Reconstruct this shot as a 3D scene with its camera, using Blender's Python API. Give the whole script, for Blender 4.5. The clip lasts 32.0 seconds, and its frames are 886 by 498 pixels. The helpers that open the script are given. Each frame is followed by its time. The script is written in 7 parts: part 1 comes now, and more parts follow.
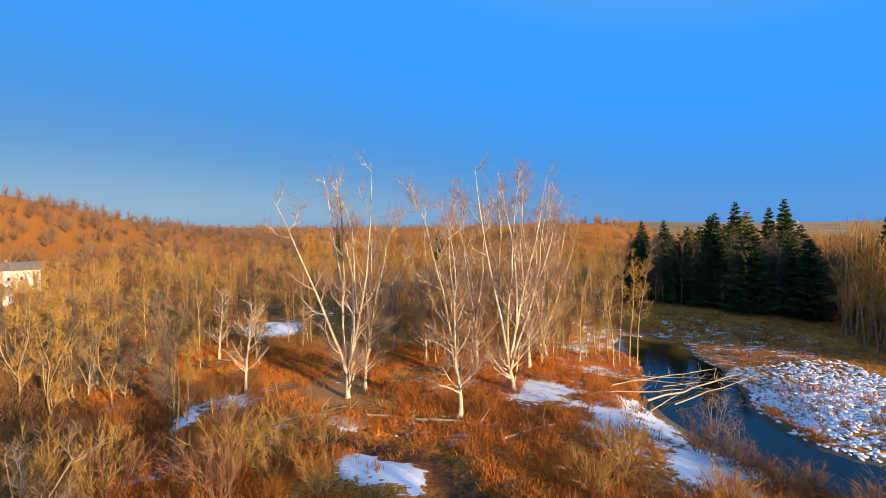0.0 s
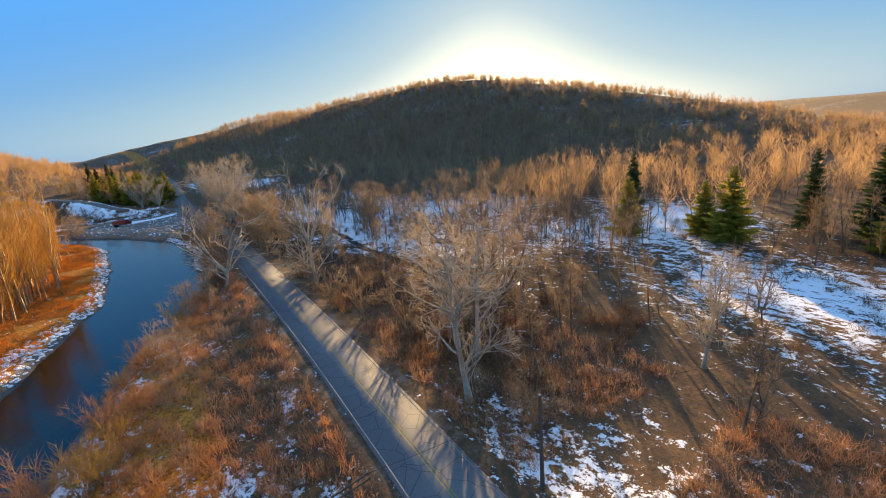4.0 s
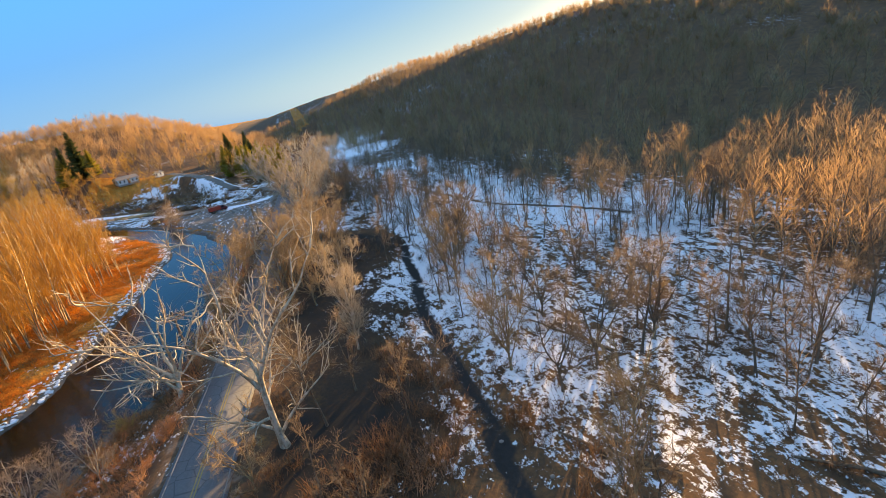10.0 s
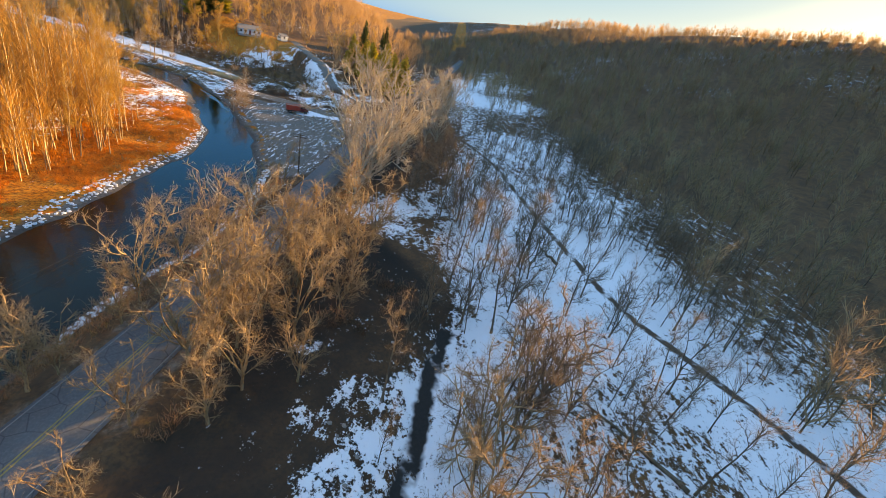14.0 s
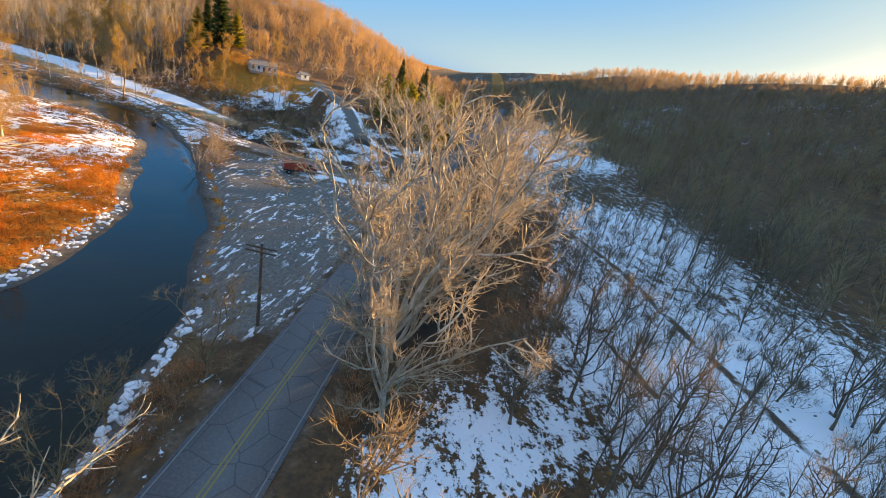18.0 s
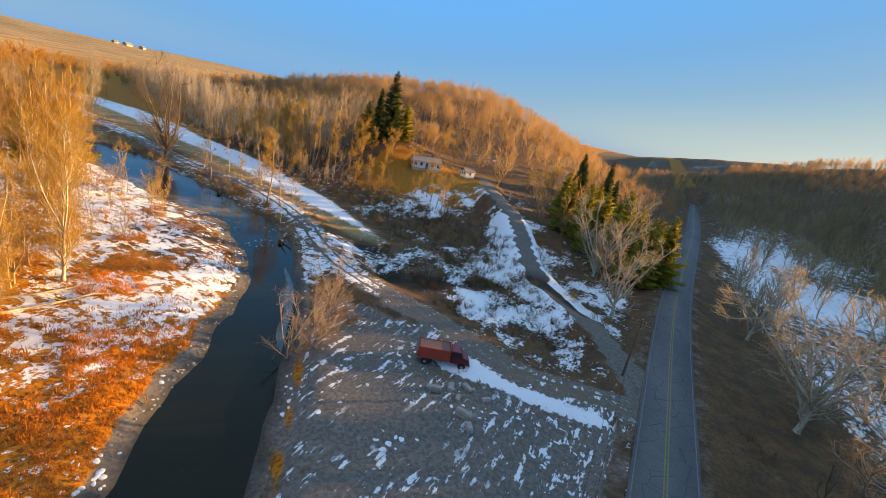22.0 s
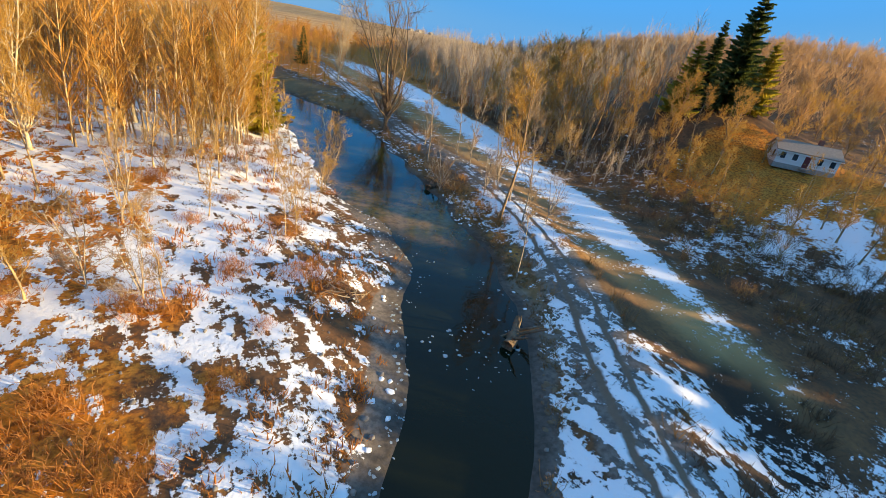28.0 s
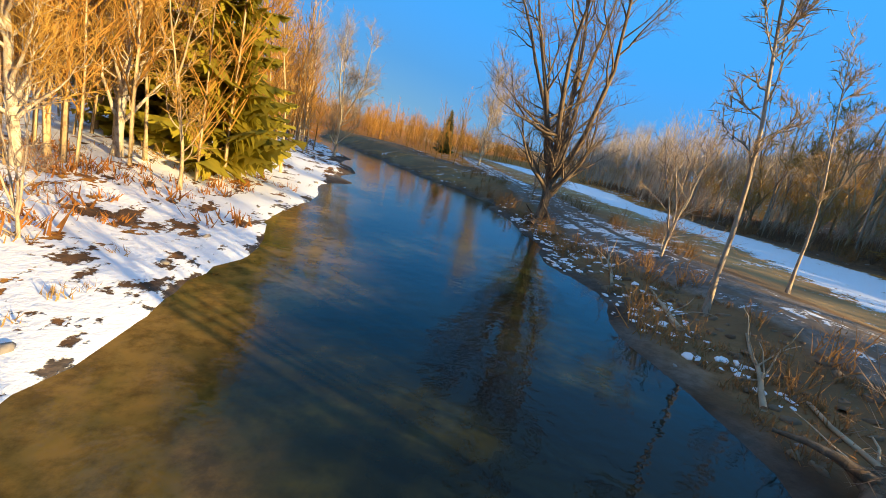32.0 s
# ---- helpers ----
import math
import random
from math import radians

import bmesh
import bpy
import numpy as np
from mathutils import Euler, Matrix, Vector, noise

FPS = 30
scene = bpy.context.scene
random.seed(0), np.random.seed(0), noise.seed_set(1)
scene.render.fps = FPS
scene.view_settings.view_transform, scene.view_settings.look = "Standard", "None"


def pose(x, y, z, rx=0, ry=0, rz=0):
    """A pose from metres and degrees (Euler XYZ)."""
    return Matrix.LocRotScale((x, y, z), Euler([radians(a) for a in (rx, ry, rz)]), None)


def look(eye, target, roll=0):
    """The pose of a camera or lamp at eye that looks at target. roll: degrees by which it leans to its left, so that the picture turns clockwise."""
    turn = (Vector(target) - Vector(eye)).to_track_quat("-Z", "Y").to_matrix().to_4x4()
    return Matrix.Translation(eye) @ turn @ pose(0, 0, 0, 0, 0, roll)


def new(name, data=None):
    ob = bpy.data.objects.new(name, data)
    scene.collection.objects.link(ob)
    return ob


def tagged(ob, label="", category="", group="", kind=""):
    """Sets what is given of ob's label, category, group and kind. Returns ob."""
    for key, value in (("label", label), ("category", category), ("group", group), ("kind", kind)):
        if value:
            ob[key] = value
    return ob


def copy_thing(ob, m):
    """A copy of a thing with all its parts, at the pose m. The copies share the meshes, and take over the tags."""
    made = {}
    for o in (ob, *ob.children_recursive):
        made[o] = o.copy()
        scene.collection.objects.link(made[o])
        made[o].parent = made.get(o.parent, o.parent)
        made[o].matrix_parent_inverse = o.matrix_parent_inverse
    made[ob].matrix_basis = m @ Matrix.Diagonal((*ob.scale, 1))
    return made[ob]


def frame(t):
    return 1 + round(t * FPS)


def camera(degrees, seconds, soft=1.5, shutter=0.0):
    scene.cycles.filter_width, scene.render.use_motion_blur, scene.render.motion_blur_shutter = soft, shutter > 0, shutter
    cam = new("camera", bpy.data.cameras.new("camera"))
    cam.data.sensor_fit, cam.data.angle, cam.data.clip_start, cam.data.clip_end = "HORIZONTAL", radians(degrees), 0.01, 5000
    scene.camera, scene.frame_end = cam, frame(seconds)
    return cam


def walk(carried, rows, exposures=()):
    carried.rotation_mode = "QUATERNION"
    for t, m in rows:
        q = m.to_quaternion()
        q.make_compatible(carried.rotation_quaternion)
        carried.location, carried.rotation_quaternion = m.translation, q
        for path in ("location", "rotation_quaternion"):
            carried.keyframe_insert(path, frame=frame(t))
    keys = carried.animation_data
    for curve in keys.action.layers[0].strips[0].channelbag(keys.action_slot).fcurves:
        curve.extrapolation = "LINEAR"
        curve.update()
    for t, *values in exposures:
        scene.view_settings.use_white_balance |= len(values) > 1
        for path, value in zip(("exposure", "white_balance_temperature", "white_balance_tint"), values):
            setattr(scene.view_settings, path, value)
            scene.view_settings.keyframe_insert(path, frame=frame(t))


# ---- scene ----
cam = camera(90.0, 32.0, soft=0.85)
# seconds, eye (x, y, z), yaw, pitch, roll
ROWS = [
    (0, -0.00, 0.00, 22.87, 0.01, -2.58, -0.62),
    (0.5, -1.10, 2.92, 24.51, -18.05, -4.09, -1.23),
    (1, -1.58, 5.72, 25.63, -38.31, -4.98, -2.62),
    (1.5, -1.27, 8.20, 26.57, -56.67, -6.02, -2.98),
    (2, -0.21, 10.19, 27.27, -73.40, -6.88, -3.57),
    (2.5, 1.69, 11.63, 27.68, -88.60, -8.57, -3.32),
    (3, 4.37, 12.37, 27.89, -103.06, -10.47, -3.22),
    (3.5, 7.49, 12.23, 28.09, -115.99, -13.26, -4.40),
    (4, 10.81, 11.24, 28.10, -126.24, -15.18, -5.06),
    (4.5, 14.16, 9.40, 28.26, -133.38, -15.96, -4.76),
    (6.5, 26.39, -0.69, 28.88, -134.38, -16.96, -2.87),
    (7, 29.57, -4.16, 28.95, -126.37, -15.74, -7.15),
    (7.5, 32.85, -7.77, 29.06, -121.93, -14.97, -9.20),
    (8, 36.44, -11.31, 29.33, -118.47, -14.46, -10.31),
    (8.5, 40.01, -14.72, 29.73, -115.25, -15.44, -11.89),
    (9, 43.57, -17.92, 30.16, -112.32, -16.84, -12.64),
    (9.5, 47.24, -21.10, 30.86, -108.85, -18.68, -11.77),
    (10, 51.29, -24.17, 31.40, -105.43, -19.94, -9.75),
    (10.5, 55.87, -27.09, 31.78, -102.17, -20.26, -6.78),
    (11, 60.70, -29.58, 32.46, -99.45, -20.50, -2.48),
    (11.5, 65.82, -31.51, 32.99, -97.49, -20.51, 1.47),
    (12, 71.29, -32.93, 33.43, -96.51, -21.48, 4.49),
    (12.5, 77.00, -33.85, 33.80, -95.64, -23.63, 7.20),
    (13, 82.78, -34.36, 34.18, -94.62, -24.36, 9.36),
    (13.5, 88.52, -34.41, 34.55, -94.14, -25.36, 11.23),
    (14, 94.24, -34.43, 34.49, -93.80, -26.70, 12.86),
    (14.5, 100.29, -34.14, 34.27, -93.50, -28.22, 14.78),
    (16.5, 126.12, -27.61, 30.47, -93.06, -24.91, 14.78),
    (17, 132.78, -26.14, 29.19, -92.70, -24.09, 14.72),
    (17.5, 139.50, -24.78, 27.85, -92.08, -23.20, 14.61),
    (18, 146.10, -23.55, 26.45, -89.18, -21.85, 12.68),
    (18.5, 152.52, -22.29, 25.40, -82.21, -20.58, 9.63),
    (19, 158.39, -20.55, 25.16, -73.91, -17.18, 11.01),
    (19.5, 163.83, -18.49, 25.64, -70.63, -15.39, 10.77),
    (20, 168.88, -16.18, 26.51, -70.47, -14.79, 11.19),
    (20.5, 173.74, -13.80, 27.33, -69.25, -14.05, 13.42),
    (21, 178.26, -11.34, 28.19, -68.98, -14.25, 12.90),
    (21.5, 182.35, -8.85, 28.92, -69.05, -15.55, 12.68),
    (22, 186.31, -6.34, 29.60, -67.90, -16.66, 12.17),
    (22.5, 190.15, -3.90, 30.15, -66.76, -17.37, 12.23),
    (23, 193.81, -1.38, 30.28, -64.15, -17.82, 12.89),
    (23.5, 197.52, 1.28, 30.15, -61.44, -18.30, 14.85),
    (24, 201.10, 4.20, 29.85, -58.53, -19.51, 16.37),
    (24.5, 204.57, 7.32, 29.54, -55.60, -21.36, 18.04),
    (25, 208.00, 10.74, 29.09, -53.07, -23.78, 19.70),
    (25.5, 211.43, 14.34, 28.33, -50.92, -25.96, 19.44),
    (27.5, 223.61, 29.07, 21.83, -40.12, -26.70, 12.22),
    (28, 227.53, 34.29, 19.32, -37.37, -24.69, 10.80),
    (28.5, 231.42, 39.79, 16.85, -34.22, -22.53, 9.50),
    (29, 235.24, 45.20, 14.55, -31.79, -21.20, 8.85),
    (29.5, 239.06, 51.02, 12.17, -30.47, -20.03, 8.56),
    (30, 242.51, 56.90, 10.07, -28.62, -17.92, 8.49),
    (30.5, 245.42, 62.86, 8.34, -25.60, -15.82, 10.24),
    (31, 247.87, 68.75, 7.26, -21.19, -13.99, 11.30),
    (31.5, 250.15, 75.10, 6.27, -18.92, -12.96, 12.79),
    (32, 252.17, 81.64, 5.52, -15.67, -13.14, 12.38),
]
walk(cam, [(t, pose(x, y, z, 90 + pitch, 0, yaw) @ pose(0, 0, 0, 0, 0, roll)) for t, x, y, z, yaw, pitch, roll in ROWS],
     [(0.0, 1.05, 7000, 4), (2.0, 1.18, 8700, 8), (3.5, 1.48, 9000, 6), (6.0, 1.56, 9000, 6), (8.0, 1.62, 9500, 6), (9.0, 1.76, 10200, 7), (12.0, 1.8, 11700, 8), (14.0, 1.86, 12200, 8), (17.0, 1.9, 12000, 8), (19.5, 1.6, 10400, 8), (21.0, 1.58, 12600, 10), (22.0, 1.55, 12800, 10), (25.0, 1.42, 10600, 6), (27.0, 1.4, 8500, -3), (29.5, 1.32, 8300, -3), (31.0, 1.2, 8100, -3), (32.0, 1.35, 8300, -2)])

# ---- light: low winter sun in the south-east, clear sky ----
SUN_AZ, SUN_EL = 134.0, 10.4
world = bpy.data.worlds.new("sky")
scene.world = world
world.use_nodes = True
wt = world.node_tree
wt.nodes.clear()
sky = wt.nodes.new("ShaderNodeTexSky")
sky.sky_type = "NISHITA"
sky.sun_disc = False
sky.sun_elevation = radians(SUN_EL)
sky.sun_rotation = radians(SUN_AZ)
sky.air_density, sky.dust_density, sky.ozone_density = 1.0, 0.2, 1.0
sky_bg = wt.nodes.new("ShaderNodeBackground")
sky_bg.inputs["Strength"].default_value = 0.1
sky_out = wt.nodes.new("ShaderNodeOutputWorld")
# the sky's own brightness picks a tone from deep blue over pale blue to the white round the sun
sky_lum = wt.nodes.new("ShaderNodeRGBToBW")
sky_fac = wt.nodes.new("ShaderNodeMapRange")
for key, value in (("From Min", 0.0), ("From Max", 42.0), ("To Min", 0.0), ("To Max", 1.0)):
    sky_fac.inputs[key].default_value = value
sky_tone = wt.nodes.new("ShaderNodeValToRGB")
tone = sky_tone.color_ramp
tone.elements[0].position, tone.elements[0].color = 0.018, (0.11, 0.20, 0.40, 1)
tone.elements[1].position, tone.elements[1].color = 1.0, (1.0, 1.0, 1.0, 1)
for at, col in ((0.043, (0.013, 0.165, 0.53)), (0.057, (0.011, 0.158, 0.53)), (0.095, (0.022, 0.140, 0.41)), (0.130, (0.046, 0.150, 0.35)), (0.167, (0.085, 0.180, 0.325)), (0.233, (0.145, 0.225, 0.335)), (0.299, (0.27, 0.33, 0.40)), (0.365, (0.50, 0.53, 0.55)), (0.431, (0.85, 0.85, 0.84))):
    tone.elements.new(at).color = (*col, 1)
sky_gain, sky_mix = wt.nodes.new("ShaderNodeVectorMath"), wt.nodes.new("ShaderNodeMix")
sky_gain.operation = "SCALE"
sky_gain.inputs["Scale"].default_value = 10.0
sky_mix.data_type = "RGBA"
sky_mix.inputs["Factor"].default_value = 0.96
wt.links.new(sky.outputs[0], sky_lum.inputs[0])
wt.links.new(sky_lum.outputs[0], sky_fac.inputs["Value"])
wt.links.new(sky_fac.outputs[0], sky_tone.inputs[0])
wt.links.new(sky_tone.outputs[0], sky_gain.inputs[0])
wt.links.new(sky.outputs[0], sky_mix.inputs[6])
wt.links.new(sky_gain.outputs[0], sky_mix.inputs[7])
wt.links.new(sky_mix.outputs[2], sky_bg.inputs[0])
wt.links.new(sky_bg.outputs[0], sky_out.inputs[0])
sun_data = bpy.data.lights.new("sun", "SUN")
sun_data.energy, sun_data.angle, sun_data.color = 5.0, radians(0.5), (1.0, 0.75, 0.46)
sun = new("sun", sun_data)
az, el = radians(SUN_AZ), radians(SUN_EL)
SUN_DIR = Vector((math.sin(az) * math.cos(el), math.cos(az) * math.cos(el), math.sin(el)))
sun.matrix_world = look((0, 0, 200), Vector((0, 0, 200)) - SUN_DIR)

# ---- materials ----


class Nodes:
    """Short hand for a node material."""

    def __init__(self, name, rough=0.9, spec=0.2):
        self.mat = bpy.data.materials.new(name)
        self.mat.use_nodes = True
        self.t = self.mat.node_tree
        self.b = self.t.nodes["Principled BSDF"]
        self.b.inputs["Roughness"].default_value = rough
        self.b.inputs["Specular IOR Level"].default_value = spec
        self.co = self.t.nodes.new("ShaderNodeTexCoord").outputs["Object"]

    def link(self, a, b):
        self.t.links.new(a, b)

    def noise(self, scale, detail=4.0, rough=0.6, co=None, stretch=None):
        n = self.t.nodes.new("ShaderNodeTexNoise")
        n.inputs["Scale"].default_value, n.inputs["Detail"].default_value, n.inputs["Roughness"].default_value = scale, detail, rough
        co = co or self.co
        if stretch:
            m = self.t.nodes.new("ShaderNodeMapping")
            m.inputs["Scale"].default_value = stretch
            self.link(co, m.inputs[0])
            co = m.outputs[0]
        self.link(co, n.inputs["Vector"])
        return n.outputs["Fac"]

    def voronoi(self, scale, feature="F1", co=None):
        n = self.t.nodes.new("ShaderNodeTexVoronoi")
        n.feature = feature
        n.inputs["Scale"].default_value = scale
        self.link(co or self.co, n.inputs["Vector"])
        return n.outputs["Distance"]

    def ramp(self, fac, lo, hi, a=0.0, b=1.0):
        n = self.t.nodes.new("ShaderNodeMapRange")
        n.interpolation_type = "SMOOTHSTEP"
        for k, v in (("From Min", lo), ("From Max", hi), ("To Min", a), ("To Max", b)):
            n.inputs[k].default_value = v
        self.link(fac, n.inputs["Value"])
        return n.outputs[0]

    def math(self, op, a, b):
        n = self.t.nodes.new("ShaderNodeMath")
        n.operation = op
        for i, v in ((0, a), (1, b)):
            if isinstance(v, (int, float)):
                n.inputs[i].default_value = v
            else:
                self.link(v, n.inputs[i])
        return n.outputs[0]

    def mix(self, fac, a, b):
        n = self.t.nodes.new("ShaderNodeMix")
        n.data_type = "RGBA"
        if isinstance(fac, (int, float)):
            n.inputs["Factor"].default_value = fac
        else:
            self.link(fac, n.inputs["Factor"])
        for i, v in ((6, a), (7, b)):
            if isinstance(v, tuple):
                n.inputs[i].default_value = (*v, 1.0)
            else:
                self.link(v, n.inputs[i])
        return n.outputs[2]

    def attr(self, name):
        n = self.t.nodes.new("ShaderNodeAttribute")
        n.attribute_name = name
        return n.outputs["Fac"]

    def rand(self):
        return self.t.nodes.new("ShaderNodeObjectInfo").outputs["Random"]

    def island(self):
        return self.t.nodes.new("ShaderNodeNewGeometry").outputs["Random Per Island"]

    def color(self, c):
        if isinstance(c, tuple):
            self.b.inputs["Base Color"].default_value = (*c, 1.0)
        else:
            self.link(c, self.b.inputs["Base Color"])
        return self

    def bump(self, h, strength=0.5, dist=0.1):
        n = self.t.nodes.new("ShaderNodeBump")
        n.inputs["Strength"].default_value, n.inputs["Distance"].default_value = strength, dist
        self.link(h, n.inputs["Height"])
        self.link(n.outputs[0], self.b.inputs["Normal"])
        return self


def simple(name, a, b, scale=2.0, rough=0.9, spec=0.2, bump=0.0, per="object", stretch=None, metal=0.0):
    """Two tones mixed by noise, and by chance from thing to thing."""
    m = Nodes(name, rough, spec)
    f = m.ramp(m.noise(scale, 5, stretch=stretch), 0.35, 0.65)
    r = m.rand() if per == "object" else m.island()
    f = m.math("ADD", m.math("MULTIPLY", f, 0.6), m.math("MULTIPLY", r, 0.4))
    m.color(m.mix(f, a, b))
    m.b.inputs["Metallic"].default_value = metal
    if bump:
        m.bump(m.noise(scale * 6, 4), bump, 0.03)
    return m.mat


def twig(name, a, b, scale=0.4, per="object", thin=0.35):
    """Twigs and dead stalks: round and thin, so that light reaches round them."""
    mat = simple(name, a, b, scale, per=per)
    t = mat.node_tree
    p = t.nodes["Principled BSDF"]
    tr, mix = t.nodes.new("ShaderNodeBsdfTranslucent"), t.nodes.new("ShaderNodeMixShader")
    mix.inputs[0].default_value = thin
    t.links.new(p.inputs["Base Color"].links[0].from_socket, tr.inputs["Color"])
    t.links.new(p.outputs[0], mix.inputs[1])
    t.links.new(tr.outputs[0], mix.inputs[2])
    t.links.new(mix.outputs[0], t.nodes["Material Output"].inputs["Surface"])
    return mat


def bark(name, a, b, patch):
    m = Nodes(name, 0.9, 0.1)
    f = m.ramp(m.noise(1.3, 5, stretch=(1, 1, 0.35)), 0.42, 0.6)
    c = m.mix(f, a, b)
    f2 = m.ramp(m.noise(5.0, 3, stretch=(1, 1, 0.5)), 0.52, 0.62)
    c = m.mix(m.math("MULTIPLY", f2, 0.6), c, patch)
    m.color(c).bump(m.noise(14.0, 4, stretch=(1, 1, 0.25)), 0.6, 0.05)
    return m.mat


M_SYC = bark("sycamore_bark", (0.52, 0.45, 0.35), (0.38, 0.30, 0.21), (0.20, 0.14, 0.09))
M_BARK_GOLD = bark("pale_golden_bark", (0.50, 0.37, 0.22), (0.36, 0.25, 0.14), (0.20, 0.13, 0.07))
M_BARK = bark("grey_brown_bark", (0.20, 0.145, 0.10), (0.13, 0.09, 0.06), (0.08, 0.06, 0.045))
M_BARK_WARM = bark("tan_bark", (0.40, 0.27, 0.15), (0.26, 0.16, 0.085), (0.15, 0.09, 0.05))
M_BARK_PALE = bark("pale_grey_brown_bark", (0.42, 0.34, 0.26), (0.28, 0.21, 0.155), (0.15, 0.11, 0.08))
M_TWIG_GREY = twig("grey_brown_fine_twigs", (0.38, 0.28, 0.20), (0.25, 0.17, 0.12), 0.4, thin=0.45)
M_TWIG_GOLD = twig("golden_twigs", (0.54, 0.325, 0.09), (0.34, 0.19, 0.055), 0.4)
M_TWIG_BROWN = twig("brown_twigs", (0.27, 0.195, 0.135), (0.17, 0.12, 0.085), 0.4, thin=0.5)
M_TWIG_RED = twig("russet_twigs", (0.34, 0.16, 0.085), (0.24, 0.12, 0.07), 0.4)
M_TWIG_TAN = twig("tan_twigs", (0.42, 0.295, 0.175), (0.26, 0.175, 0.10), 0.4)
M_SYC_WHITE = bark("white_sycamore_bark", (0.56, 0.47, 0.37), (0.40, 0.31, 0.22), (0.20, 0.14, 0.09))
M_TWIG_PINK = twig("pinkish_twigs", (0.42, 0.25, 0.17), (0.30, 0.17, 0.11), 0.4)
M_FAR_MAUVE = twig("far_mauve_twigs", (0.30, 0.175, 0.11), (0.17, 0.10, 0.065), 0.05, per="island")
M_TWIG_PALE = twig("pale_twigs", (0.48, 0.38, 0.27), (0.34, 0.25, 0.165), 0.4)
M_FAR = twig("far_wood_twigs", (0.52, 0.33, 0.18), (0.30, 0.175, 0.09), 0.05, per="island", thin=0.6)
M_FAR_GOLD = twig("far_golden_twigs", (0.55, 0.285, 0.075), (0.32, 0.15, 0.04), 0.05, per="island")
M_DARK = twig("dark_wood_twigs", (0.19, 0.125, 0.075), (0.12, 0.08, 0.055), 0.05, per="island")
M_NEEDLE = twig("conifer_needles", (0.05, 0.085, 0.03), (0.12, 0.135, 0.04), 0.8, per="island")
# bright copy of the conifer needles: sunlight is put into the colour
M_NEEDLE_SUNLIT = twig("sunlit_yellow_green_needles", (0.30, 0.27, 0.04), (0.46, 0.36, 0.06), 0.8, per="island", thin=0.5)
M_TUFT = twig("orange_dead_grass", (0.42, 0.17, 0.045), (0.30, 0.12, 0.035), 0.3, per="island")
M_TUFT_PALE = twig("straw_dead_grass", (0.45, 0.30, 0.13), (0.32, 0.19, 0.08), 0.3, per="island")
M_SNOW = simple("snow", (0.86, 0.87, 0.90), (0.74, 0.76, 0.80), 1.5, 0.6, 0.3, 0.3, per="island")
M_ICE = simple("snowy_ice_slabs", (0.88, 0.88, 0.90), (0.62, 0.63, 0.66), 1.2, 0.5, 0.4, 0.3, per="island")
M_STONE = simple("river_stone", (0.30, 0.27, 0.24), (0.18, 0.16, 0.145), 2.0, per="island", bump=0.4)
M_LOG = simple("bleached_driftwood", (0.50, 0.40, 0.28), (0.32, 0.24, 0.16), 1.5, bump=0.5, stretch=(1, 1, 6))


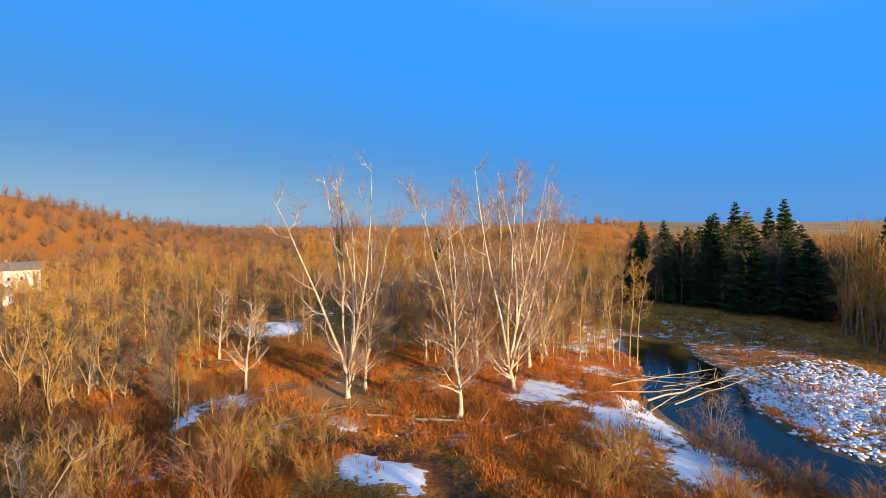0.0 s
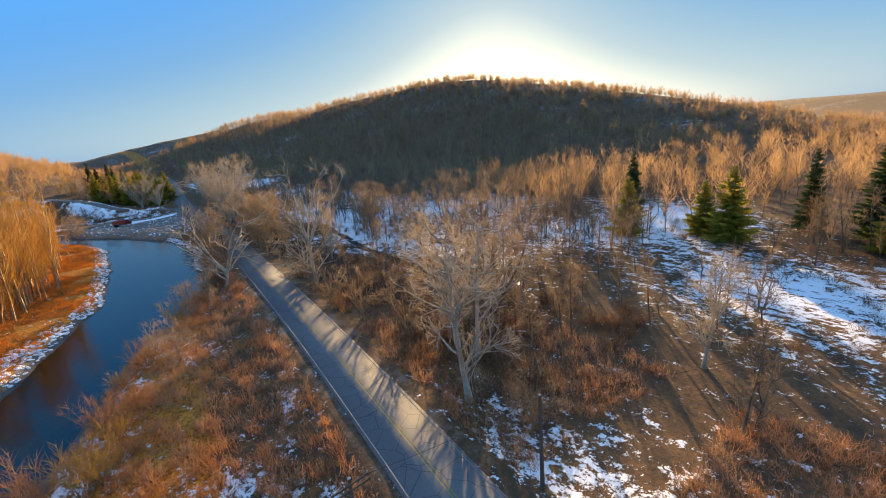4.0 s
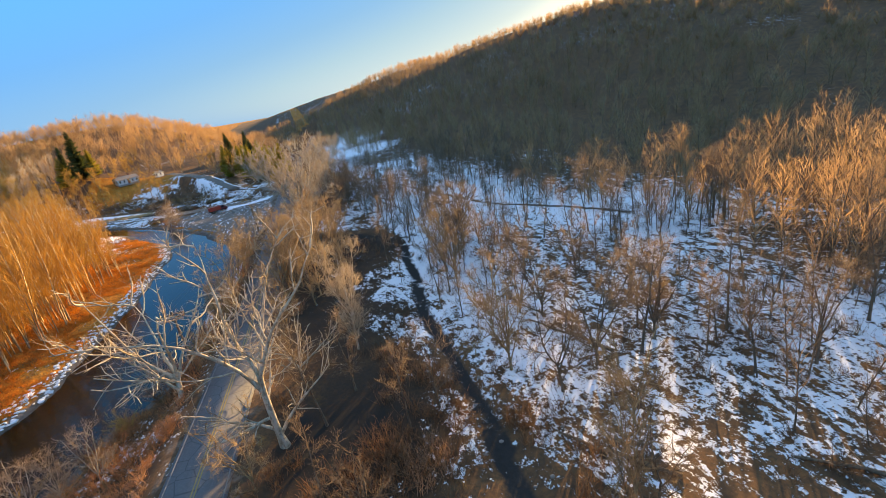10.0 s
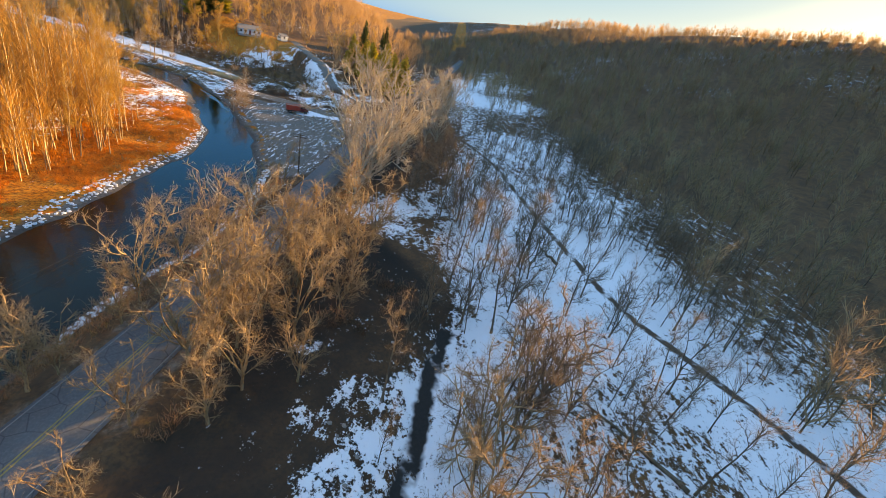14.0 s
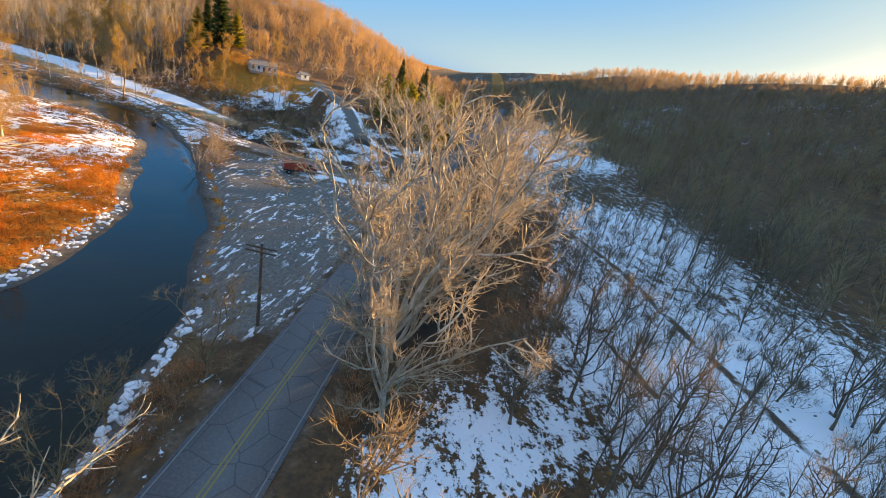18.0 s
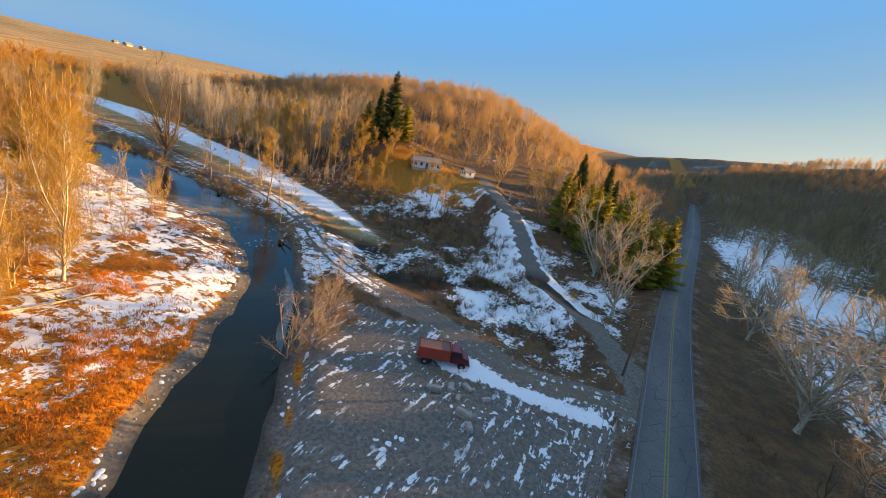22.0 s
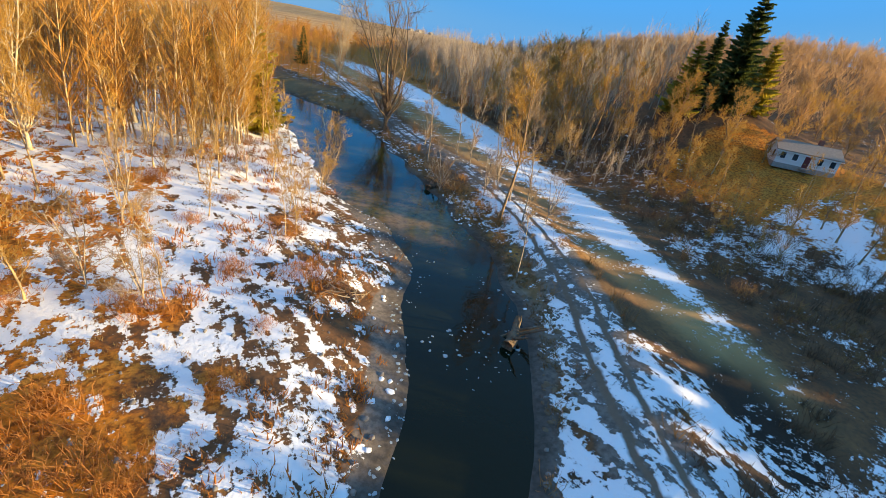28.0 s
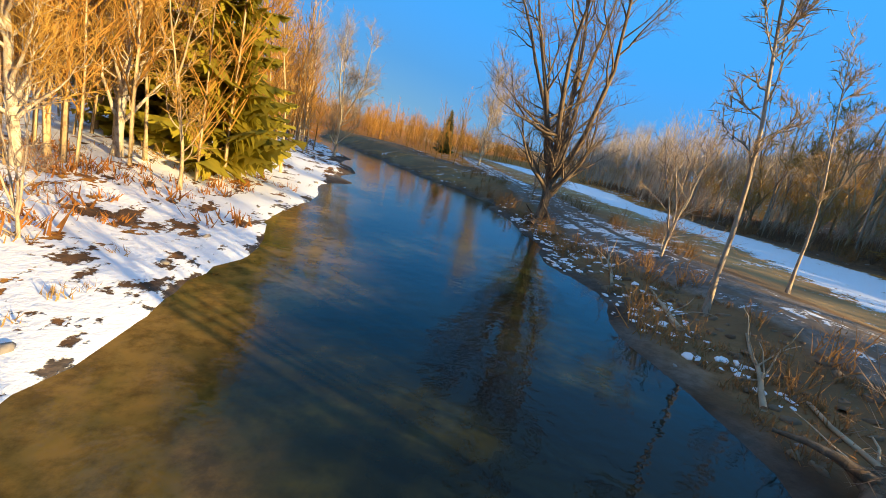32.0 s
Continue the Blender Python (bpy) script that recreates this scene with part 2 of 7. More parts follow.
def ground_material():
    m = Nodes("valley_ground", 0.95, 0.15)
    big, mid, fine = m.noise(0.09, 4), m.noise(0.35, 5, 0.65), m.noise(2.6, 5, 0.65)
    litter = m.mix(m.ramp(mid, 0.35, 0.65), (0.11, 0.06, 0.034), (0.21, 0.10, 0.045))
    litter = m.mix(m.ramp(fine, 0.4, 0.7, 0.0, 0.7), litter, (0.06, 0.042, 0.03))
    grass = m.mix(m.ramp(mid, 0.3, 0.7), (0.62, 0.18, 0.016), (0.52, 0.23, 0.045))
    grass = m.mix(m.ramp(fine, 0.42, 0.62, 0.0, 0.85), grass, (0.16, 0.05, 0.012))
    c = m.mix(m.ramp(m.math("ADD", m.attr("grass"), m.math("MULTIPLY", m.math("SUBTRACT", mid, 0.5), 1.4)), 0.3, 0.65), litter, grass)
    dirt = m.mix(m.ramp(fine, 0.35, 0.65), (0.22, 0.185, 0.16), (0.125, 0.105, 0.09))
    c = m.mix(m.ramp(m.math("ADD", m.attr("dirt"), m.math("MULTIPLY", m.math("SUBTRACT", mid, 0.5), 0.8)), 0.35, 0.6), c, dirt)
    straw_lit = m.mix(m.ramp(m.noise(0.05, 3, stretch=(0.4, 1.6, 1.0)), 0.4, 0.6), (0.48, 0.31, 0.14), (0.35, 0.20, 0.09))
    c = m.mix(m.attr("straw_lit"), c, straw_lit)
    # darkens damp ground, and the painted shade under the roadside trees
    c = m.mix(m.attr("wet_shade"), c, (0.028, 0.024, 0.02))
    patch = m.noise(0.42, 7, 0.74, stretch=(0.8, 1.3, 1.0))
    grain = m.noise(1.7, 4, 0.6)
    speck = m.noise(5.5, 3, 0.6)
    s = m.math("ADD", m.math("MULTIPLY", patch, 0.52), m.math("ADD", m.math("MULTIPLY", grain, 0.30), m.math("MULTIPLY", speck, 0.18)))
    s = m.math("ADD", s, m.math("MULTIPLY", m.math("SUBTRACT", m.attr("snow"), 0.5), 0.46))
    torn = m.math("SUBTRACT", m.noise(0.62, 4, 0.62, stretch=(1.5, 0.62, 1.0)), 0.5)
    s = m.math("ADD", s, m.math("MULTIPLY", m.math("MULTIPLY", torn, m.attr("bar")), 0.8))
    s = m.ramp(s, 0.49, 0.525)
    streak = m.math("ADD", m.math("MULTIPLY", m.noise(0.95, 5, 0.65, stretch=(0.4, 1.4, 1.0)), 0.75), m.math("MULTIPLY", grain, 0.25))
    s = m.math("MAXIMUM", s, m.math("MULTIPLY", m.math("MULTIPLY", m.ramp(streak, 0.55, 0.58), m.ramp(big, 0.38, 0.5)), m.ramp(m.attr("yard"), 0.4, 0.6)))
    lane = m.attr("lane_far")
    wob = m.math("MULTIPLY", m.math("SUBTRACT", m.noise(0.5, 3), 0.5), 0.7)
    off = m.math("ABSOLUTE", m.math("SUBTRACT", m.math("ADD", lane, wob), 0.95), 0.0)
    rut = m.math("MULTIPLY", m.ramp(off, 0.12, 0.34, 1.0, 0.0), m.ramp(lane, 2.0, 2.4, 1.0, 0.0))
    s = m.math("MULTIPLY", s, m.math("SUBTRACT", 1.0, rut))
    c = m.mix(rut, c, m.mix(fine, (0.24, 0.17, 0.12), (0.14, 0.10, 0.075)))
    creek = m.ramp(m.math("ADD", m.attr("creek_far"), m.math("MULTIPLY", m.math("SUBTRACT", m.noise(0.35, 3), 0.5), 1.6)), 0.7, 1.2, 1.0, 0.0)
    trail = m.ramp(m.math("ADD", m.attr("trail_far"), m.math("MULTIPLY", m.math("SUBTRACT", m.noise(0.8, 3), 0.5), 1.0)), 0.45, 0.85, 1.0, 0.0)
    s = m.math("MULTIPLY", s, m.math("SUBTRACT", 1.0, m.math("MAXIMUM", creek, trail)))
    c = m.mix(trail, c, m.mix(fine, (0.13, 0.085, 0.06), (0.075, 0.05, 0.038)))
    c = m.mix(creek, c, m.mix(fine, (0.05, 0.045, 0.04), (0.022, 0.022, 0.022)))
    snow = m.mix(fine, (0.80, 0.82, 0.87), (0.88, 0.88, 0.90))
    m.color(m.mix(s, c, snow))
    h = m.math("ADD", m.math("MULTIPLY", fine, 0.35), m.math("MULTIPLY", s, 0.5))
    m.bump(h, 0.8, 0.25)
    m.link(m.ramp(s, 0.0, 1.0, 0.95, 0.6), m.b.inputs["Roughness"])
    return m.mat


def road_material():
    m = Nodes("worn_asphalt", 0.85, 0.25)
    big, fine = m.noise(0.12, 4, stretch=(0.4, 1.0, 1.0)), m.noise(5.0, 5)
    c = m.mix(m.ramp(big, 0.3, 0.7), (0.10, 0.10, 0.105), (0.155, 0.15, 0.15))
    c = m.mix(m.ramp(fine, 0.4, 0.8, 0.0, 0.5), c, (0.22, 0.21, 0.205))
    crack = m.ramp(m.voronoi(0.45, "DISTANCE_TO_EDGE"), 0.0, 0.03, 0.6, 0.0)
    c = m.mix(crack, c, (0.05, 0.05, 0.05))
    m.color(c).bump(m.noise(30.0, 3), 0.3, 0.01)
    return m.mat


def water_material():
    m = Nodes("dark_river_water", 0.06, 0.38)
    c = m.mix(m.ramp(m.noise(0.06, 4), 0.35, 0.65), (0.002, 0.007, 0.006), (0.009, 0.011, 0.004))
    weed = m.math("MULTIPLY", m.ramp(m.noise(0.11, 5, 0.6), 0.46, 0.66), m.ramp(m.noise(1.1, 5, 0.65), 0.35, 0.7, 0.25, 1.0))
    c = m.mix(m.math("MULTIPLY", weed, m.attr("clear")), c, (0.085, 0.075, 0.014))
    bottom = m.mix(m.ramp(m.noise(0.3, 4), 0.35, 0.65), (0.36, 0.20, 0.055), (0.11, 0.10, 0.025))
    bottom = m.mix(m.ramp(m.noise(1.3, 6, 0.7), 0.4, 0.68, 0.0, 0.6), bottom, (0.03, 0.02, 0.007))
    c = m.mix(m.ramp(m.attr("shallow"), 0.0, 1.0, 0.0, 0.75), c, bottom)
    m.color(c)
    m.b.inputs["IOR"].default_value = 1.33
    n1, n2 = m.noise(1.2, 3, stretch=(1, 1, 1)), m.noise(0.25, 3)
    m.bump(m.math("ADD", n1, n2), 0.35, 0.06)
    return m.mat


M_GROUND, M_ROAD, M_WATER = ground_material(), road_material(), water_material()
M_YELLOW = simple("worn_yellow_paint", (0.34, 0.25, 0.08), (0.24, 0.19, 0.09), 3.0, per="island")
M_WHITE_LINE = simple("worn_white_paint", (0.22, 0.22, 0.215), (0.16, 0.16, 0.155), 3.0, per="island")

# ---- plan ----
NORTH_EDGE = [(45, 92), (46, 84), (44, 70), (42, 62), (38, 53), (38, 44), (44, 41), (55, 39), (71, 34), (81, 29), (94, 25), (107, 21), (120, 17), (135, 16), (150, 15.5),
              (169, 15.5), (181, 15.5), (191, 17.5), (202, 22), (210, 28), (217, 31.5), (225, 37), (232, 42), (238, 49.5), (244.5, 61), (247.4, 66.5), (248.9, 74.5), (248.6, 79), (246.7, 84), (248.2, 91), (249.7, 102), (250.5, 113), (254, 137), (252, 165), (240, 215)]
SOUTH_EDGE = [(36, 93), (33, 82), (32, 70), (27, 58), (28, 46), (35, 34), (46, 27), (65, 20), (87, 13), (94, 7), (104, 5), (113, -1), (134, -2), (155, -4.5), (167, -3.5),
              (180, 0), (190, 5), (202, 10), (213, 18), (229, 29.5), (235, 34), (241, 41), (250, 51), (256, 61.5), (260.5, 76), (264.5, 92), (266, 106), (269, 119), (269, 137), (262, 165), (249, 218)]
ROAD = [(-200, 118), (-140, 98), (-92, 78), (-62, 53), (-40, 30), (-24, 13.5), (-9, 4), (8, -0.5), (31, -3.2), (43, -4.6), (73, -7.6), (127, -11.8), (150, -13.2), (170, -13.8), (203, -15.0), (225, -15.8), (270, -18), (308, -21.2), (420, -32), (600, -45)]
LANE = [(236, -13), (235, 0), (239.5, 13), (242, 24), (246, 36), (253, 47), (260, 57), (267, 73), (271.5, 90), (272.5, 108), (277, 135), (283, 170), (296, 235)]
DRIVE = [(240, -13.5), (250, -9), (259, -3), (271, 8), (280, 12.5), (298, 20.5), (318, 34), (345, 48)]
CREEK = [(60, -31), (80, -34), (98, -35), (110, -35.5), (120, -37.5), (131, -38.5), (137, -40)]
TRAIL = [(120, -82), (136, -73), (150, -65), (169, -60), (192, -55.5), (209, -52), (222, -47), (240, -40)]
GULLIES = [[(-14, 47), (-7, 44), (-1, 41), (2, 34), (6, 28)], [(-46, 62), (-38, 58), (-33, 48), (-30, 40)]]
DITCH = [(262, 42), (256, 33), (250, 26), (262, 18), (268, 6), (262, -4)]
RIDGE = [(-60, -470, 0), (100, -430, 6), (200, -405, 32), (300, -372, 55), (400, -350, 73), (450, -340, 77), (550, -300, 70), (670, -250, 63), (800, -220, 57), (1000, -170, 52), (1400, -120, 40)]


def smooth(x, a=0.0, b=1.0):
    x = np.clip((np.asarray(x, float) - a) / (b - a), 0, 1)
    return x * x * (3 - 2 * x)


def resample(line, step):
    line = np.array(line, float)
    s = np.r_[0, np.cumsum(np.linalg.norm(np.diff(line[:, :2], axis=0), axis=1))]
    # Catmull-Rom through the corners
    out = []
    for i in range(len(line) - 1):
        p0, p1, p2, p3 = line[max(i - 1, 0)], line[i], line[i + 1], line[min(i + 2, len(line) - 1)]
        n = max(1, int((s[i + 1] - s[i]) / step))
        for k in range(n):
            t = k / n
            out.append(0.5 * (2 * p1 + (p2 - p0) * t + (2 * p0 - 5 * p1 + 4 * p2 - p3) * t * t + (3 * p1 - p0 - 3 * p2 + p3) * t ** 3))
    out.append(line[-1])
    return np.array(out)


def near(px, py, line):
    """Distance from points to a line, and the line's third column there."""
    line = np.array(line, float)
    best, extra = np.full(px.shape, 1e9), np.zeros(px.shape)
    for a, b in zip(line[:-1], line[1:]):
        d = b[:2] - a[:2]
        t = np.clip(((px - a[0]) * d[0] + (py - a[1]) * d[1]) / max(d @ d, 1e-9), 0, 1)
        r = np.hypot(px - a[0] - t * d[0], py - a[1] - t * d[1])
        closer = r < best
        best = np.where(closer, r, best)
        if line.shape[1] > 2:
            extra = np.where(closer, a[2] + t * (b[2] - a[2]), extra)
    return best, extra


def inside(px, py, poly):
    res = np.zeros(px.shape, bool)
    n = len(poly)
    for i in range(n):
        (x0, y0), (x1, y1) = poly[i][:2], poly[(i + 1) % n][:2]
        if y0 == y1:
            continue
        hit = ((y0 > py) != (y1 > py)) & (px < (x1 - x0) * (py - y0) / (y1 - y0) + x0)
        res ^= hit
    return res


def lattice(ix, iy, seed):
    h = np.sin(ix * 127.1 + iy * 311.7 + seed * 74.7) * 43758.5453
    return h - np.floor(h)


def vnoise(x, y, scale, seed=0):
    x, y = np.asarray(x, float) / scale, np.asarray(y, float) / scale
    ix, iy = np.floor(x), np.floor(y)
    fx, fy = smooth(x - ix), smooth(y - iy)
    a, b = lattice(ix, iy, seed), lattice(ix + 1, iy, seed)
    c, d = lattice(ix, iy + 1, seed), lattice(ix + 1, iy + 1, seed)
    return (a + (b - a) * fx) * (1 - fy) + (c + (d - c) * fx) * fy


N_LINE, S_LINE = resample(NORTH_EDGE, 3.0), resample(SOUTH_EDGE, 3.0)
RIVER = np.vstack([N_LINE, S_LINE[::-1]])
ROAD_LINE, LANE_LINE, DRIVE_LINE = resample(ROAD, 4.0), resample(LANE, 3.0), resample(DRIVE, 3.0)
CREEK_LINE, TRAIL_LINE, DITCH_LINE = resample(CREEK, 3.0), resample(TRAIL, 4.0), resample(DITCH, 3.0)


def river_far(px, py):
    """Distance to the water's edge, minus inside the river."""
    k = 1.4 + 1.6 * smooth(py, 50, 75) - 1.2 * np.exp(-((px - 248) / 6) ** 2 - ((py - 85) / 9) ** 2)
    jx, jy = px + k * (vnoise(px, py, 5, 31) - 0.5), py + k * (vnoise(px, py, 5, 32) - 0.5)
    d, _ = near(jx, jy, np.vstack([RIVER, RIVER[:1]]))
    return np.where(inside(jx, jy, RIVER), -d, d)


def drive_z(px, py):
    return 3.0 + 6.5 * smooth(px, 252, 325)


def relief(px, py):
    """The height of the ground."""
    px, py = np.asarray(px, float), np.asarray(py, float)
    d_road, _ = near(px, py, ROAD_LINE)
    south = smooth(-(py - np.interp(px, ROAD_LINE[::-1, 0] if ROAD_LINE[0, 0] > ROAD_LINE[-1, 0] else ROAD_LINE[:, 0], ROAD_LINE[:, 1])), -4, 12)
    z = 1.25 + 0.8 * (vnoise(px, py, 22, 1) - 0.5) + 0.35 * (vnoise(px, py, 7, 2) - 0.5) + 0.16 * (vnoise(px, py, 2.3, 3) - 0.5)
    z = z + 1.0 * south + 0.8 * smooth(py, 60, 160)
    # hills
    d, h = near(px, py, RIDGE)
    z = z + h * (0.5 + 0.5 * np.cos(np.clip(d / 320.0, 0, 1) * np.pi)) ** 1.15 * (0.93 + 0.14 * vnoise(px, py, 90, 5))
    edge = (px - np.interp(py, [-60, -5, 60, 120, 260, 500], [300, 272, 286, 303, 345, 420]))
    z = z + 58 * (1 - np.exp(-(np.clip(edge, 0, None) / 205.0) ** 1.7)) * smooth(py + 0.25 * (300 - px), -85, 85) * smooth(900 - px, 0, 350) * (1 - 0.75 * smooth(py, 230, 400))
    z = z + 13.0 * np.exp(-((px - 338) / 24) ** 2 - ((py - 92) / 24) ** 2)
    z = z + 3.0 * np.exp(-((px - 330) / 22) ** 2 - ((py - 50) / 18) ** 2)
    z = z + 5 * np.exp(-((px - 430) / 80) ** 2 - ((py - 190) / 80) ** 2)
    z = z + 60 * np.exp(-((px + 420) / 190) ** 2 - ((py - 330) / 170) ** 2)
    z = z + 15 * smooth(py, 330, 720) * (0.75 + 0.5 * vnoise(px, py, 200, 7))
    z = z + 14 * smooth(np.hypot(px - 100, py), 900, 1700) * (0.5 + vnoise(px, py, 400, 8))
    z = z + 8 * np.exp(-((px - 150) / 160) ** 2 - ((py - 420) / 120) ** 2) + 15 * np.exp(-((px - 128) / 66) ** 2 - ((py - 420) / 70) ** 2)
    # road, lane, drive
    k = smooth(d_road, 3.6, 9.0)
    z = z * k + 2.88 * (1 - k)
    d, _ = near(px, py, DRIVE_LINE)
    k = smooth(d, 2.0, 7.0)
    z = z * k + drive_z(px, py) * (1 - k)
    d, _ = near(px, py, LANE_LINE)
    k = smooth(d, 2.5, 6.5)
    lane_z = 1.9 + 0.9 * smooth(-py, -2, 12) + 0.8 * smooth(py, 100, 240)
    ruts = 0.10 * np.exp(-((np.abs(d - 0.85)) / 0.28) ** 2)
    z = z * k + (lane_z - ruts) * (1 - k)
    # wet hollows
    d, _ = near(px, py, CREEK_LINE)
    z = z - 0.7 * (1 - smooth(d + 1.0 * (vnoise(px, py, 6, 33) - 0.5), 0.3, 2.2))
    for line in GULLIES:
        d, _ = near(px, py, line)
        z = z - 0.9 * (1 - smooth(d + 1.2 * (vnoise(px, py, 5, 34) - 0.5), 0.6, 3.2))
    d, _ = near(px, py, DITCH_LINE)
    z = z - 0.8 * (1 - smooth(d, 1.0, 4.5))
    d, _ = near(px, py, TRAIL_LINE)
    z = z + 0.5 * (1 - smooth(d, 1.2, 5.0))
    # river bed and banks
    d = river_far(px, py)
    bank = smooth(d, -0.4, np.where((py > 66) & (px < 252), 15.0, np.where(py > 30, 7.0, 4.0)))
    z = np.where(d > 0, 0.12 + (np.maximum(z, 0.5) - 0.12) * bank, -1.1 * smooth(-d, -0.2, 3.5) + 0.1)
    return z


def axis_lines(lo, hi, step, reach):
    mid = list(np.arange(lo, hi + step / 2, step))
    s, a, b = step, lo, hi
    left, right = [], []
    while b < reach or a > -reach:
        s *= 1.13
        a, b = a - s, b + s
        left.append(a), right.append(b)
    return np.array(left[::-1] + mid + right)


def mesh_object(name, verts, faces, mats, parent=None, label="", smooth_faces=False, face_mats=None):
    """One mesh object from arrays; faces is an array of triangles or quads."""
    verts, faces = np.asarray(verts, np.float32), np.asarray(faces, np.int32)
    me = bpy.data.meshes.new(name)
    n = faces.shape[1]
    me.vertices.add(len(verts))
    me.vertices.foreach_set("co", verts.ravel())
    me.loops.add(faces.size)
    me.loops.foreach_set("vertex_index", faces.ravel())
    me.polygons.add(len(faces))
    me.polygons.foreach_set("loop_start", np.arange(0, faces.size, n, dtype=np.int32))
    if smooth_faces:
        me.polygons.foreach_set("use_smooth", np.ones(len(faces), bool))
    for m in mats if isinstance(mats, (list, tuple)) else [mats]:
        me.materials.append(m)
    if face_mats is not None:
        me.polygons.foreach_set("material_index", np.asarray(face_mats, np.int32))
    me.update(calc_edges=True)
    ob = new(name, me)
    if parent:
        ob.parent = parent
    if label:
        tagged(ob, label)
    return ob


def part(name, bm, material, parent, label=""):
    me = bpy.data.meshes.new(name)
    bm.to_mesh(me)
    bm.free()
    me.materials.append(material)
    ob = new(name, me)
    ob.parent = parent
    if label:
        tagged(ob, label)
    return ob


# ---- ground, river, road ----
gx, gy = axis_lines(-70, 345, 1.5, 3200), axis_lines(-95, 175, 1.5, 3200)
GX, GY = np.meshgrid(gx, gy)
GZ = relief(GX, GY)
nx, ny = len(gx), len(gy)
idx = np.arange(nx * ny).reshape(ny, nx)
quads = np.stack([idx[:-1, :-1], idx[:-1, 1:], idx[1:, 1:], idx[1:, :-1]], -1).reshape(-1, 4)
ground = mesh_object("ground", np.stack([GX, GY, GZ], -1).reshape(-1, 3), quads, M_GROUND, smooth_faces=True)
tagged(ground, "valley floor of dead orange grass, leaf litter and patchy snow", "ground", kind="structure")
d_riv = river_far(GX, GY)
d_bar, _ = near(GX, GY, N_LINE)
d_road, _ = near(GX, GY, ROAD_LINE)
d_lane, _ = near(GX, GY, LANE_LINE)
d_drive, _ = near(GX, GY, DRIVE_LINE)
d_creek, _ = near(GX, GY, CREEK_LINE)
d_ditch, _ = near(GX, GY, DITCH_LINE)
d_trail, _ = near(GX, GY, TRAIL_LINE)
road_y = np.interp(GX, ROAD_LINE[:, 0], ROAD_LINE[:, 1])
is_south = GY < road_y
big = vnoise(GX, GY, 30, 11)
mid_n = vnoise(GX, GY, 11, 12)
# local drifts
DRIFTS = [(-6, 40, 5.5, 0.5), (-1, 37, 3.5, 0.4), (-12, 47, 4, 0.3), (-40, 51, 5, 0.35), (-37, 94, 9, 0.4), (24, 73, 10, 0.35), (23, 51, 8, 0.42), (25, 39, 6, 0.42), (18, 45, 6, 0.36), (12, 58, 8, 0.25), (-26, 56, 5, 0.36), (-31, 50, 4, 0.36), (60, 66, 12, 0.06), (150, 45, 22, 0.12), (180, 50, 18, 0.2), (168, -28, 8, 0.2), (176, -31, 9, 0.22), (165, -24, 4, 0.12), (186, -33, 8, 0.15), (160, -32, 6, 0.15), (125, -32, 3.4, 0.2), (119, -33.5, 4, 0.17), (115.5, -31, 4, 0.2), (121.5, -28.5, 2.4, 0.22), (130, -26, 2.6, 0.2), (112, -34, 4, 0.18), (107, -29, 4, 0.2), (103, -32, 5, 0.16), (127, -36, 3, 0.16), (135, -30, 3, 0.18), (50, -30, 8, 0.12), (60, -25, 7, 0.14), (68, -30, 8, 0.12), (76, -26, 7, 0.14), (57, -36, 8, 0.12), (84, -30, 7, 0.12)]
# snow: little among the northern grass, much under the southern hill, on the point bar and on the field by the lane
snow = 0.28 + 0.3 * (big - 0.5)
snow = np.where(is_south, 0.46 + 0.5 * (big - 0.5), snow)
edge_y = np.interp(GX, [70, 90, 110, 128, 137, 143, 150, 157, 163, 170, 176, 190, 210], [-27, -32, -36, -38, -41, -43, -36, -29, -23, -22, -22, -28, -32])
snow = np.where(is_south, snow - 0.24 * smooth(GY - edge_y + 12 * (mid_n - 0.5), -4, 4) * smooth(GX, 55, 85) - 0.16 * smooth(GX, 198, 214) + 0.22 * smooth(GX, 45, 90) * smooth(-GY, 33, 42) * smooth(-GY, 95, 70) - 0.05 * smooth(GX, 75, 45) + 0.06 * smooth(-GY, 45, 70) * smooth(GX, 110, 80) - 0.03 * smooth(GX, 78, 55), snow)
bank_k = (~is_south) * smooth(GX, 5, 25) * smooth(GX, 135, 110) * (GY < np.interp(GX, [20, 35, 46, 65, 87, 113, 134], [50, 36, 28, 21, 14, 1, 0]))
snow = snow + bank_k * (0.15 + 0.6 * (mid_n - 0.5))
point = smooth(GX, 185, 215) * smooth(GY, 28, 42) * smooth(GX, 262, 255) * smooth(GY, 260, 140)
rim_k = smooth(d_riv, 16, 6)
debris = np.exp(-((d_riv + 2.0 * (mid_n - 0.5) - 3.6) / 1.0) ** 2) * smooth(GY, 50, 64) * (GX < 253)
snow = np.where(~is_south, snow * (1 - point) + point * (0.555 + 0.065 * smooth(GX, 220, 234) + 0.08 * rim_k * smooth(GX, 222, 232) * smooth(GY, 82, 66) - 0.14 * debris + 0.2 * (big - 0.5) + 0.22 * (mid_n - 0.5) - 0.22 * smooth(GX - 0.7 * (GY - 40), 208, 188) * smooth(GY, 82, 64) + 0.03 * smooth(GX, 226, 238) * smooth(GY, 72, 86) * smooth(GY, 150, 120)), snow)
ice_wide = np.interp(GX, [36, 42, 60, 78, 92, 100, 112, 190, 205], [9, 19, 19, 19, 10, 5, 3.0, 2.6, 0])
ice_k = smooth(ice_wide - d_bar, 0, 3) * smooth(d_riv, 0.3, 1.5) * (GX > 36) * (GX < 130) * smooth(GY, 68, 58) * (GY > np.interp(GX, [36, 48, 60, 100, 200], [40, 36, 30, 18, 12]))
snow = snow + ice_k * 0.27
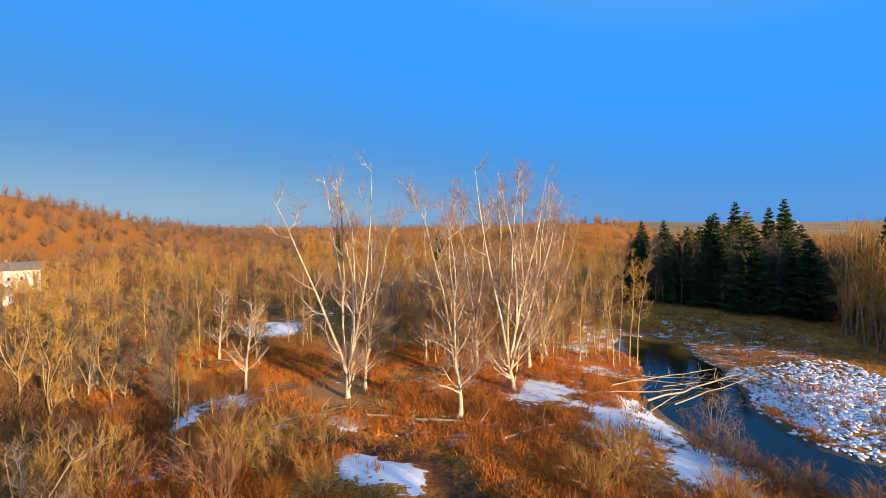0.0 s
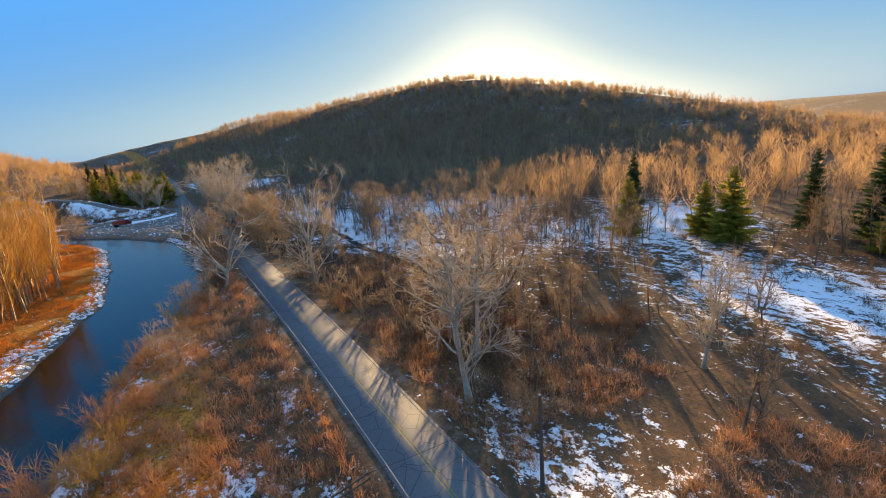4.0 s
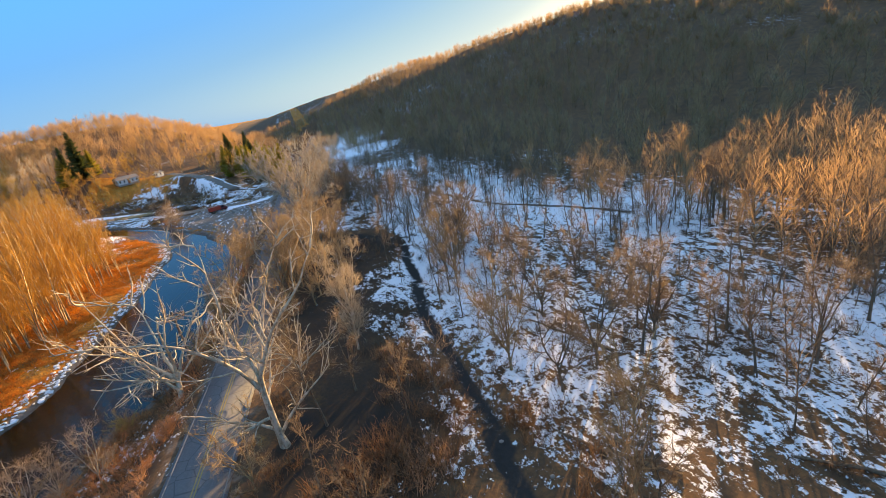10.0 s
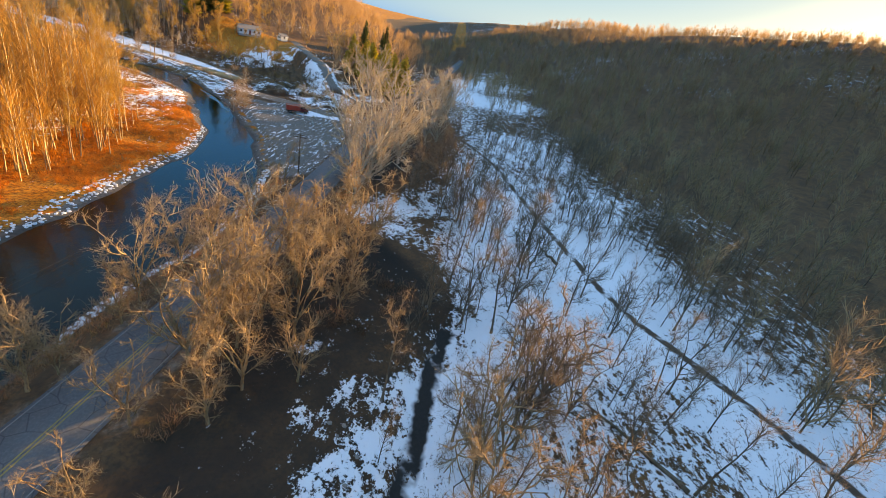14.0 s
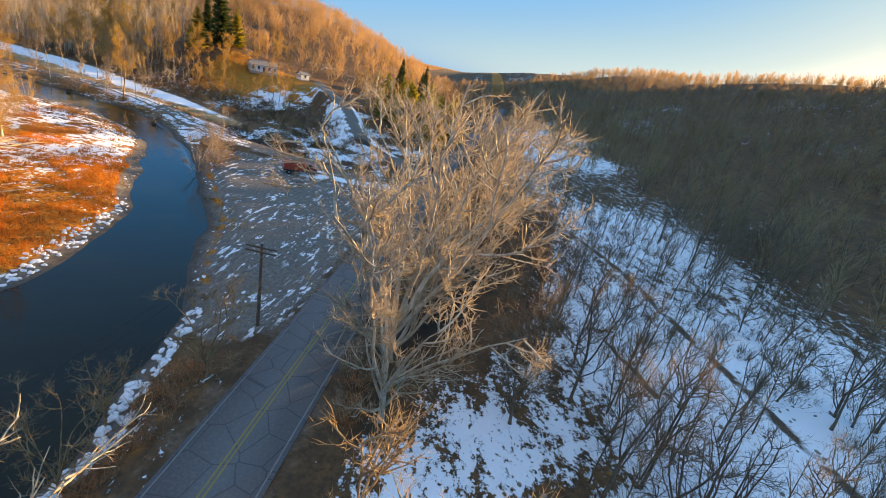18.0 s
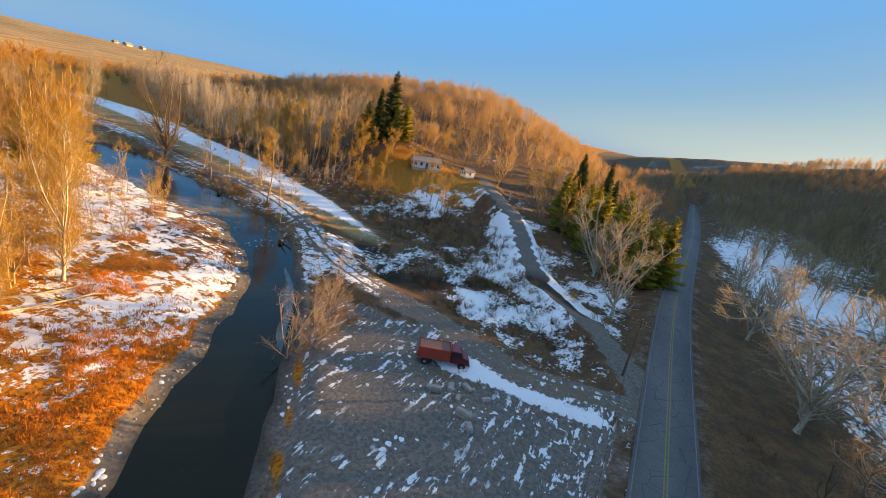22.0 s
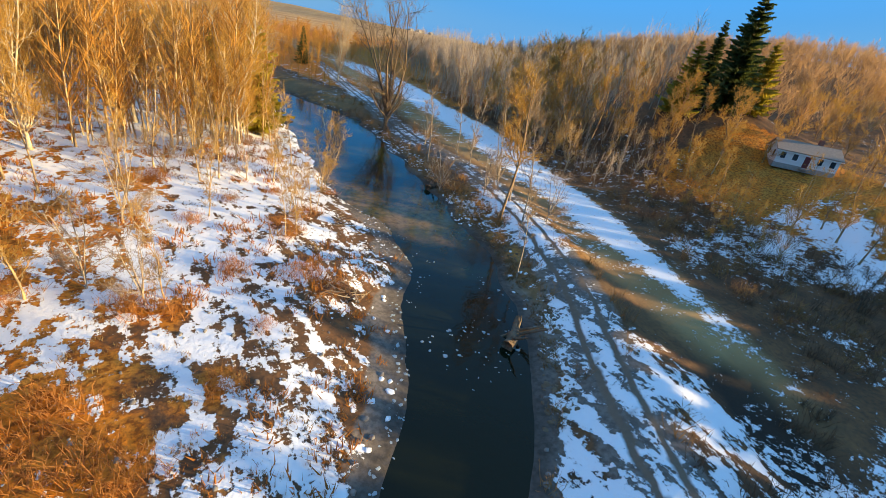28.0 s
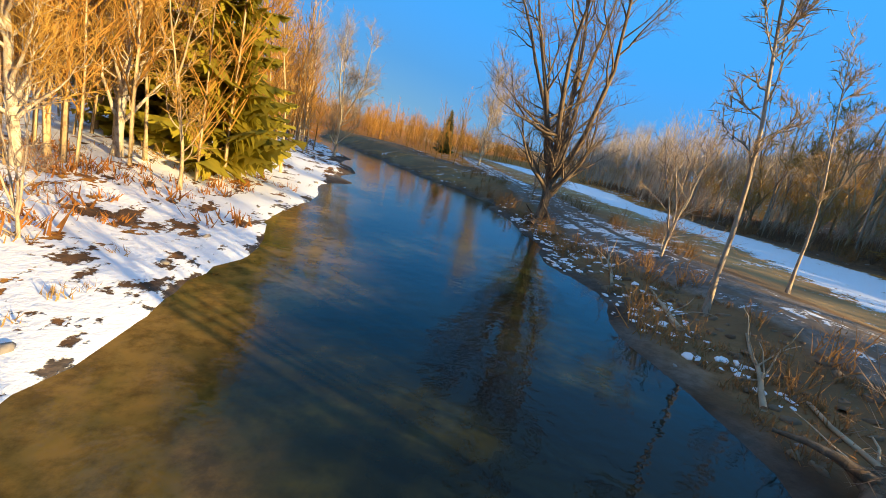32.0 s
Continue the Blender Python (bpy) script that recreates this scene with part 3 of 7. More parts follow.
meadow = smooth(GX, -20, 10) * smooth(GX, 120, 80) * smooth(GY, 60, 72) * smooth(GY, 120, 95)
snow = snow + 0.02 * is_south * smooth(GX, 95, 120) * smooth(-GY, 38, 48) + 0.14 * meadow * (mid_n > 0.45)
for dx, dy, dr, dv in DRIFTS:
    snow = snow + dv * (1 - smooth(np.hypot(GX - dx, GY - dy), dr * 0.4, dr))
field = smooth(d_lane, 2, 5) * smooth(GX - np.interp(GY, [20, 57, 108, 170, 235], [254, 264, 276, 286, 300]), 0, 4) * smooth(np.interp(GY, [20, 40, 69, 121, 209], [258, 268, 284, 302, 322]) - GX, 0, 3) * smooth(GY, 28, 45)
snow = snow * (1 - field) + field * (0.38 + 0.36 * smooth(GX - np.interp(GY, [20, 69, 121, 209], [258, 271, 285, 303]), 1.5, 6))
snow = snow - 0.35 * smooth(-GY, 95, 125)
hollow = smooth(d_lane, 2.5, 5) * smooth(GX, 240, 246) * smooth(GX, 292, 278) * smooth(GY, -12, -8) * smooth(GY, 40, 30)
snow = snow * (1 - hollow) + hollow * (0.52 + 0.5 * (mid_n - 0.5) + 0.6 * (vnoise(GX, GY, 4.0, 14) - 0.5))
lawn = smooth(GX, 274, 284) * smooth(GX, 335, 318) * smooth(GY, 0, 10) * smooth(GY, 66, 52) * smooth(d_lane, 3, 6)
snow = snow * (1 - lawn) + lawn * (0.43 + 0.5 * (mid_n - 0.5) + 0.5 * (vnoise(GX, GY, 4.5, 13) - 0.5))
drive_side = smooth(d_drive, 10, 4) * smooth(GX, 252, 262) * smooth(GX, 312, 298)
snow = np.maximum(snow, drive_side * (0.75 + 0.3 * (mid_n - 0.5)))
strip = smooth(np.abs(GX - 232.5), 2.6, 1.4) * smooth(GY, -13, -11) * smooth(GY, 12, 8)
snow = np.maximum(snow, strip)
pad = smooth(GX, 168, 185) * smooth(GX, 240, 234) * smooth(GY, -13, -9) * smooth(d_riv, 1.0, 3.0) * smooth(GY, 40, 25) * (GY > road_y) * smooth(np.interp(GX, [p[0] for p in SOUTH_EDGE[13:24]], [p[1] for p in SOUTH_EDGE[13:24]]) + 2.0 - GY, 0, 2)
snow = snow * (1 - pad) + pad * np.maximum(0.12, strip)
lane_k = smooth(d_lane, 3.4, 2.2)
rut = np.exp(-((d_lane - 0.85) / 0.35) ** 2)
snow = snow * (1 - lane_k) + lane_k * np.where(GY > 24, 0.50 + 0.3 * (mid_n - 0.5), 0.34)
snow = np.where(d_drive < 1.7, 0.05, snow)
snow = np.where(d_road < 5.5, np.minimum(snow, 0.35), snow)
snow = snow * np.where((GY > 60) & (GX < 252), smooth(d_riv, -1.3, -0.4), smooth(d_riv, 0.1, 1.6))
hill_far = smooth(np.hypot(GX - 150, GY - 30), 230, 330)
snow = snow * (1 - hill_far) + hill_far * np.where(GY < 0, 0.30 + 0.3 * (big - 0.5), 0.22 + 0.2 * (big - 0.5))
grass = np.where(is_south, 0.12, 0.92 + 0.6 * (big - 0.5)) - 0.3 * point - 0.45 * point * smooth(GX, 224, 234)
grass = np.where((d_road < 14) & (GX > 10), 0.22, grass) + 0.5 * field
grass = np.where((GX > 222) & (d_riv < 16) & (GX > np.interp(GY, [p[1] for p in SOUTH_EDGE[15:]], [p[0] for p in SOUTH_EDGE[15:]]) - 2) & (GY > 24), 0.05 + 0.3 * (mid_n - 0.5), grass)
grass = np.where((GX > 272) & (GY < 150) & (GY > 10) & (np.hypot(GX - 322, GY - 58) > 24) & (field < 0.3), 0.12, grass)
grass = np.where((GX > 236) & (GY > -30) & (GY < 72) & (d_lane > 1.5) & ~inside(GX, GY, RIVER) & (GX > np.interp(GY, [p[1] for p in SOUTH_EDGE[15:]], [p[0] for p in SOUTH_EDGE[15:]])) & (np.hypot(GX - 322, GY - 58) > 20), np.minimum(grass, 0.08), grass)
grass = (grass + 0.5 * smooth(GY, 450, 600)) * (1 - 0.9 * hollow)
dirt = np.maximum(pad * 0.9, smooth(d_lane, 3.5, 2.0) * 0.8)
dirt = np.maximum(dirt, smooth(d_road, 6.0, 4.2) * 0.42)
dirt = np.maximum(dirt, smooth(d_drive, 2.4, 1.6))
dirt = np.maximum(dirt, smooth(d_riv, 2.4, 0.4) * np.where(GY > 60, 0.5, 0.8))
wet_shade = smooth(d_ditch, 3.5, 1.5) * 0.9
for line in GULLIES:
    d_gul, _ = near(GX, GY, line)
    d_gul = d_gul + 1.6 * (vnoise(GX, GY, 5, 34) - 0.5)
    wet_shade = np.maximum(wet_shade, smooth(d_gul, 2.2, 1.0) * 0.85)
    snow = snow * (1 - smooth(d_gul, 2.2, 1.2)) + 0.22 * np.exp(-((d_gul - 3.4) / 1.6) ** 2)
wet_shade = np.maximum(wet_shade, smooth(d_riv, 0.9, 0.2) * 0.6)
# no damp here: tree shade south of the road, painted as dark ground
wet_shade = np.maximum(wet_shade, is_south * smooth(GY - edge_y, -3, 3) * smooth(GX, 60, 90) * smooth(GX, 240, 200) * smooth(d_road, 4.5, 8) * (0.35 + 0.8 * mid_n))
bankside = (GX > 222) * smooth(d_riv, 0.3, 1.2) * smooth(d_riv, 15, 8) * (GX > np.interp(GY, [p[1] for p in SOUTH_EDGE[15:]], [p[0] for p in SOUTH_EDGE[15:]]) - 2) * smooth(GY, 44, 62) * smooth(d_lane, 1.8, 3.2)
snow = snow * (1 - bankside) + bankside * (0.29 + 0.5 * (mid_n - 0.5))
# mud shelf between the bar's snow and the water
shelf = smooth(d_riv + 1.4 * (mid_n - 0.5), 1.6, 1.0) * smooth(GX, 196, 204) * smooth(GY, 18, 22) * smooth(GY, 86, 78) * (GX < np.interp(GY, [16, 28, 40, 60, 75, 90], [210, 222, 240, 249, 252, 252])) * (GY > np.interp(GX, [190, 202, 213, 229, 241, 250], [9, 14, 22, 32, 44, 53]))
bare = np.zeros_like(GX)
for bx, by, br in ((222, 54.5, 3.0), (224.3, 51, 2.4), (228, 62.3, 1.8), (238.5, 62, 2.0), (232.6, 66, 1.4), (227.2, 87, 3.0), (230, 54, 1.0), (238.5, 75.5, 1.2), (218, 68, 2.6), (220, 80, 2.6), (212, 60, 4.0)):
    bare = np.maximum(bare, 1 - smooth(np.hypot(GX - bx, GY - by) + 2.0 * (mid_n - 0.5), br * 0.5, br))
mud = np.zeros_like(GX)
for bx, by, br in ((245.4, 68, 2.2), (242.5, 74, 1.6), (247, 76, 1.6), (239, 57, 1.3), (236.5, 52, 1.2), (241, 65, 1.1)):
    mud = np.maximum(mud, 1 - smooth(np.hypot(GX - bx, GY - by) + 2.4 * (mid_n - 0.5), br * 0.4, br))
shelf = np.maximum(shelf, 0.3 * mud)
snow = snow * (1 - 0.9 * shelf) - 0.26 * bare * point
dirt = np.maximum(dirt, shelf)
grass = grass + 0.5 * bare * point
grass = grass * (1 - bankside) + bankside * (0.34 + 0.5 * (mid_n - 0.5))
# straw on field and bank; its last term paints a sunlit patch below the grove
for key, val in (("bar", point * (GX > 200)), ("snow", snow), ("grass", grass), ("dirt", dirt), ("wet_shade", wet_shade), ("lane_far", d_lane), ("yard", pad), ("creek_far", d_creek), ("trail_far", d_trail), ("straw_lit", np.maximum(smooth(GY, 430, 560) * smooth(GX - (160 + 0.12 * GY), 0, 60), 0.75 * field * smooth(GY, 30, 45) + 0.3 * bankside + 0.75 * np.exp(-((GX + 15) / 7) ** 2 - ((GY - 60) / 7) ** 2)))):
    at = ground.data.attributes.new(key, "FLOAT", "POINT")
    at.data.foreach_set("value", (val if key.endswith("_far") else np.clip(val, 0, 1.2)).astype(np.float32).ravel())


def height(x, y):
    """The ground's height at a point, off the same grid."""
    i, j = int(np.searchsorted(gx, x)) - 1, int(np.searchsorted(gy, y)) - 1
    i, j = min(max(i, 0), nx - 2), min(max(j, 0), ny - 2)
    u, v = (x - gx[i]) / (gx[i + 1] - gx[i]), (y - gy[j]) / (gy[j + 1] - gy[j])
    return float((GZ[j, i] * (1 - u) + GZ[j, i + 1] * u) * (1 - v) + (GZ[j + 1, i] * (1 - u) + GZ[j + 1, i + 1] * u) * v)


def heights(x, y):
    x, y = np.asarray(x, float), np.asarray(y, float)
    i, j = np.clip(np.searchsorted(gx, x) - 1, 0, nx - 2), np.clip(np.searchsorted(gy, y) - 1, 0, ny - 2)
    u, v = (x - gx[i]) / (gx[i + 1] - gx[i]), (y - gy[j]) / (gy[j + 1] - gy[j])
    return (GZ[j, i] * (1 - u) + GZ[j, i + 1] * u) * (1 - v) + (GZ[j + 1, i] * (1 - u) + GZ[j + 1, i + 1] * u) * v


def ribbon(line, width, z_of, lift=0.0, off=0.0):
    """A strip along a line: vertices and quads."""
    line = line[:, :2]
    d = np.gradient(line, axis=0)
    d /= np.linalg.norm(d, axis=1)[:, None]
    nrm = np.stack([-d[:, 1], d[:, 0]], 1)
    cols = [line + nrm * (off + w) for w in (-width / 2, width / 2)]
    v = np.stack([np.c_[c, z_of(c[:, 0], c[:, 1]) + lift] for c in cols], 1).reshape(-1, 3)
    k = np.arange(len(line) - 1) * 2
    return v, np.stack([k, k + 2, k + 3, k + 1], -1)


# the river's surface reaches under its banks
pad_x, pad_y = np.meshgrid(np.linspace(20, 285, 220), np.linspace(-12, 225, 200))
keep = river_far(pad_x, pad_y) < 9
wi = np.arange(pad_x.size).reshape(pad_x.shape)
wq = np.stack([wi[:-1, :-1], wi[:-1, 1:], wi[1:, 1:], wi[1:, :-1]], -1).reshape(-1, 4)
kq = keep.ravel()[wq].all(1)
water = mesh_object("river_water", np.c_[pad_x.ravel(), pad_y.ravel(), np.zeros(pad_x.size)], wq[kq], M_WATER)
sh = smooth(river_far(pad_x, pad_y) + 3.0 * (vnoise(pad_x, pad_y, 4, 35) - 0.5), -6.5, -0.5) * smooth(pad_x, 262, 255) * smooth(pad_y, 70, 88) + 0.9 * np.exp(-((pad_x - 254) / 4.5) ** 2 - ((pad_y - 75) / 7) ** 2)
at = water.data.attributes.new("shallow", "FLOAT", "POINT")
at.data.foreach_set("value", np.clip(sh, 0, 1).astype(np.float32).ravel())
at = water.data.attributes.new("clear", "FLOAT", "POINT")
at.data.foreach_set("value", (smooth(pad_y, 52, 74) * smooth(pad_x, 240, 248)).astype(np.float32).ravel())
tagged(water, "dark slow river reflecting blue sky between snowy banks", "river", kind="structure")

flat3 = lambda x, y: np.full(np.shape(x), 3.0)
rv, rq = ribbon(ROAD_LINE, 6.0, flat3)
n0 = len(rv)
road = mesh_object("road", np.vstack([rv, rv - (0, 0, 0.3)]), np.vstack([rq, rq[:, ::-1] + n0, np.stack([rq[:, 0], rq[:, 0] + n0, rq[:, 1] + n0, rq[:, 1]], -1), np.stack([rq[:, 3], rq[:, 2], rq[:, 2] + n0, rq[:, 3] + n0], -1)]), M_ROAD)
tagged(road, "worn grey two-lane asphalt road with a double yellow line", "road", kind="structure")
for name, off, mat, wid in (("yellow_line", -0.14, M_YELLOW, 0.12), ("yellow_line", 0.14, M_YELLOW, 0.12), ("edge_line", -2.7, M_WHITE_LINE, 0.1), ("edge_line", 2.7, M_WHITE_LINE, 0.1)):
    v, q = ribbon(ROAD_LINE, wid, flat3, 0.006, off)
    mesh_object(name, v, q, mat, road)

# ---- trees: limbs as tapered tubes, twigs as thin spikes ----


def tube(pts, rad, sides):
    """A tapered tube of triangles round a line of points."""
    pts, rad = np.asarray(pts), np.asarray(rad)
    d = np.gradient(pts, axis=0)
    d /= np.linalg.norm(d, axis=1)[:, None] + 1e-9
    ref = np.where(np.abs(d[:, 2:3]) > 0.9, np.array([[1.0, 0, 0]]), np.array([[0, 0, 1.0]]))
    u = np.cross(d, ref)
    u /= np.linalg.norm(u, axis=1)[:, None] + 1e-9
    w = np.cross(d, u)
    a = np.arange(sides) * 2 * np.pi / sides
    v = pts[:, None] + rad[:, None, None] * (np.cos(a)[None, :, None] * u[:, None] + np.sin(a)[None, :, None] * w[:, None])
    n = len(pts)
    i = np.arange(n - 1)[:, None] * sides
    k, k2 = np.arange(sides)[None], (np.arange(sides)[None] + 1) % sides
    f = np.concatenate([np.stack([i + k, i + k2, i + sides + k2], -1).reshape(-1, 3), np.stack([i + k, i + sides + k2, i + sides + k], -1).reshape(-1, 3)])
    return v.reshape(-1, 3), f


def blades(base, tip, w, seed=1):
    """Fine twigs, each a thin tapering sliver turned to a chance side."""
    base, tip = np.asarray(base, float).reshape(-1, 3), np.asarray(tip, float).reshape(-1, 3)
    d = tip - base
    d /= np.linalg.norm(d, axis=1)[:, None] + 1e-9
    u = np.cross(d, np.random.default_rng(seed).normal(0, 1, d.shape))
    u *= (np.broadcast_to(np.asarray(w, float), (len(base),)) / (np.linalg.norm(u, axis=1) + 1e-9))[:, None]
    return np.stack([base - u, base + u, tip], 1).reshape(-1, 3), np.arange(len(base) * 3).reshape(-1, 3)


def join(parts):
    vs, fs, n = [], [], 0
    for v, f in parts:
        vs.append(v), fs.append(f + n)
        n += len(v)
    return np.concatenate(vs), np.concatenate(fs)


def unit3(v):
    return v / (np.linalg.norm(v, axis=1)[:, None] + 1e-9)


def unit(v):
    return v / (np.linalg.norm(v) + 1e-9)


def stem(rng, start, way, length, r0, r1, segs, up=0.0, wob=0.12):
    """A line that wanders: points and radii."""
    pts, d = [np.array(start, float)], unit(np.array(way, float))
    for _ in range(segs):
        d = unit(d + rng.normal(0, wob, 3) + np.array([0, 0, up]))
        pts.append(pts[-1] + d * length / segs)
    return np.array(pts), np.linspace(r0, r1, segs + 1)


def side_way(rng, d, angle):
    """A way that leaves d at an angle, to a chance side."""
    ref = unit(np.cross(d, rng.normal(0, 1, 3)))
    return unit(d * math.cos(angle) + ref * math.sin(angle))


def tree_arrays(seed, h, spread, limbs, subs, fine, twigs, trunk_r, leaders=1, clear=0.25, sides=(7, 5, 3), up=0.09, tw_r=0.012, fine_tubes=False, tw_len=0.9, fork=0.42, thick=1.0, lean_out=1.0, lead_up=0.07):
    """Limbs (vertices, triangles) and twigs of one bare tree."""
    rng = np.random.default_rng(seed)
    tubes, tw_base, tw_tip, tw_rad = [], [], [], []
    stems = []
    p, r = stem(rng, (0, 0, -0.3), (rng.normal(0, 0.04), rng.normal(0, 0.04), 1), h * (1 if leaders == 1 else fork), trunk_r, trunk_r * (0.12 if leaders == 1 else 0.72), 9 if leaders == 1 else 5, 0.06, 0.05)
    r = r.copy()
    r[0] *= 1.5
    tubes.append(tube(p, r, sides[0]))
    stems.append((p, r, h))
    if leaders > 1:
        for k in range(leaders):
            a = k * 6.283 / leaders + rng.uniform(-0.5, 0.5)
            tilt = rng.uniform(0.15, 0.45) * lean_out
            q, s = stem(rng, p[-1 - (k % 2)], (math.cos(a) * tilt, math.sin(a) * tilt, 1), h * (1 - fork) * rng.uniform(0.88, 1.06), trunk_r * 0.6, 0.03, 8, lead_up, 0.08)
            tubes.append(tube(q, s, sides[0] - 1))
            stems.append((q, s, h * (1 - fork)))
    level1 = []
    for p, r, ln in stems:
        n = max(3, int(limbs * (1.0 if leaders == 1 else 0.55)))
        first = p is stems[0][0]
        for k in range(n):
            t = rng.uniform(clear if first else 0.12, 0.97) if k else 0.97
            x = t * (len(p) - 1)
            i = min(int(x), len(p) - 2)
            at = p[i] + (p[i + 1] - p[i]) * (x - i)
            d = unit(p[i + 1] - p[i])
            rad = np.interp(x, np.arange(len(r)), r)
            reach = spread * (1.05 - 0.65 * (at[2] / h)) * rng.uniform(0.65, 1.15)
            q, s = stem(rng, at, side_way(rng, d, rng.uniform(0.65, 1.2)), reach, max(rad * 0.55, 0.04 * thick), 0.02 * thick, 6, up, 0.15)
            tubes.append(tube(q, s, sides[1]))
            level1.append((q, s, reach))
    level2 = []
    for q, s, ln in level1:
        for k in range(max(1, int(round(subs * min(1.3, ln / (spread * 0.72)))))):
            x = rng.uniform(0.2, 1.0) * (len(q) - 1)
            i = min(int(x), len(q) - 2)
            at = q[i] + (q[i + 1] - q[i]) * (x - i)
            w = side_way(rng, unit(q[i + 1] - q[i]), rng.uniform(0.5, 1.0))
            ln2 = ln * rng.uniform(0.28, 0.55) * (1.15 - 0.5 * x / (len(q) - 1))
            m, g = stem(rng, at, w, ln2, max(np.interp(x, np.arange(len(s)), s) * 0.6, 0.024 * thick), 0.014 * thick, 3, up, 0.2)
            tubes.append(tube(m, g, sides[2]))
            level2.append((m, ln2))
    lines = [m for m, ln in level2] + [q[2:] for q, s, ln in level1]
    n = len(lines) * fine
    a0 = np.concatenate([m[:-1] for m in lines])
    a1 = np.concatenate([m[1:] for m in lines])
    size = np.linalg.norm(a1 - a0, axis=1)
    k = rng.choice(len(a0), n, p=size / size.sum())
    at = a0[k] + (a1 - a0)[k] * rng.uniform(0, 1, n)[:, None]
    way = unit3(unit3((a1 - a0)[k]) * 0.9 + rng.normal(0, 0.6, (n, 3)) + np.array([0, 0, up * 2]))
    end = at + way * (tw_len * 1.3 * rng.uniform(0.6, 1.3, n))[:, None]
    j = np.repeat(np.arange(n), twigs)
    at2 = at[j] + (end - at)[j] * rng.uniform(0.15, 1.0, len(j))[:, None]
    way2 = unit3(way[j] * 0.9 + rng.normal(0, 0.5, (len(j), 3)) + np.array([0, 0, up]))
    end2 = at2 + way2 * (tw_len * rng.uniform(0.4, 1.0, len(j)))[:, None]
    tw_base, tw_tip = np.vstack([at, at2]), np.vstack([end, end2])
    tw_rad = np.r_[np.full(n, tw_r * 1.4), np.full(len(j), tw_r)]
    return join(tubes), blades(tw_base, tw_tip, tw_rad, seed)


def tree_thing(name, arrays, bark_mat, twig_mat, label, category="tree"):
    """A tree as an empty at its foot with trunk and crown below it; kept far underground as the pattern for copies."""
    root = new(name)
    mesh_object("trunk", *arrays[0], bark_mat, root, smooth_faces=True)
    mesh_object("crown", *arrays[1], twig_mat, root)
    tagged(root, label, category)
    return root


PATTERNS = []


def plant(pattern, x, y, size=1.0, turn=0.0, label="", group="", lean=(0, 0), sink=0.0):
    """The first planting moves the pattern itself, the later ones are copies."""
    m = pose(x, y, height(x, y) - sink, lean[0], lean[1], turn) @ Matrix.Diagonal((size, size, size, 1))
    if pattern not in PATTERNS:
        PATTERNS.append(pattern)
        pattern.matrix_basis = m
        ob = pattern
    else:
        keep_scale = pattern.matrix_basis.copy()
        pattern.matrix_basis = Matrix.Identity(4)
        ob = copy_thing(pattern, m)
        pattern.matrix_basis = keep_scale
    if label or group:
        tagged(ob, label, group=group)
    return ob


def crown_tree(seed, h, rx, low, limbs, twigs, w, trunk_r, tw=0.1, sides=3):
    """A lighter bare tree: a trunk and a rounded crown of upswept slivers."""
    g = np.random.default_rng(seed)
    p, q = stem(g, (0, 0, -0.4), (0, 0, 1), h * 0.93, trunk_r, trunk_r * 0.2, 5, 0.06, 0.05)
    u = g.normal(0, 1, (limbs, 3))
    u *= (g.uniform(0.45, 1.0, limbs) / np.linalg.norm(u, axis=1))[:, None]
    mid, half = h * (1 + low) / 2, h * (1 - low) / 2
    tip = np.c_[u[:, 0] * rx, u[:, 1] * rx, mid + u[:, 2] * half]
    zb = np.clip(tip[:, 2] - np.hypot(tip[:, 0], tip[:, 1]) * g.uniform(0.8, 1.6, limbs) - 0.04 * h, 0.1 * h, 0.9 * h)
    x = np.clip(zb / (h * 0.93) * 5, 0, 5)
    base = np.stack([np.interp(x, np.arange(6), p[:, k]) for k in range(2)] + [zb], 1)
    tip[:, :2] += base[:, :2]
    k, f = g.integers(0, limbs, twigs), g.uniform(0.35, 1.0, twigs)
    b2 = base[k] + (tip[k] - base[k]) * f[:, None]
    way = unit3(g.normal(0, 0.55, (twigs, 3)) + unit3(tip - base)[k] + np.array([0, 0, 0.35]))
    t2 = b2 + way * (h * tw * g.uniform(0.5, 1.25, twigs))[:, None]
    return join([tube(p, q, sides), blades(base, tip, w, seed), blades(b2, t2, w * 0.62, seed + 1)])


A_SYC = [tree_arrays(11, 25, 6.0, 22, 5, 4, 7, 0.28, 4, 0.2, tw_r=0.015, thick=1.05, up=0.19, tw_len=1.5, fork=0.28, lean_out=0.75), tree_arrays(12, 24, 5.6, 26, 5, 4, 7, 0.25, 3, 0.25, tw_r=0.015, thick=1.05, up=0.19, tw_len=1.5, fork=0.32), tree_arrays(13, 18.5, 8.6, 30, 6, 3, 7, 0.36, 1, 0.16, up=0.035, tw_r=0.021, thick=1.9, tw_len=1.1)]
A_GROVE = [tree_arrays(211, 26, 4.6, 15, 4, 4, 7, 0.32, 6, 0.3, tw_r=0.012, thick=1.15, up=0.13, tw_len=1.15, fork=0.13, lean_out=0.62, lead_up=0.05), tree_arrays(212, 26, 4.4, 24, 4, 4, 7, 0.27, 3, 0.3, tw_r=0.012, thick=1.15, up=0.12, tw_len=1.15, fork=0.3, lean_out=0.6, lead_up=0.05), tree_arrays(213, 13, 4.6, 24, 5, 2, 4, 0.22, 1, 0.22, tw_r=0.014, thick=1.7, up=0.06, tw_len=0.8)]
A_FAN = [tree_arrays(15, 25, 7.4, 22, 5, 3, 6, 0.46, 7, 0.4, up=0.14, tw_r=0.013, fork=0.17, thick=1.1, tw_len=1.25, lean_out=1.35, lead_up=0.03)]
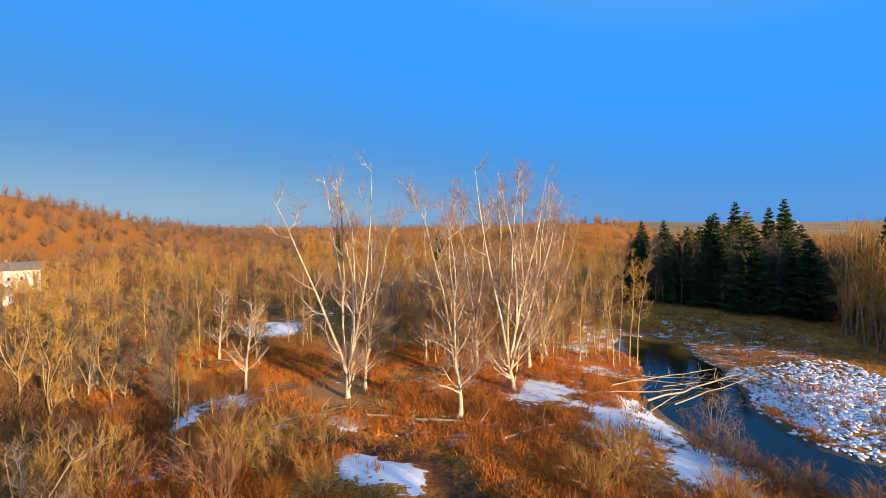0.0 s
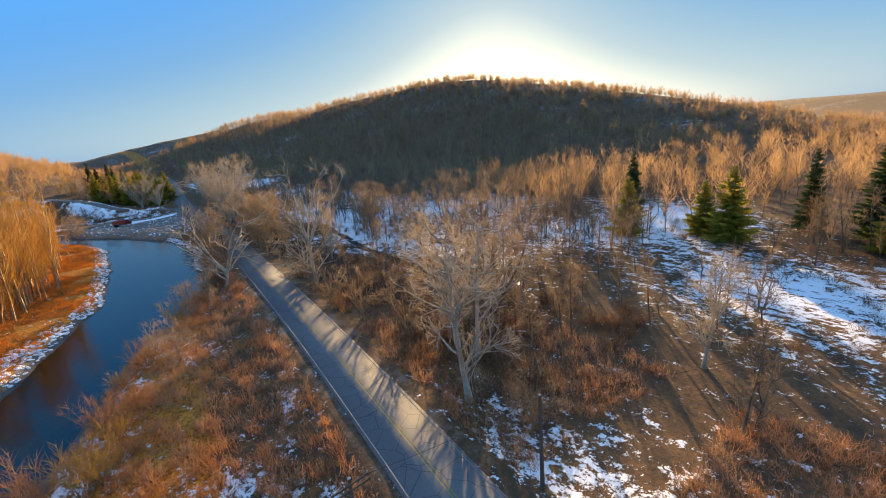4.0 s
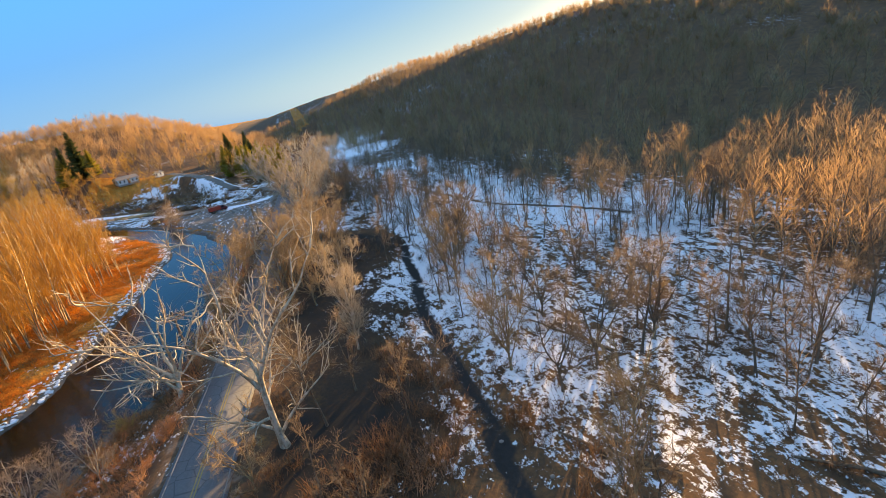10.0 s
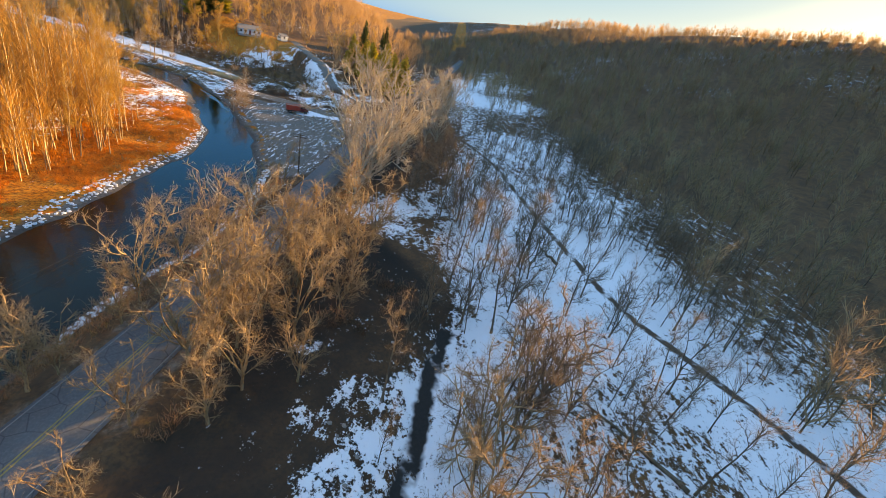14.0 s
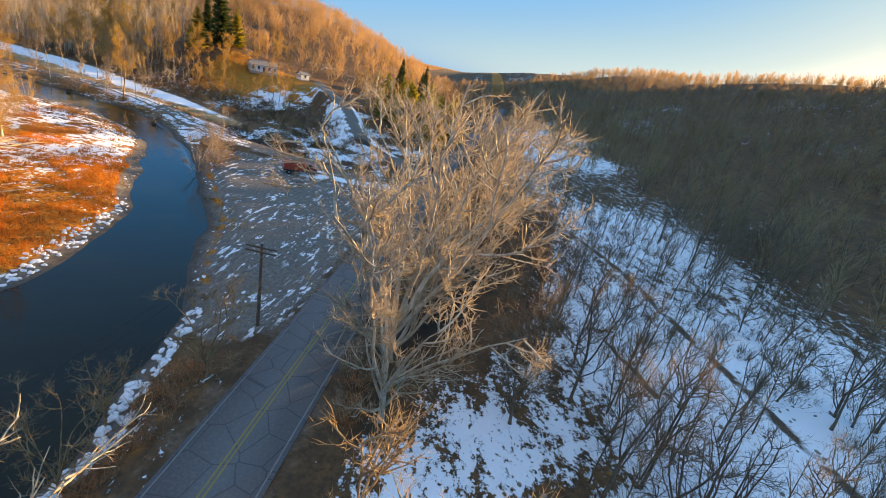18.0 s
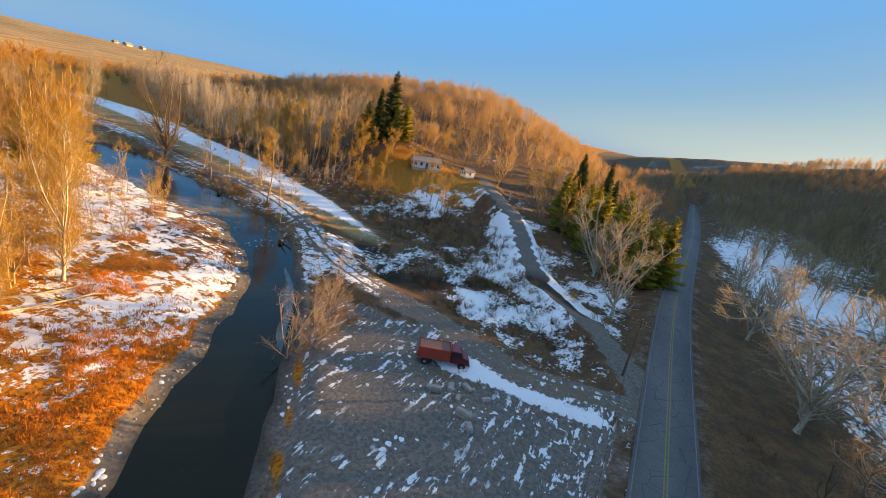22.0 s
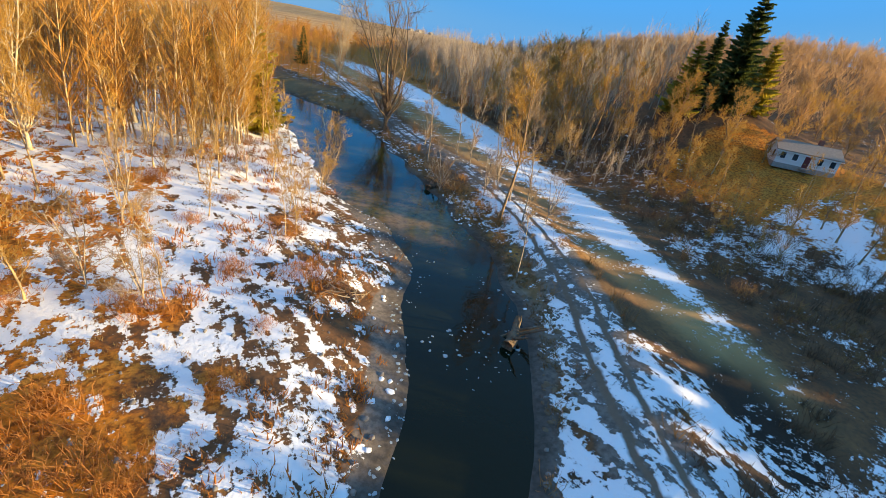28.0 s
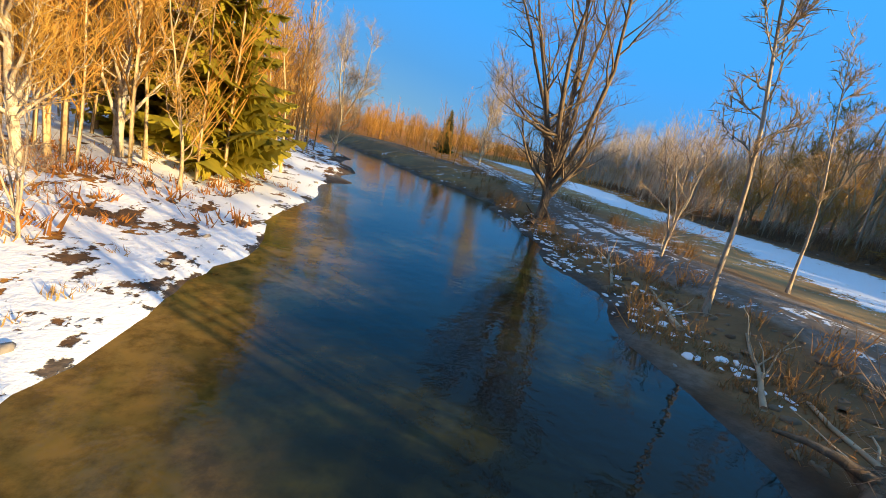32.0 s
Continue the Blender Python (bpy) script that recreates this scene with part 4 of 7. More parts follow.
A_BROAD = [tree_arrays(16, 22, 8.5, 12, 6, 4, 5, 0.42, 6, 0.2, up=0.10, tw_r=0.022, fork=0.16, thick=2.4, lean_out=1.9, lead_up=0.0), tree_arrays(17, 20, 8.0, 12, 6, 4, 5, 0.4, 5, 0.2, up=0.12, tw_r=0.022, fork=0.2, thick=2.4, lean_out=1.8, lead_up=0.0)]
A_MID = [tree_arrays(21, 15, 4.8, 13, 4, 4, 7, 0.17, 1, 0.18, (5, 3, 3), tw_r=0.028, up=0.12), tree_arrays(22, 16, 5.2, 9, 4, 4, 7, 0.18, 3, 0.16, (5, 3, 3), tw_r=0.028, up=0.12, fork=0.3),
         tree_arrays(23, 13, 5.2, 8, 4, 4, 7, 0.15, 4, 0.12, (5, 3, 3), tw_r=0.028, up=0.12, fork=0.22)]
A_POLE = [tree_arrays(31, 19, 2.5, 26, 2, 3, 6, 0.13, 1, 0.3, (5, 3, 3), 0.14, 0.022, tw_len=0.6), tree_arrays(32, 17, 2.7, 22, 2, 3, 6, 0.12, 2, 0.25, (5, 3, 3), 0.14, 0.022, tw_len=0.6)]
A_ROUND = [tree_arrays(35, 12.5, 5.4, 8, 6, 3, 6, 0.19, 5, 0.12, (6, 4, 3), up=0.11, tw_r=0.015, fork=0.2, thick=1.9, tw_len=0.85, lean_out=1.5, lead_up=0.03),
           tree_arrays(36, 11.5, 5.6, 9, 6, 3, 6, 0.18, 4, 0.12, (6, 4, 3), up=0.10, tw_r=0.015, fork=0.26, thick=1.9, tw_len=0.85, lean_out=1.4, lead_up=0.03),
           tree_arrays(37, 13.0, 5.2, 14, 6, 3, 6, 0.2, 2, 0.16, (6, 4, 3), up=0.11, tw_r=0.015, fork=0.34, thick=1.9, tw_len=0.85, lean_out=1.1, lead_up=0.05)]
# sycamores of long bare white limbs
A_SPREAD = [tree_arrays(14, 14, 8.2, 9, 5, 2, 3, 0.3, 4, 0.1, (8, 5, 4), up=0.06, tw_r=0.016, fork=0.18, thick=2.3, tw_len=0.9, lean_out=2.4, lead_up=0.0), tree_arrays(19, 15, 7.6, 20, 6, 2, 3, 0.3, 1, 0.14, (8, 5, 4), up=0.03, tw_r=0.016, thick=2.3, tw_len=0.9), tree_arrays(20, 23, 7.6, 11, 6, 2, 4, 0.36, 4, 0.1, (8, 5, 4), up=0.05, tw_r=0.015, fork=0.36, thick=2.0, tw_len=1.0, lean_out=1.5, lead_up=0.0)]
# trees of the shaded flat: long dark trunks under thin crowns
A_WOOD = [tree_arrays(38, 14.5, 3.9, 13, 4, 3, 5, 0.17, 1, 0.38, (6, 4, 3), up=0.10, tw_r=0.015, thick=1.35, tw_len=0.9), tree_arrays(39, 13.0, 4.4, 9, 5, 3, 5, 0.16, 2, 0.3, (6, 4, 3), up=0.10, tw_r=0.015, fork=0.42, thick=1.4, tw_len=0.9),
          tree_arrays(40, 10.5, 4.6, 9, 5, 3, 5, 0.15, 3, 0.2, (6, 4, 3), up=0.08, tw_r=0.015, fork=0.3, thick=1.4, tw_len=0.9, lean_out=1.5)]
A_WIDE = [tree_arrays(18, 20, 8.0, 18, 6, 4, 6, 0.3, 7, 0.12, up=0.12, tw_r=0.017, fork=0.1, thick=1.3, tw_len=1.3, lean_out=1.7, lead_up=0.02)]
A_SAP = [crown_tree(s, 15, 2.5, 0.2, 40, 170, 0.042, 0.12, 0.075) for s in (41, 42, 43, 44, 45)]
A_TALL = [crown_tree(s, 18, 2.7, 0.42, 30, 130, 0.04, 0.15, 0.07) for s in (46, 47, 48, 49)]
A_OPEN = [tree_arrays(51, 9, 3.6, 8, 5, 3, 4, 0.13, 4, 0.1, (6, 4, 3), tw_r=0.014, fork=0.2), tree_arrays(52, 8, 3.8, 8, 5, 3, 4, 0.12, 3, 0.1, (6, 4, 3), tw_r=0.014, fork=0.2)]
A_FAR = [crown_tree(s, 13, 4.0, 0.2, 34, 120, 0.085, 0.14, 0.15) for s in (61, 62, 63, 64, 65)]
A_RIM = [crown_tree(s, 11, 4.4, 0.1, 30, 90, 0.17, 0.16, 0.2) for s in (66, 67, 68)]


def shrub_arrays(seed, h, spread, stems, twigs, r=0.014):
    rng = np.random.default_rng(seed)
    parts, b, t = [], [], []
    for k in range(stems):
        a = rng.uniform(0, 6.283)
        e = rng.uniform(0.2, 0.9)
        p, q = stem(rng, (math.cos(a) * 0.25, math.sin(a) * 0.25, -0.1), (math.cos(a) * e * spread, math.sin(a) * e * spread, 1), h * rng.uniform(0.6, 1.1), r * 1.4, 0.005, 4, 0.05, 0.16)
        parts.append(tube(p, q, 3))
        for j in range(twigs):
            x = rng.uniform(0.25, 1) * (len(p) - 1)
            i = min(int(x), len(p) - 2)
            at = p[i] + (p[i + 1] - p[i]) * (x - i)
            w = side_way(rng, unit(p[i + 1] - p[i]), rng.uniform(0.3, 0.9))
            b.append(at), t.append(at + w * h * rng.uniform(0.12, 0.32))
    return join(parts), blades(b, t, r * 1.1, seed)


A_SHRUB = [shrub_arrays(71, 2.6, 0.9, 26, 22), shrub_arrays(72, 2.0, 1.2, 24, 22), shrub_arrays(73, 3.4, 0.7, 24, 24)]


def conifer_arrays(seed, h, width, whorls, per):
    """Trunk, and boughs hung with drooping sprays."""
    g = np.random.default_rng(seed)
    p, q = stem(g, (0, 0, -0.3), (0, 0, 1), h, h * 0.016, 0.03, 8, 0.1, 0.02)
    down = np.array([0, 0, -1.0])
    vs, n = [], 0
    for k in range(whorls):
        t = 0.07 + 0.91 * k / (whorls - 1)
        reach = (width * (1 - t) ** 0.75 + 0.3) * g.uniform(0.82, 1.12)
        for j in range(per):
            a = j * 6.283 / per + g.uniform(-0.4, 0.4) + k * 0.7
            ln = reach * g.uniform(0.65, 1.1)
            out, side = np.array([math.cos(a), math.sin(a), 0]), np.array([-math.sin(a), math.cos(a), 0])
            m = 8
            f = np.linspace(0.12, 1.0, m)
            rise = g.uniform(-0.25, 0.12)
            c = np.array([0, 0, t * h + g.uniform(-0.6, 0.6) * h / whorls]) + out * (ln * f)[:, None] - down * (ln * (rise * f + 0.12 * f * f))[:, None]
            for s in (-1, 1, 0):
                w = (ln * 0.40 * (1.15 - f) + 0.22) * g.uniform(0.7, 1.2, m)
                drop = g.uniform(0.15, 0.7, m) if s else g.uniform(0.7, 1.0, m)
                tip = c + side * (s * w)[:, None] + out * (w * g.uniform(0.2, 0.9, m))[:, None] + down * (w * drop)[:, None]
                b = ln * 0.12 + 0.08
                vs.append(np.stack([c - out * b + side * (0.12 * w)[:, None], c + out * b - side * (0.12 * w)[:, None], tip], 1).reshape(-1, 3))
    v = np.concatenate(vs)
    return tube(p, q, 6), (v, np.arange(len(v)).reshape(-1, 3))


A_PINE = [conifer_arrays(83, 15, 5.0, 18, 9), conifer_arrays(84, 17, 5.6, 18, 9)]
A_CON = [conifer_arrays(81, 20, 3.8, 30, 8), conifer_arrays(82, 22, 4.8, 30, 8)]

SPR = [tree_thing("sycamore_tree", a, M_SYC, M_TWIG_PALE, "wide sycamore of long bare white limbs") for a in A_SPREAD]
SYC = [tree_thing("sycamore_tree", a, M_SYC, M_TWIG_PALE, "tall bare sycamore with white flaking bark") for a in A_SYC]
SYG = [tree_thing("sycamore_tree", a, M_SYC, M_TWIG_GOLD, "tall pale-trunked sycamore with golden twigs") for a in A_SYC]
GRV = [tree_thing("sycamore_tree", a, M_SYC_WHITE, M_TWIG_PINK, "tall bare sycamore with white flaking bark") for a in A_GROVE]
OAK = [tree_thing("golden_tree", a, M_BARK_WARM, M_TWIG_GOLD, "bare golden-brown tree with fine twigs") for a in A_MID]
ELM = [tree_thing("grey_tree", a, M_BARK, M_TWIG_BROWN, "bare grey-brown tree standing in snow") for a in A_MID]
RUS = [tree_thing("tan_tree", a, M_BARK_WARM, M_TWIG_TAN, "bare tree with a wide tan crown beside the road") for a in A_MID]
FAN = [tree_thing("fan_tree", a, M_BARK, M_TWIG_BROWN, "big bare tree of many upright stems") for a in A_FAN]
RND = [tree_thing("tan_tree", a, M_BARK_WARM, M_TWIG_TAN, "wide bare tree with a fluffy tan crown") for a in A_ROUND]
WOD = [tree_thing("grey_tree", a, M_BARK, M_TWIG_BROWN, "bare tree with a long dark trunk standing in snow") for a in A_WOOD]
RNG = [tree_thing("grey_tree", a, M_BARK, M_TWIG_BROWN, "wide bare grey-brown tree on the snowy flat") for a in A_ROUND]
RNO = [tree_thing("bushy_tree", a, M_BARK_GOLD, M_TWIG_GOLD, "wide bare golden tree on the north bank") for a in A_ROUND]
BRD = [tree_thing("cottonwood", a, M_SYC, M_TWIG_PALE, "broad bare cottonwood with pale spreading limbs") for a in A_BROAD]
POL = [tree_thing("slender_tree", a, M_BARK_GOLD, M_TWIG_GOLD, "slender pale-barked tree with a narrow bare crown") for a in A_POLE]
PLD = [tree_thing("slender_tree", a, M_BARK_PALE, M_TWIG_TAN, "slender grey-barked tree with a narrow bare crown") for a in A_POLE]
OPN = [tree_thing("small_tree", a, M_BARK_PALE, M_TWIG_GREY, "small bare many-stemmed tree with tangled branches") for a in A_OPEN]
SHR = [tree_thing("shrub", a, M_BARK_WARM, M_TWIG_RED, "leafless russet shrub of thin stems", "shrub") for a in A_SHRUB]
SHG = [tree_thing("shrub", a, M_BARK_WARM, M_TWIG_GOLD, "leafless golden shrub of thin stems", "shrub") for a in A_SHRUB]
CON = [tree_thing("conifer", a, M_BARK, M_NEEDLE, "dark green conifer with drooping boughs", "conifer") for a in A_CON]
CONP = [tree_thing("conifer", a, M_BARK, M_NEEDLE, "dark green pine with broad full boughs", "conifer") for a in A_PINE]
CONY = [tree_thing("conifer", a, M_BARK, M_NEEDLE_SUNLIT, "pine with broad full boughs, coloured a sunlit yellow-green", "conifer") for a in A_PINE]

rng = np.random.default_rng(5)

# tall sycamores of the northern grove
for x, y, k, s in ((-12.5, 56.2, 0, 1.13), (-10.6, 58.5, 1, 0.9), (-26.7, 58.6, 2, 0.95), (1.8, 49.7, 1, 1.0), (9.2, 57.5, 0, 1.14), (5, 66, 1, 1.05), (13, 67, 1, 1.12), (17, 73, 0, 1.0), (-9, 78, 1, 0.8), (2, 82, 1, 0.95), (-38, 74, 2, 0.9), (24, 90, 1, 0.9), (10.5, 76, 1, 1.0), (-3, 71, 1, 0.85)):
    plant(GRV[k], x, y, s, rng.uniform(0, 360), group="sycamores of the northern grove")
gv = np.random.default_rng(301)
for k in range(40):
    x, y = gv.uniform(-16, 24), gv.uniform(66, 112)
    if np.hypot(x + 20, y - 72) > 9:
        plant((OAK, RNO, POL)[k % 3][k % 2], x, y, gv.uniform(0.65, 1.0), gv.uniform(0, 360), "thin golden tree behind the white sycamores", "golden trees behind the grove")
# trees between the road and the grove
for x, y, s in ((-58, 68, 0.7), (-52, 64, 0.6), (-55, 74, 0.75), (-47, 70, 0.65), (-43, 66, 0.55), (-62, 78, 0.8), (-50, 80, 0.75), (-44, 78, 0.7), (-38, 82, 0.7), (-66, 86, 0.8), (-57, 90, 0.8), (-46, 90, 0.8), (-50, 56, 0.5), (-45, 50, 0.45), (-41, 56, 0.5), (-36, 88, 0.7)):
    plant((POL, OAK, RND)[int(abs(x)) % 3][int(y) % 2], x, y, s * 1.05, gv.uniform(0, 360), "thin tan tree between road and floodplain", "trees at the bend in the road")
for k in range(22):
    x, y = 15 + 17 * rng.uniform(0, 1), 70 + 12 * rng.uniform(0, 1)
    plant(POL[k % 2], x, y, rng.uniform(0.8, 1.1), rng.uniform(0, 360), group="slender trees by the backwater")
# sycamores along the road and the far bank
for x, y, k, s, tag in ((41, -12.5, 2, 0.95, "broad sycamore with pale spreading limbs beside the road"), (28, -33, 2, 0.6, "small pale sycamore on the snowy slope"),
                        (8, -29, 2, 0.75, "pale sycamore among brown brush"), (102, -25, 1, 0.6, "thin pale sycamore in a snowy thicket"),
                        (252, 151, 1, 0.8, "leaning white sycamore on the river bank"), (247, 149, 1, 0.7, "leaning white sycamore on the river bank"), (283, 178, 0, 0.9, "bare tree at the river bend")):
    plant(SYC[k], x, y, s, rng.uniform(0, 360), tag)
for x, y, k, s, turn in ((104.5, -3.6, 0, 1.2, 20), (89, -16, 2, 1.0, 70), (153.6, -9.8, 0, 0.68, 140), (100, -18, 0, 0.65, 250)):
    plant(SPR[k], x, y, s, turn, "white-limbed sycamore spreading beside the road", "white sycamores beside the road")
MAP = tree_thing("maple_tree", A_WIDE[0], M_BARK, M_TWIG_GREY, "broad bare maple of many upswept fine twigs")
plant(SPR[1], 47, -19, 1.1, rng.uniform(0, 360), "great white-limbed sycamore standing beside the road", "white sycamores beside the road")
for x, y, s in ((51.5, -26, 0.85),):
    plant(MAP, x, y, s, rng.uniform(0, 360), group="maples beside the road")
plant(FAN[0], 271, 119, 1.05, 40, "big bare tree of many upright stems on the eroded bank")
for x, y, k, s in ((128, -19, 1, 0.8), (137, -22, 2, 0.85)):
    plant(RUS[k], x, y, s, rng.uniform(0, 360), group="wide tan trees beside the road")
# cottonwoods beside the road
for x, y, k, s in ((178, -20.5, 0, 1.05), (171, -21.5, 1, 0.72), (185, -21.5, 1, 1.12), (192, -23, 0, 1.0), (199, -26, 1, 0.85), (226, -34, 0, 0.82), (221, -31, 1, 0.65), (247, -31, 1, 0.95), (253, -33, 0, 0.8), (278, -31, 1, 0.75), (290, -2, 0, 0.9), (268, -8, 1, 0.8)):
    plant(BRD[k], x, y, s, rng.uniform(0, 360), group="cottonwoods by the road")
# north bank near the point bar
for x, y, k, s in ((214, 53, 1, 0.85), (205, 58, 0, 0.8), (203, 43, 1, 0.72), (199, 42, 1, 0.75), (197, 50, 0, 0.8), (216, 57, 1, 0.8), (218, 98, 1, 0.85), (234, 126, 0, 0.9), (243, 122, 1, 0.9), (241, 109, 0, 0.85), (240, 103, 1, 0.8), (228, 112, 2, 0.8), (208, 80, 2, 0.8), (236, 140, 0, 0.85)):
    plant(SYG[k], x, y, s, rng.uniform(0, 360), "pale-trunked sycamore on the snowy north bank", "sycamores of the north bank")
for x, y, s in ((226, 76, 0.8), (242, 80, 0.55), (224, 66, 0.7), (227, 63, 0.6), (230, 90, 0.75), (236, 97, 0.7), (238, 88, 0.6), (212, 68, 0.8), (244, 96, 0.5)):
    plant(OPN[int(s * 100) % 2], x, y, s, rng.uniform(0, 360), "small bare tree on the snowy point bar", "small trees on the point bar")
for x, y, s in ((233, 87, 0.62), (235, 88, 0.7), (238, 94, 0.75), (241, 88, 0.66), (244, 91, 0.6), (247, 86, 0.62), (236, 95, 0.7), (240, 105, 0.8), (238, 104, 0.75), (242, 110, 0.85), (229, 92, 0.7), (226, 88, 0.66), (245, 106, 0.8), (248, 121, 0.85), (220, 84, 0.7), (216, 76, 0.72)):
    plant(POL[int(x) % 2], x, y, s, rng.uniform(0, 360), "slender pale tree on the snowy point bar", "slender trees on the point bar")
for x, y, s in ((268, 75, 0.95), (264, 68, 0.8), (268, 96, 0.95), (282, 94, 0.85), (256.5, 60, 0.55), (273, 91, 0.8), (276, 99, 0.7)):
    plant(PLD[int(x) % 2], x, y, s, rng.uniform(0, 360), "slender pale tree between lane and river", "slender trees by the lane")
# slender golden trees standing in the grass of the north bank
gb = np.random.default_rng(86)
for x, y in ((172, 24), (176, 27), (180, 26), (183, 29.5), (186, 34), (189, 31), (192, 36), (195, 33), (197, 41), (200, 46), (203, 44), (206, 51), (210, 54), (199, 52), (188, 39), (179, 31), (169, 28), (193, 42)):
    plant((POL if gb.uniform() < 0.65 else OAK)[int(gb.integers(2))], x + gb.uniform(-1, 1), y + gb.uniform(-1, 1), gb.uniform(0.6, 0.85), gb.uniform(0, 360), "slender pale tree in the orange grass of the bank", "slender trees of the north bank")
# south bank by the lane
for x, y, s in ((231, 26, 1.15), (226, 24, 0.85), (221, 23.5, 0.95), (228.5, 24, 0.7), (223.5, 21.5, 0.7), (263, 84, 0.8), (272, 104, 0.8), (274, 128, 1.0), (266, 78, 0.75), (257, 24, 0.6), (268, 68, 0.7), (270, 80, 0.9)):
    plant(OPN[int(x) % 2], x, y, s, rng.uniform(0, 360), "small bare tree on the bank beside the lane", "trees beside the lane")
for x, y, s in ((302, 118, 1.0), (297, 104, 0.5), (292, 92, 0.4), (299, 60, 0.55), (304, 66, 0.6), (297, 67, 0.5), (308, 74, 0.6), (292, 58, 0.45), (301, 74, 0.55)):
    plant(OAK[int(y) % 3], x, y, s, rng.uniform(0, 360), group="golden trees below the house")
for x, y, s in ((303, 46, 0.8), (307, 50, 0.9), (310, 53, 0.75), (300, 43, 0.7), (313, 48, 0.7), (305, 55, 0.9), (296, 40, 0.7), (309, 44, 0.6)):
    plant(OAK[int(x) % 3], x, y, s * 0.85, rng.uniform(0, 360), "thin golden tree in front of the house", "golden trees below the house")
plant(OAK[0], 263.2, 71.0, 1.12, 130, "tall golden tree on the bank beside the lane")
for x, y, s in ((322, 76, 0.75), (318, 80, 0.8), (326, 78, 0.7), (314, 84, 0.85), (320, 86, 0.9), (310, 80, 0.75), (306, 86, 0.9), (326, 70, 0.55), (315, 73, 0.65)):
    plant(OAK[int(x) % 3], x, y, s, rng.uniform(0, 360), "sunlit golden tree beside the house", "golden trees below the house")
gr = np.random.default_rng(78)
for x, y, s in ((126.4, -18, 0.95), (130.8, -23.7, 0.85), (123, -21.7, 0.8), (133, -19.5, 0.9), (140, -24, 0.95), (143.5, -27, 0.9), (136, -27, 0.7), (144.5, -19, 0.9), (119, -20.7, 0.7), (111, -16.5, 0.45),
                (124.5, -16.2, 1.0), (131, -16.8, 0.95), (138, -17.6, 0.95), (146, -17.8, 0.9), (117.5, -15.6, 0.6), (145, -8, 0.9), (132, -7.2, 0.85), (119, -6.8, 0.75), (139, -7.5, 0.8), (148, -23, 0.9), (156.5, -23.5, 0.95), (154, -27.5, 0.95), (128, -16.8, 0.7), (84, -13.8, 0.6), (75, -13.2, 0.5), (66, -14, 0.6), (125, -26, 0.6), (162, -5.5, 0.5), (167, -4, 0.45), (171, -8.5, 0.6), (121, -7.6, 0.55), (128, -8, 0.5)):
    plant(RND[int(10 * x) % 3], x, y, s, gr.uniform(0, 360), group="wide tan trees beside the road")
for x, y, s in ((52, -21, 0.6), (57, -15.5, 0.65), (63, -22, 0.7), (44, -25, 0.6), (34, -14, 0.5)):
    plant(RND[int(x) % 3], x, y, s, gr.uniform(0, 360), group="wide tan trees beside the road")
# the lit trees that stand out on the snow
for x, y, s in ((124, -46.5, 1.05), (118.3, -42.6, 0.95), (127.5, -49.5, 0.95), (88, -39.5, 0.95), (84, -47.3, 0.9), (120, -44.8, 0.85), (98.4, -46.1, 0.75), (97, -41.5, 0.7), (114.3, -43, 0.9), (133, -48, 0.75), (143.5, -48, 0.75), (108, -52, 0.8), (102, -57, 0.8), (85, -55.3, 0.95), (96, -48, 0.85), (70, -40, 0.7), (76, -45, 0.75), (126, -52, 0.7), (150, -48, 0.6)):
    plant((RNG if y < -46 else RND)[int(10 * x) % 3], x, y, s, gr.uniform(0, 360), "wide bare tree on the snowy flat", "bare trees below the hill")
for x, y, s in ((94, -23.5, 0.75), (85.5, -27.5, 0.7), (77, -22, 0.7), (90, -20, 0.8), (70, -20, 0.75), (81, -19, 0.6), (169, -37.5, 0.85), (168.2, -43.5, 0.8), (158.2, -51.2, 0.7), (207.8, -37, 0.8), (132.7, -65.7, 0.8), (145, -56.3, 0.75), (110.4, -62.3, 0.8), (117, -70, 0.9), (176, -40, 0.7), (184, -44, 0.8), (193, -38, 0.75), (151, -60, 0.8), (178, -50, 0.7)):
    plant(WOD[int(10 * x) % 3], x, y, s, gr.uniform(0, 360), group="bare trees below the hill")
for k in range(58):
    x = gr.uniform(184, 214)
    y = float(np.interp(x, [184, 214], [34, 56])) + 30 * gr.uniform() ** 1.3
    plant(RNO[k % 3], x, y, gr.uniform(0.6, 1.0), gr.uniform(0, 360), group="trees of the golden wood")
# shrubs named one by one near the start
for x, y, s in ((-15, 41, 1.7), (16, 39, 2.2), (12, 35, 1.5), (22, 34, 1.6), (-10, 35, 1.2)):
    plant(SHG[int(x) % 3], x, y, s, rng.uniform(0, 360), group="shrubs below the grove")

gs = np.random.default_rng(79)
for k in range(54):
    p = S_LINE[int(np.interp(gs.uniform(), [0, 1], [np.argmin(np.abs(S_LINE[:60, 0] - 28) + np.abs(S_LINE[:60, 1] - 46)), np.argmin(np.abs(S_LINE[:, 0] - 118) + np.abs(S_LINE[:, 1] + 1))]))]
    x, y = p[0] + gs.uniform(-3, 3), p[1] - gs.uniform(1.5, 8)
    if near(np.array([x]), np.array([y]), ROAD_LINE)[0][0] > 5.5 and river_far(np.array([x]), np.array([y]))[0] > 0.8:
        if k % 4 == 0:
            plant(OPN[k % 2], x, y, gs.uniform(0.45, 0.75), gs.uniform(0, 360), "small bare tree on the brushy river bank", "small trees on the south bank")
        else:
            plant((SHR if k % 2 else SHG)[k % 3], x, y, gs.uniform(0.8, 1.6), gs.uniform(0, 360), group="shrubs on the south bank")
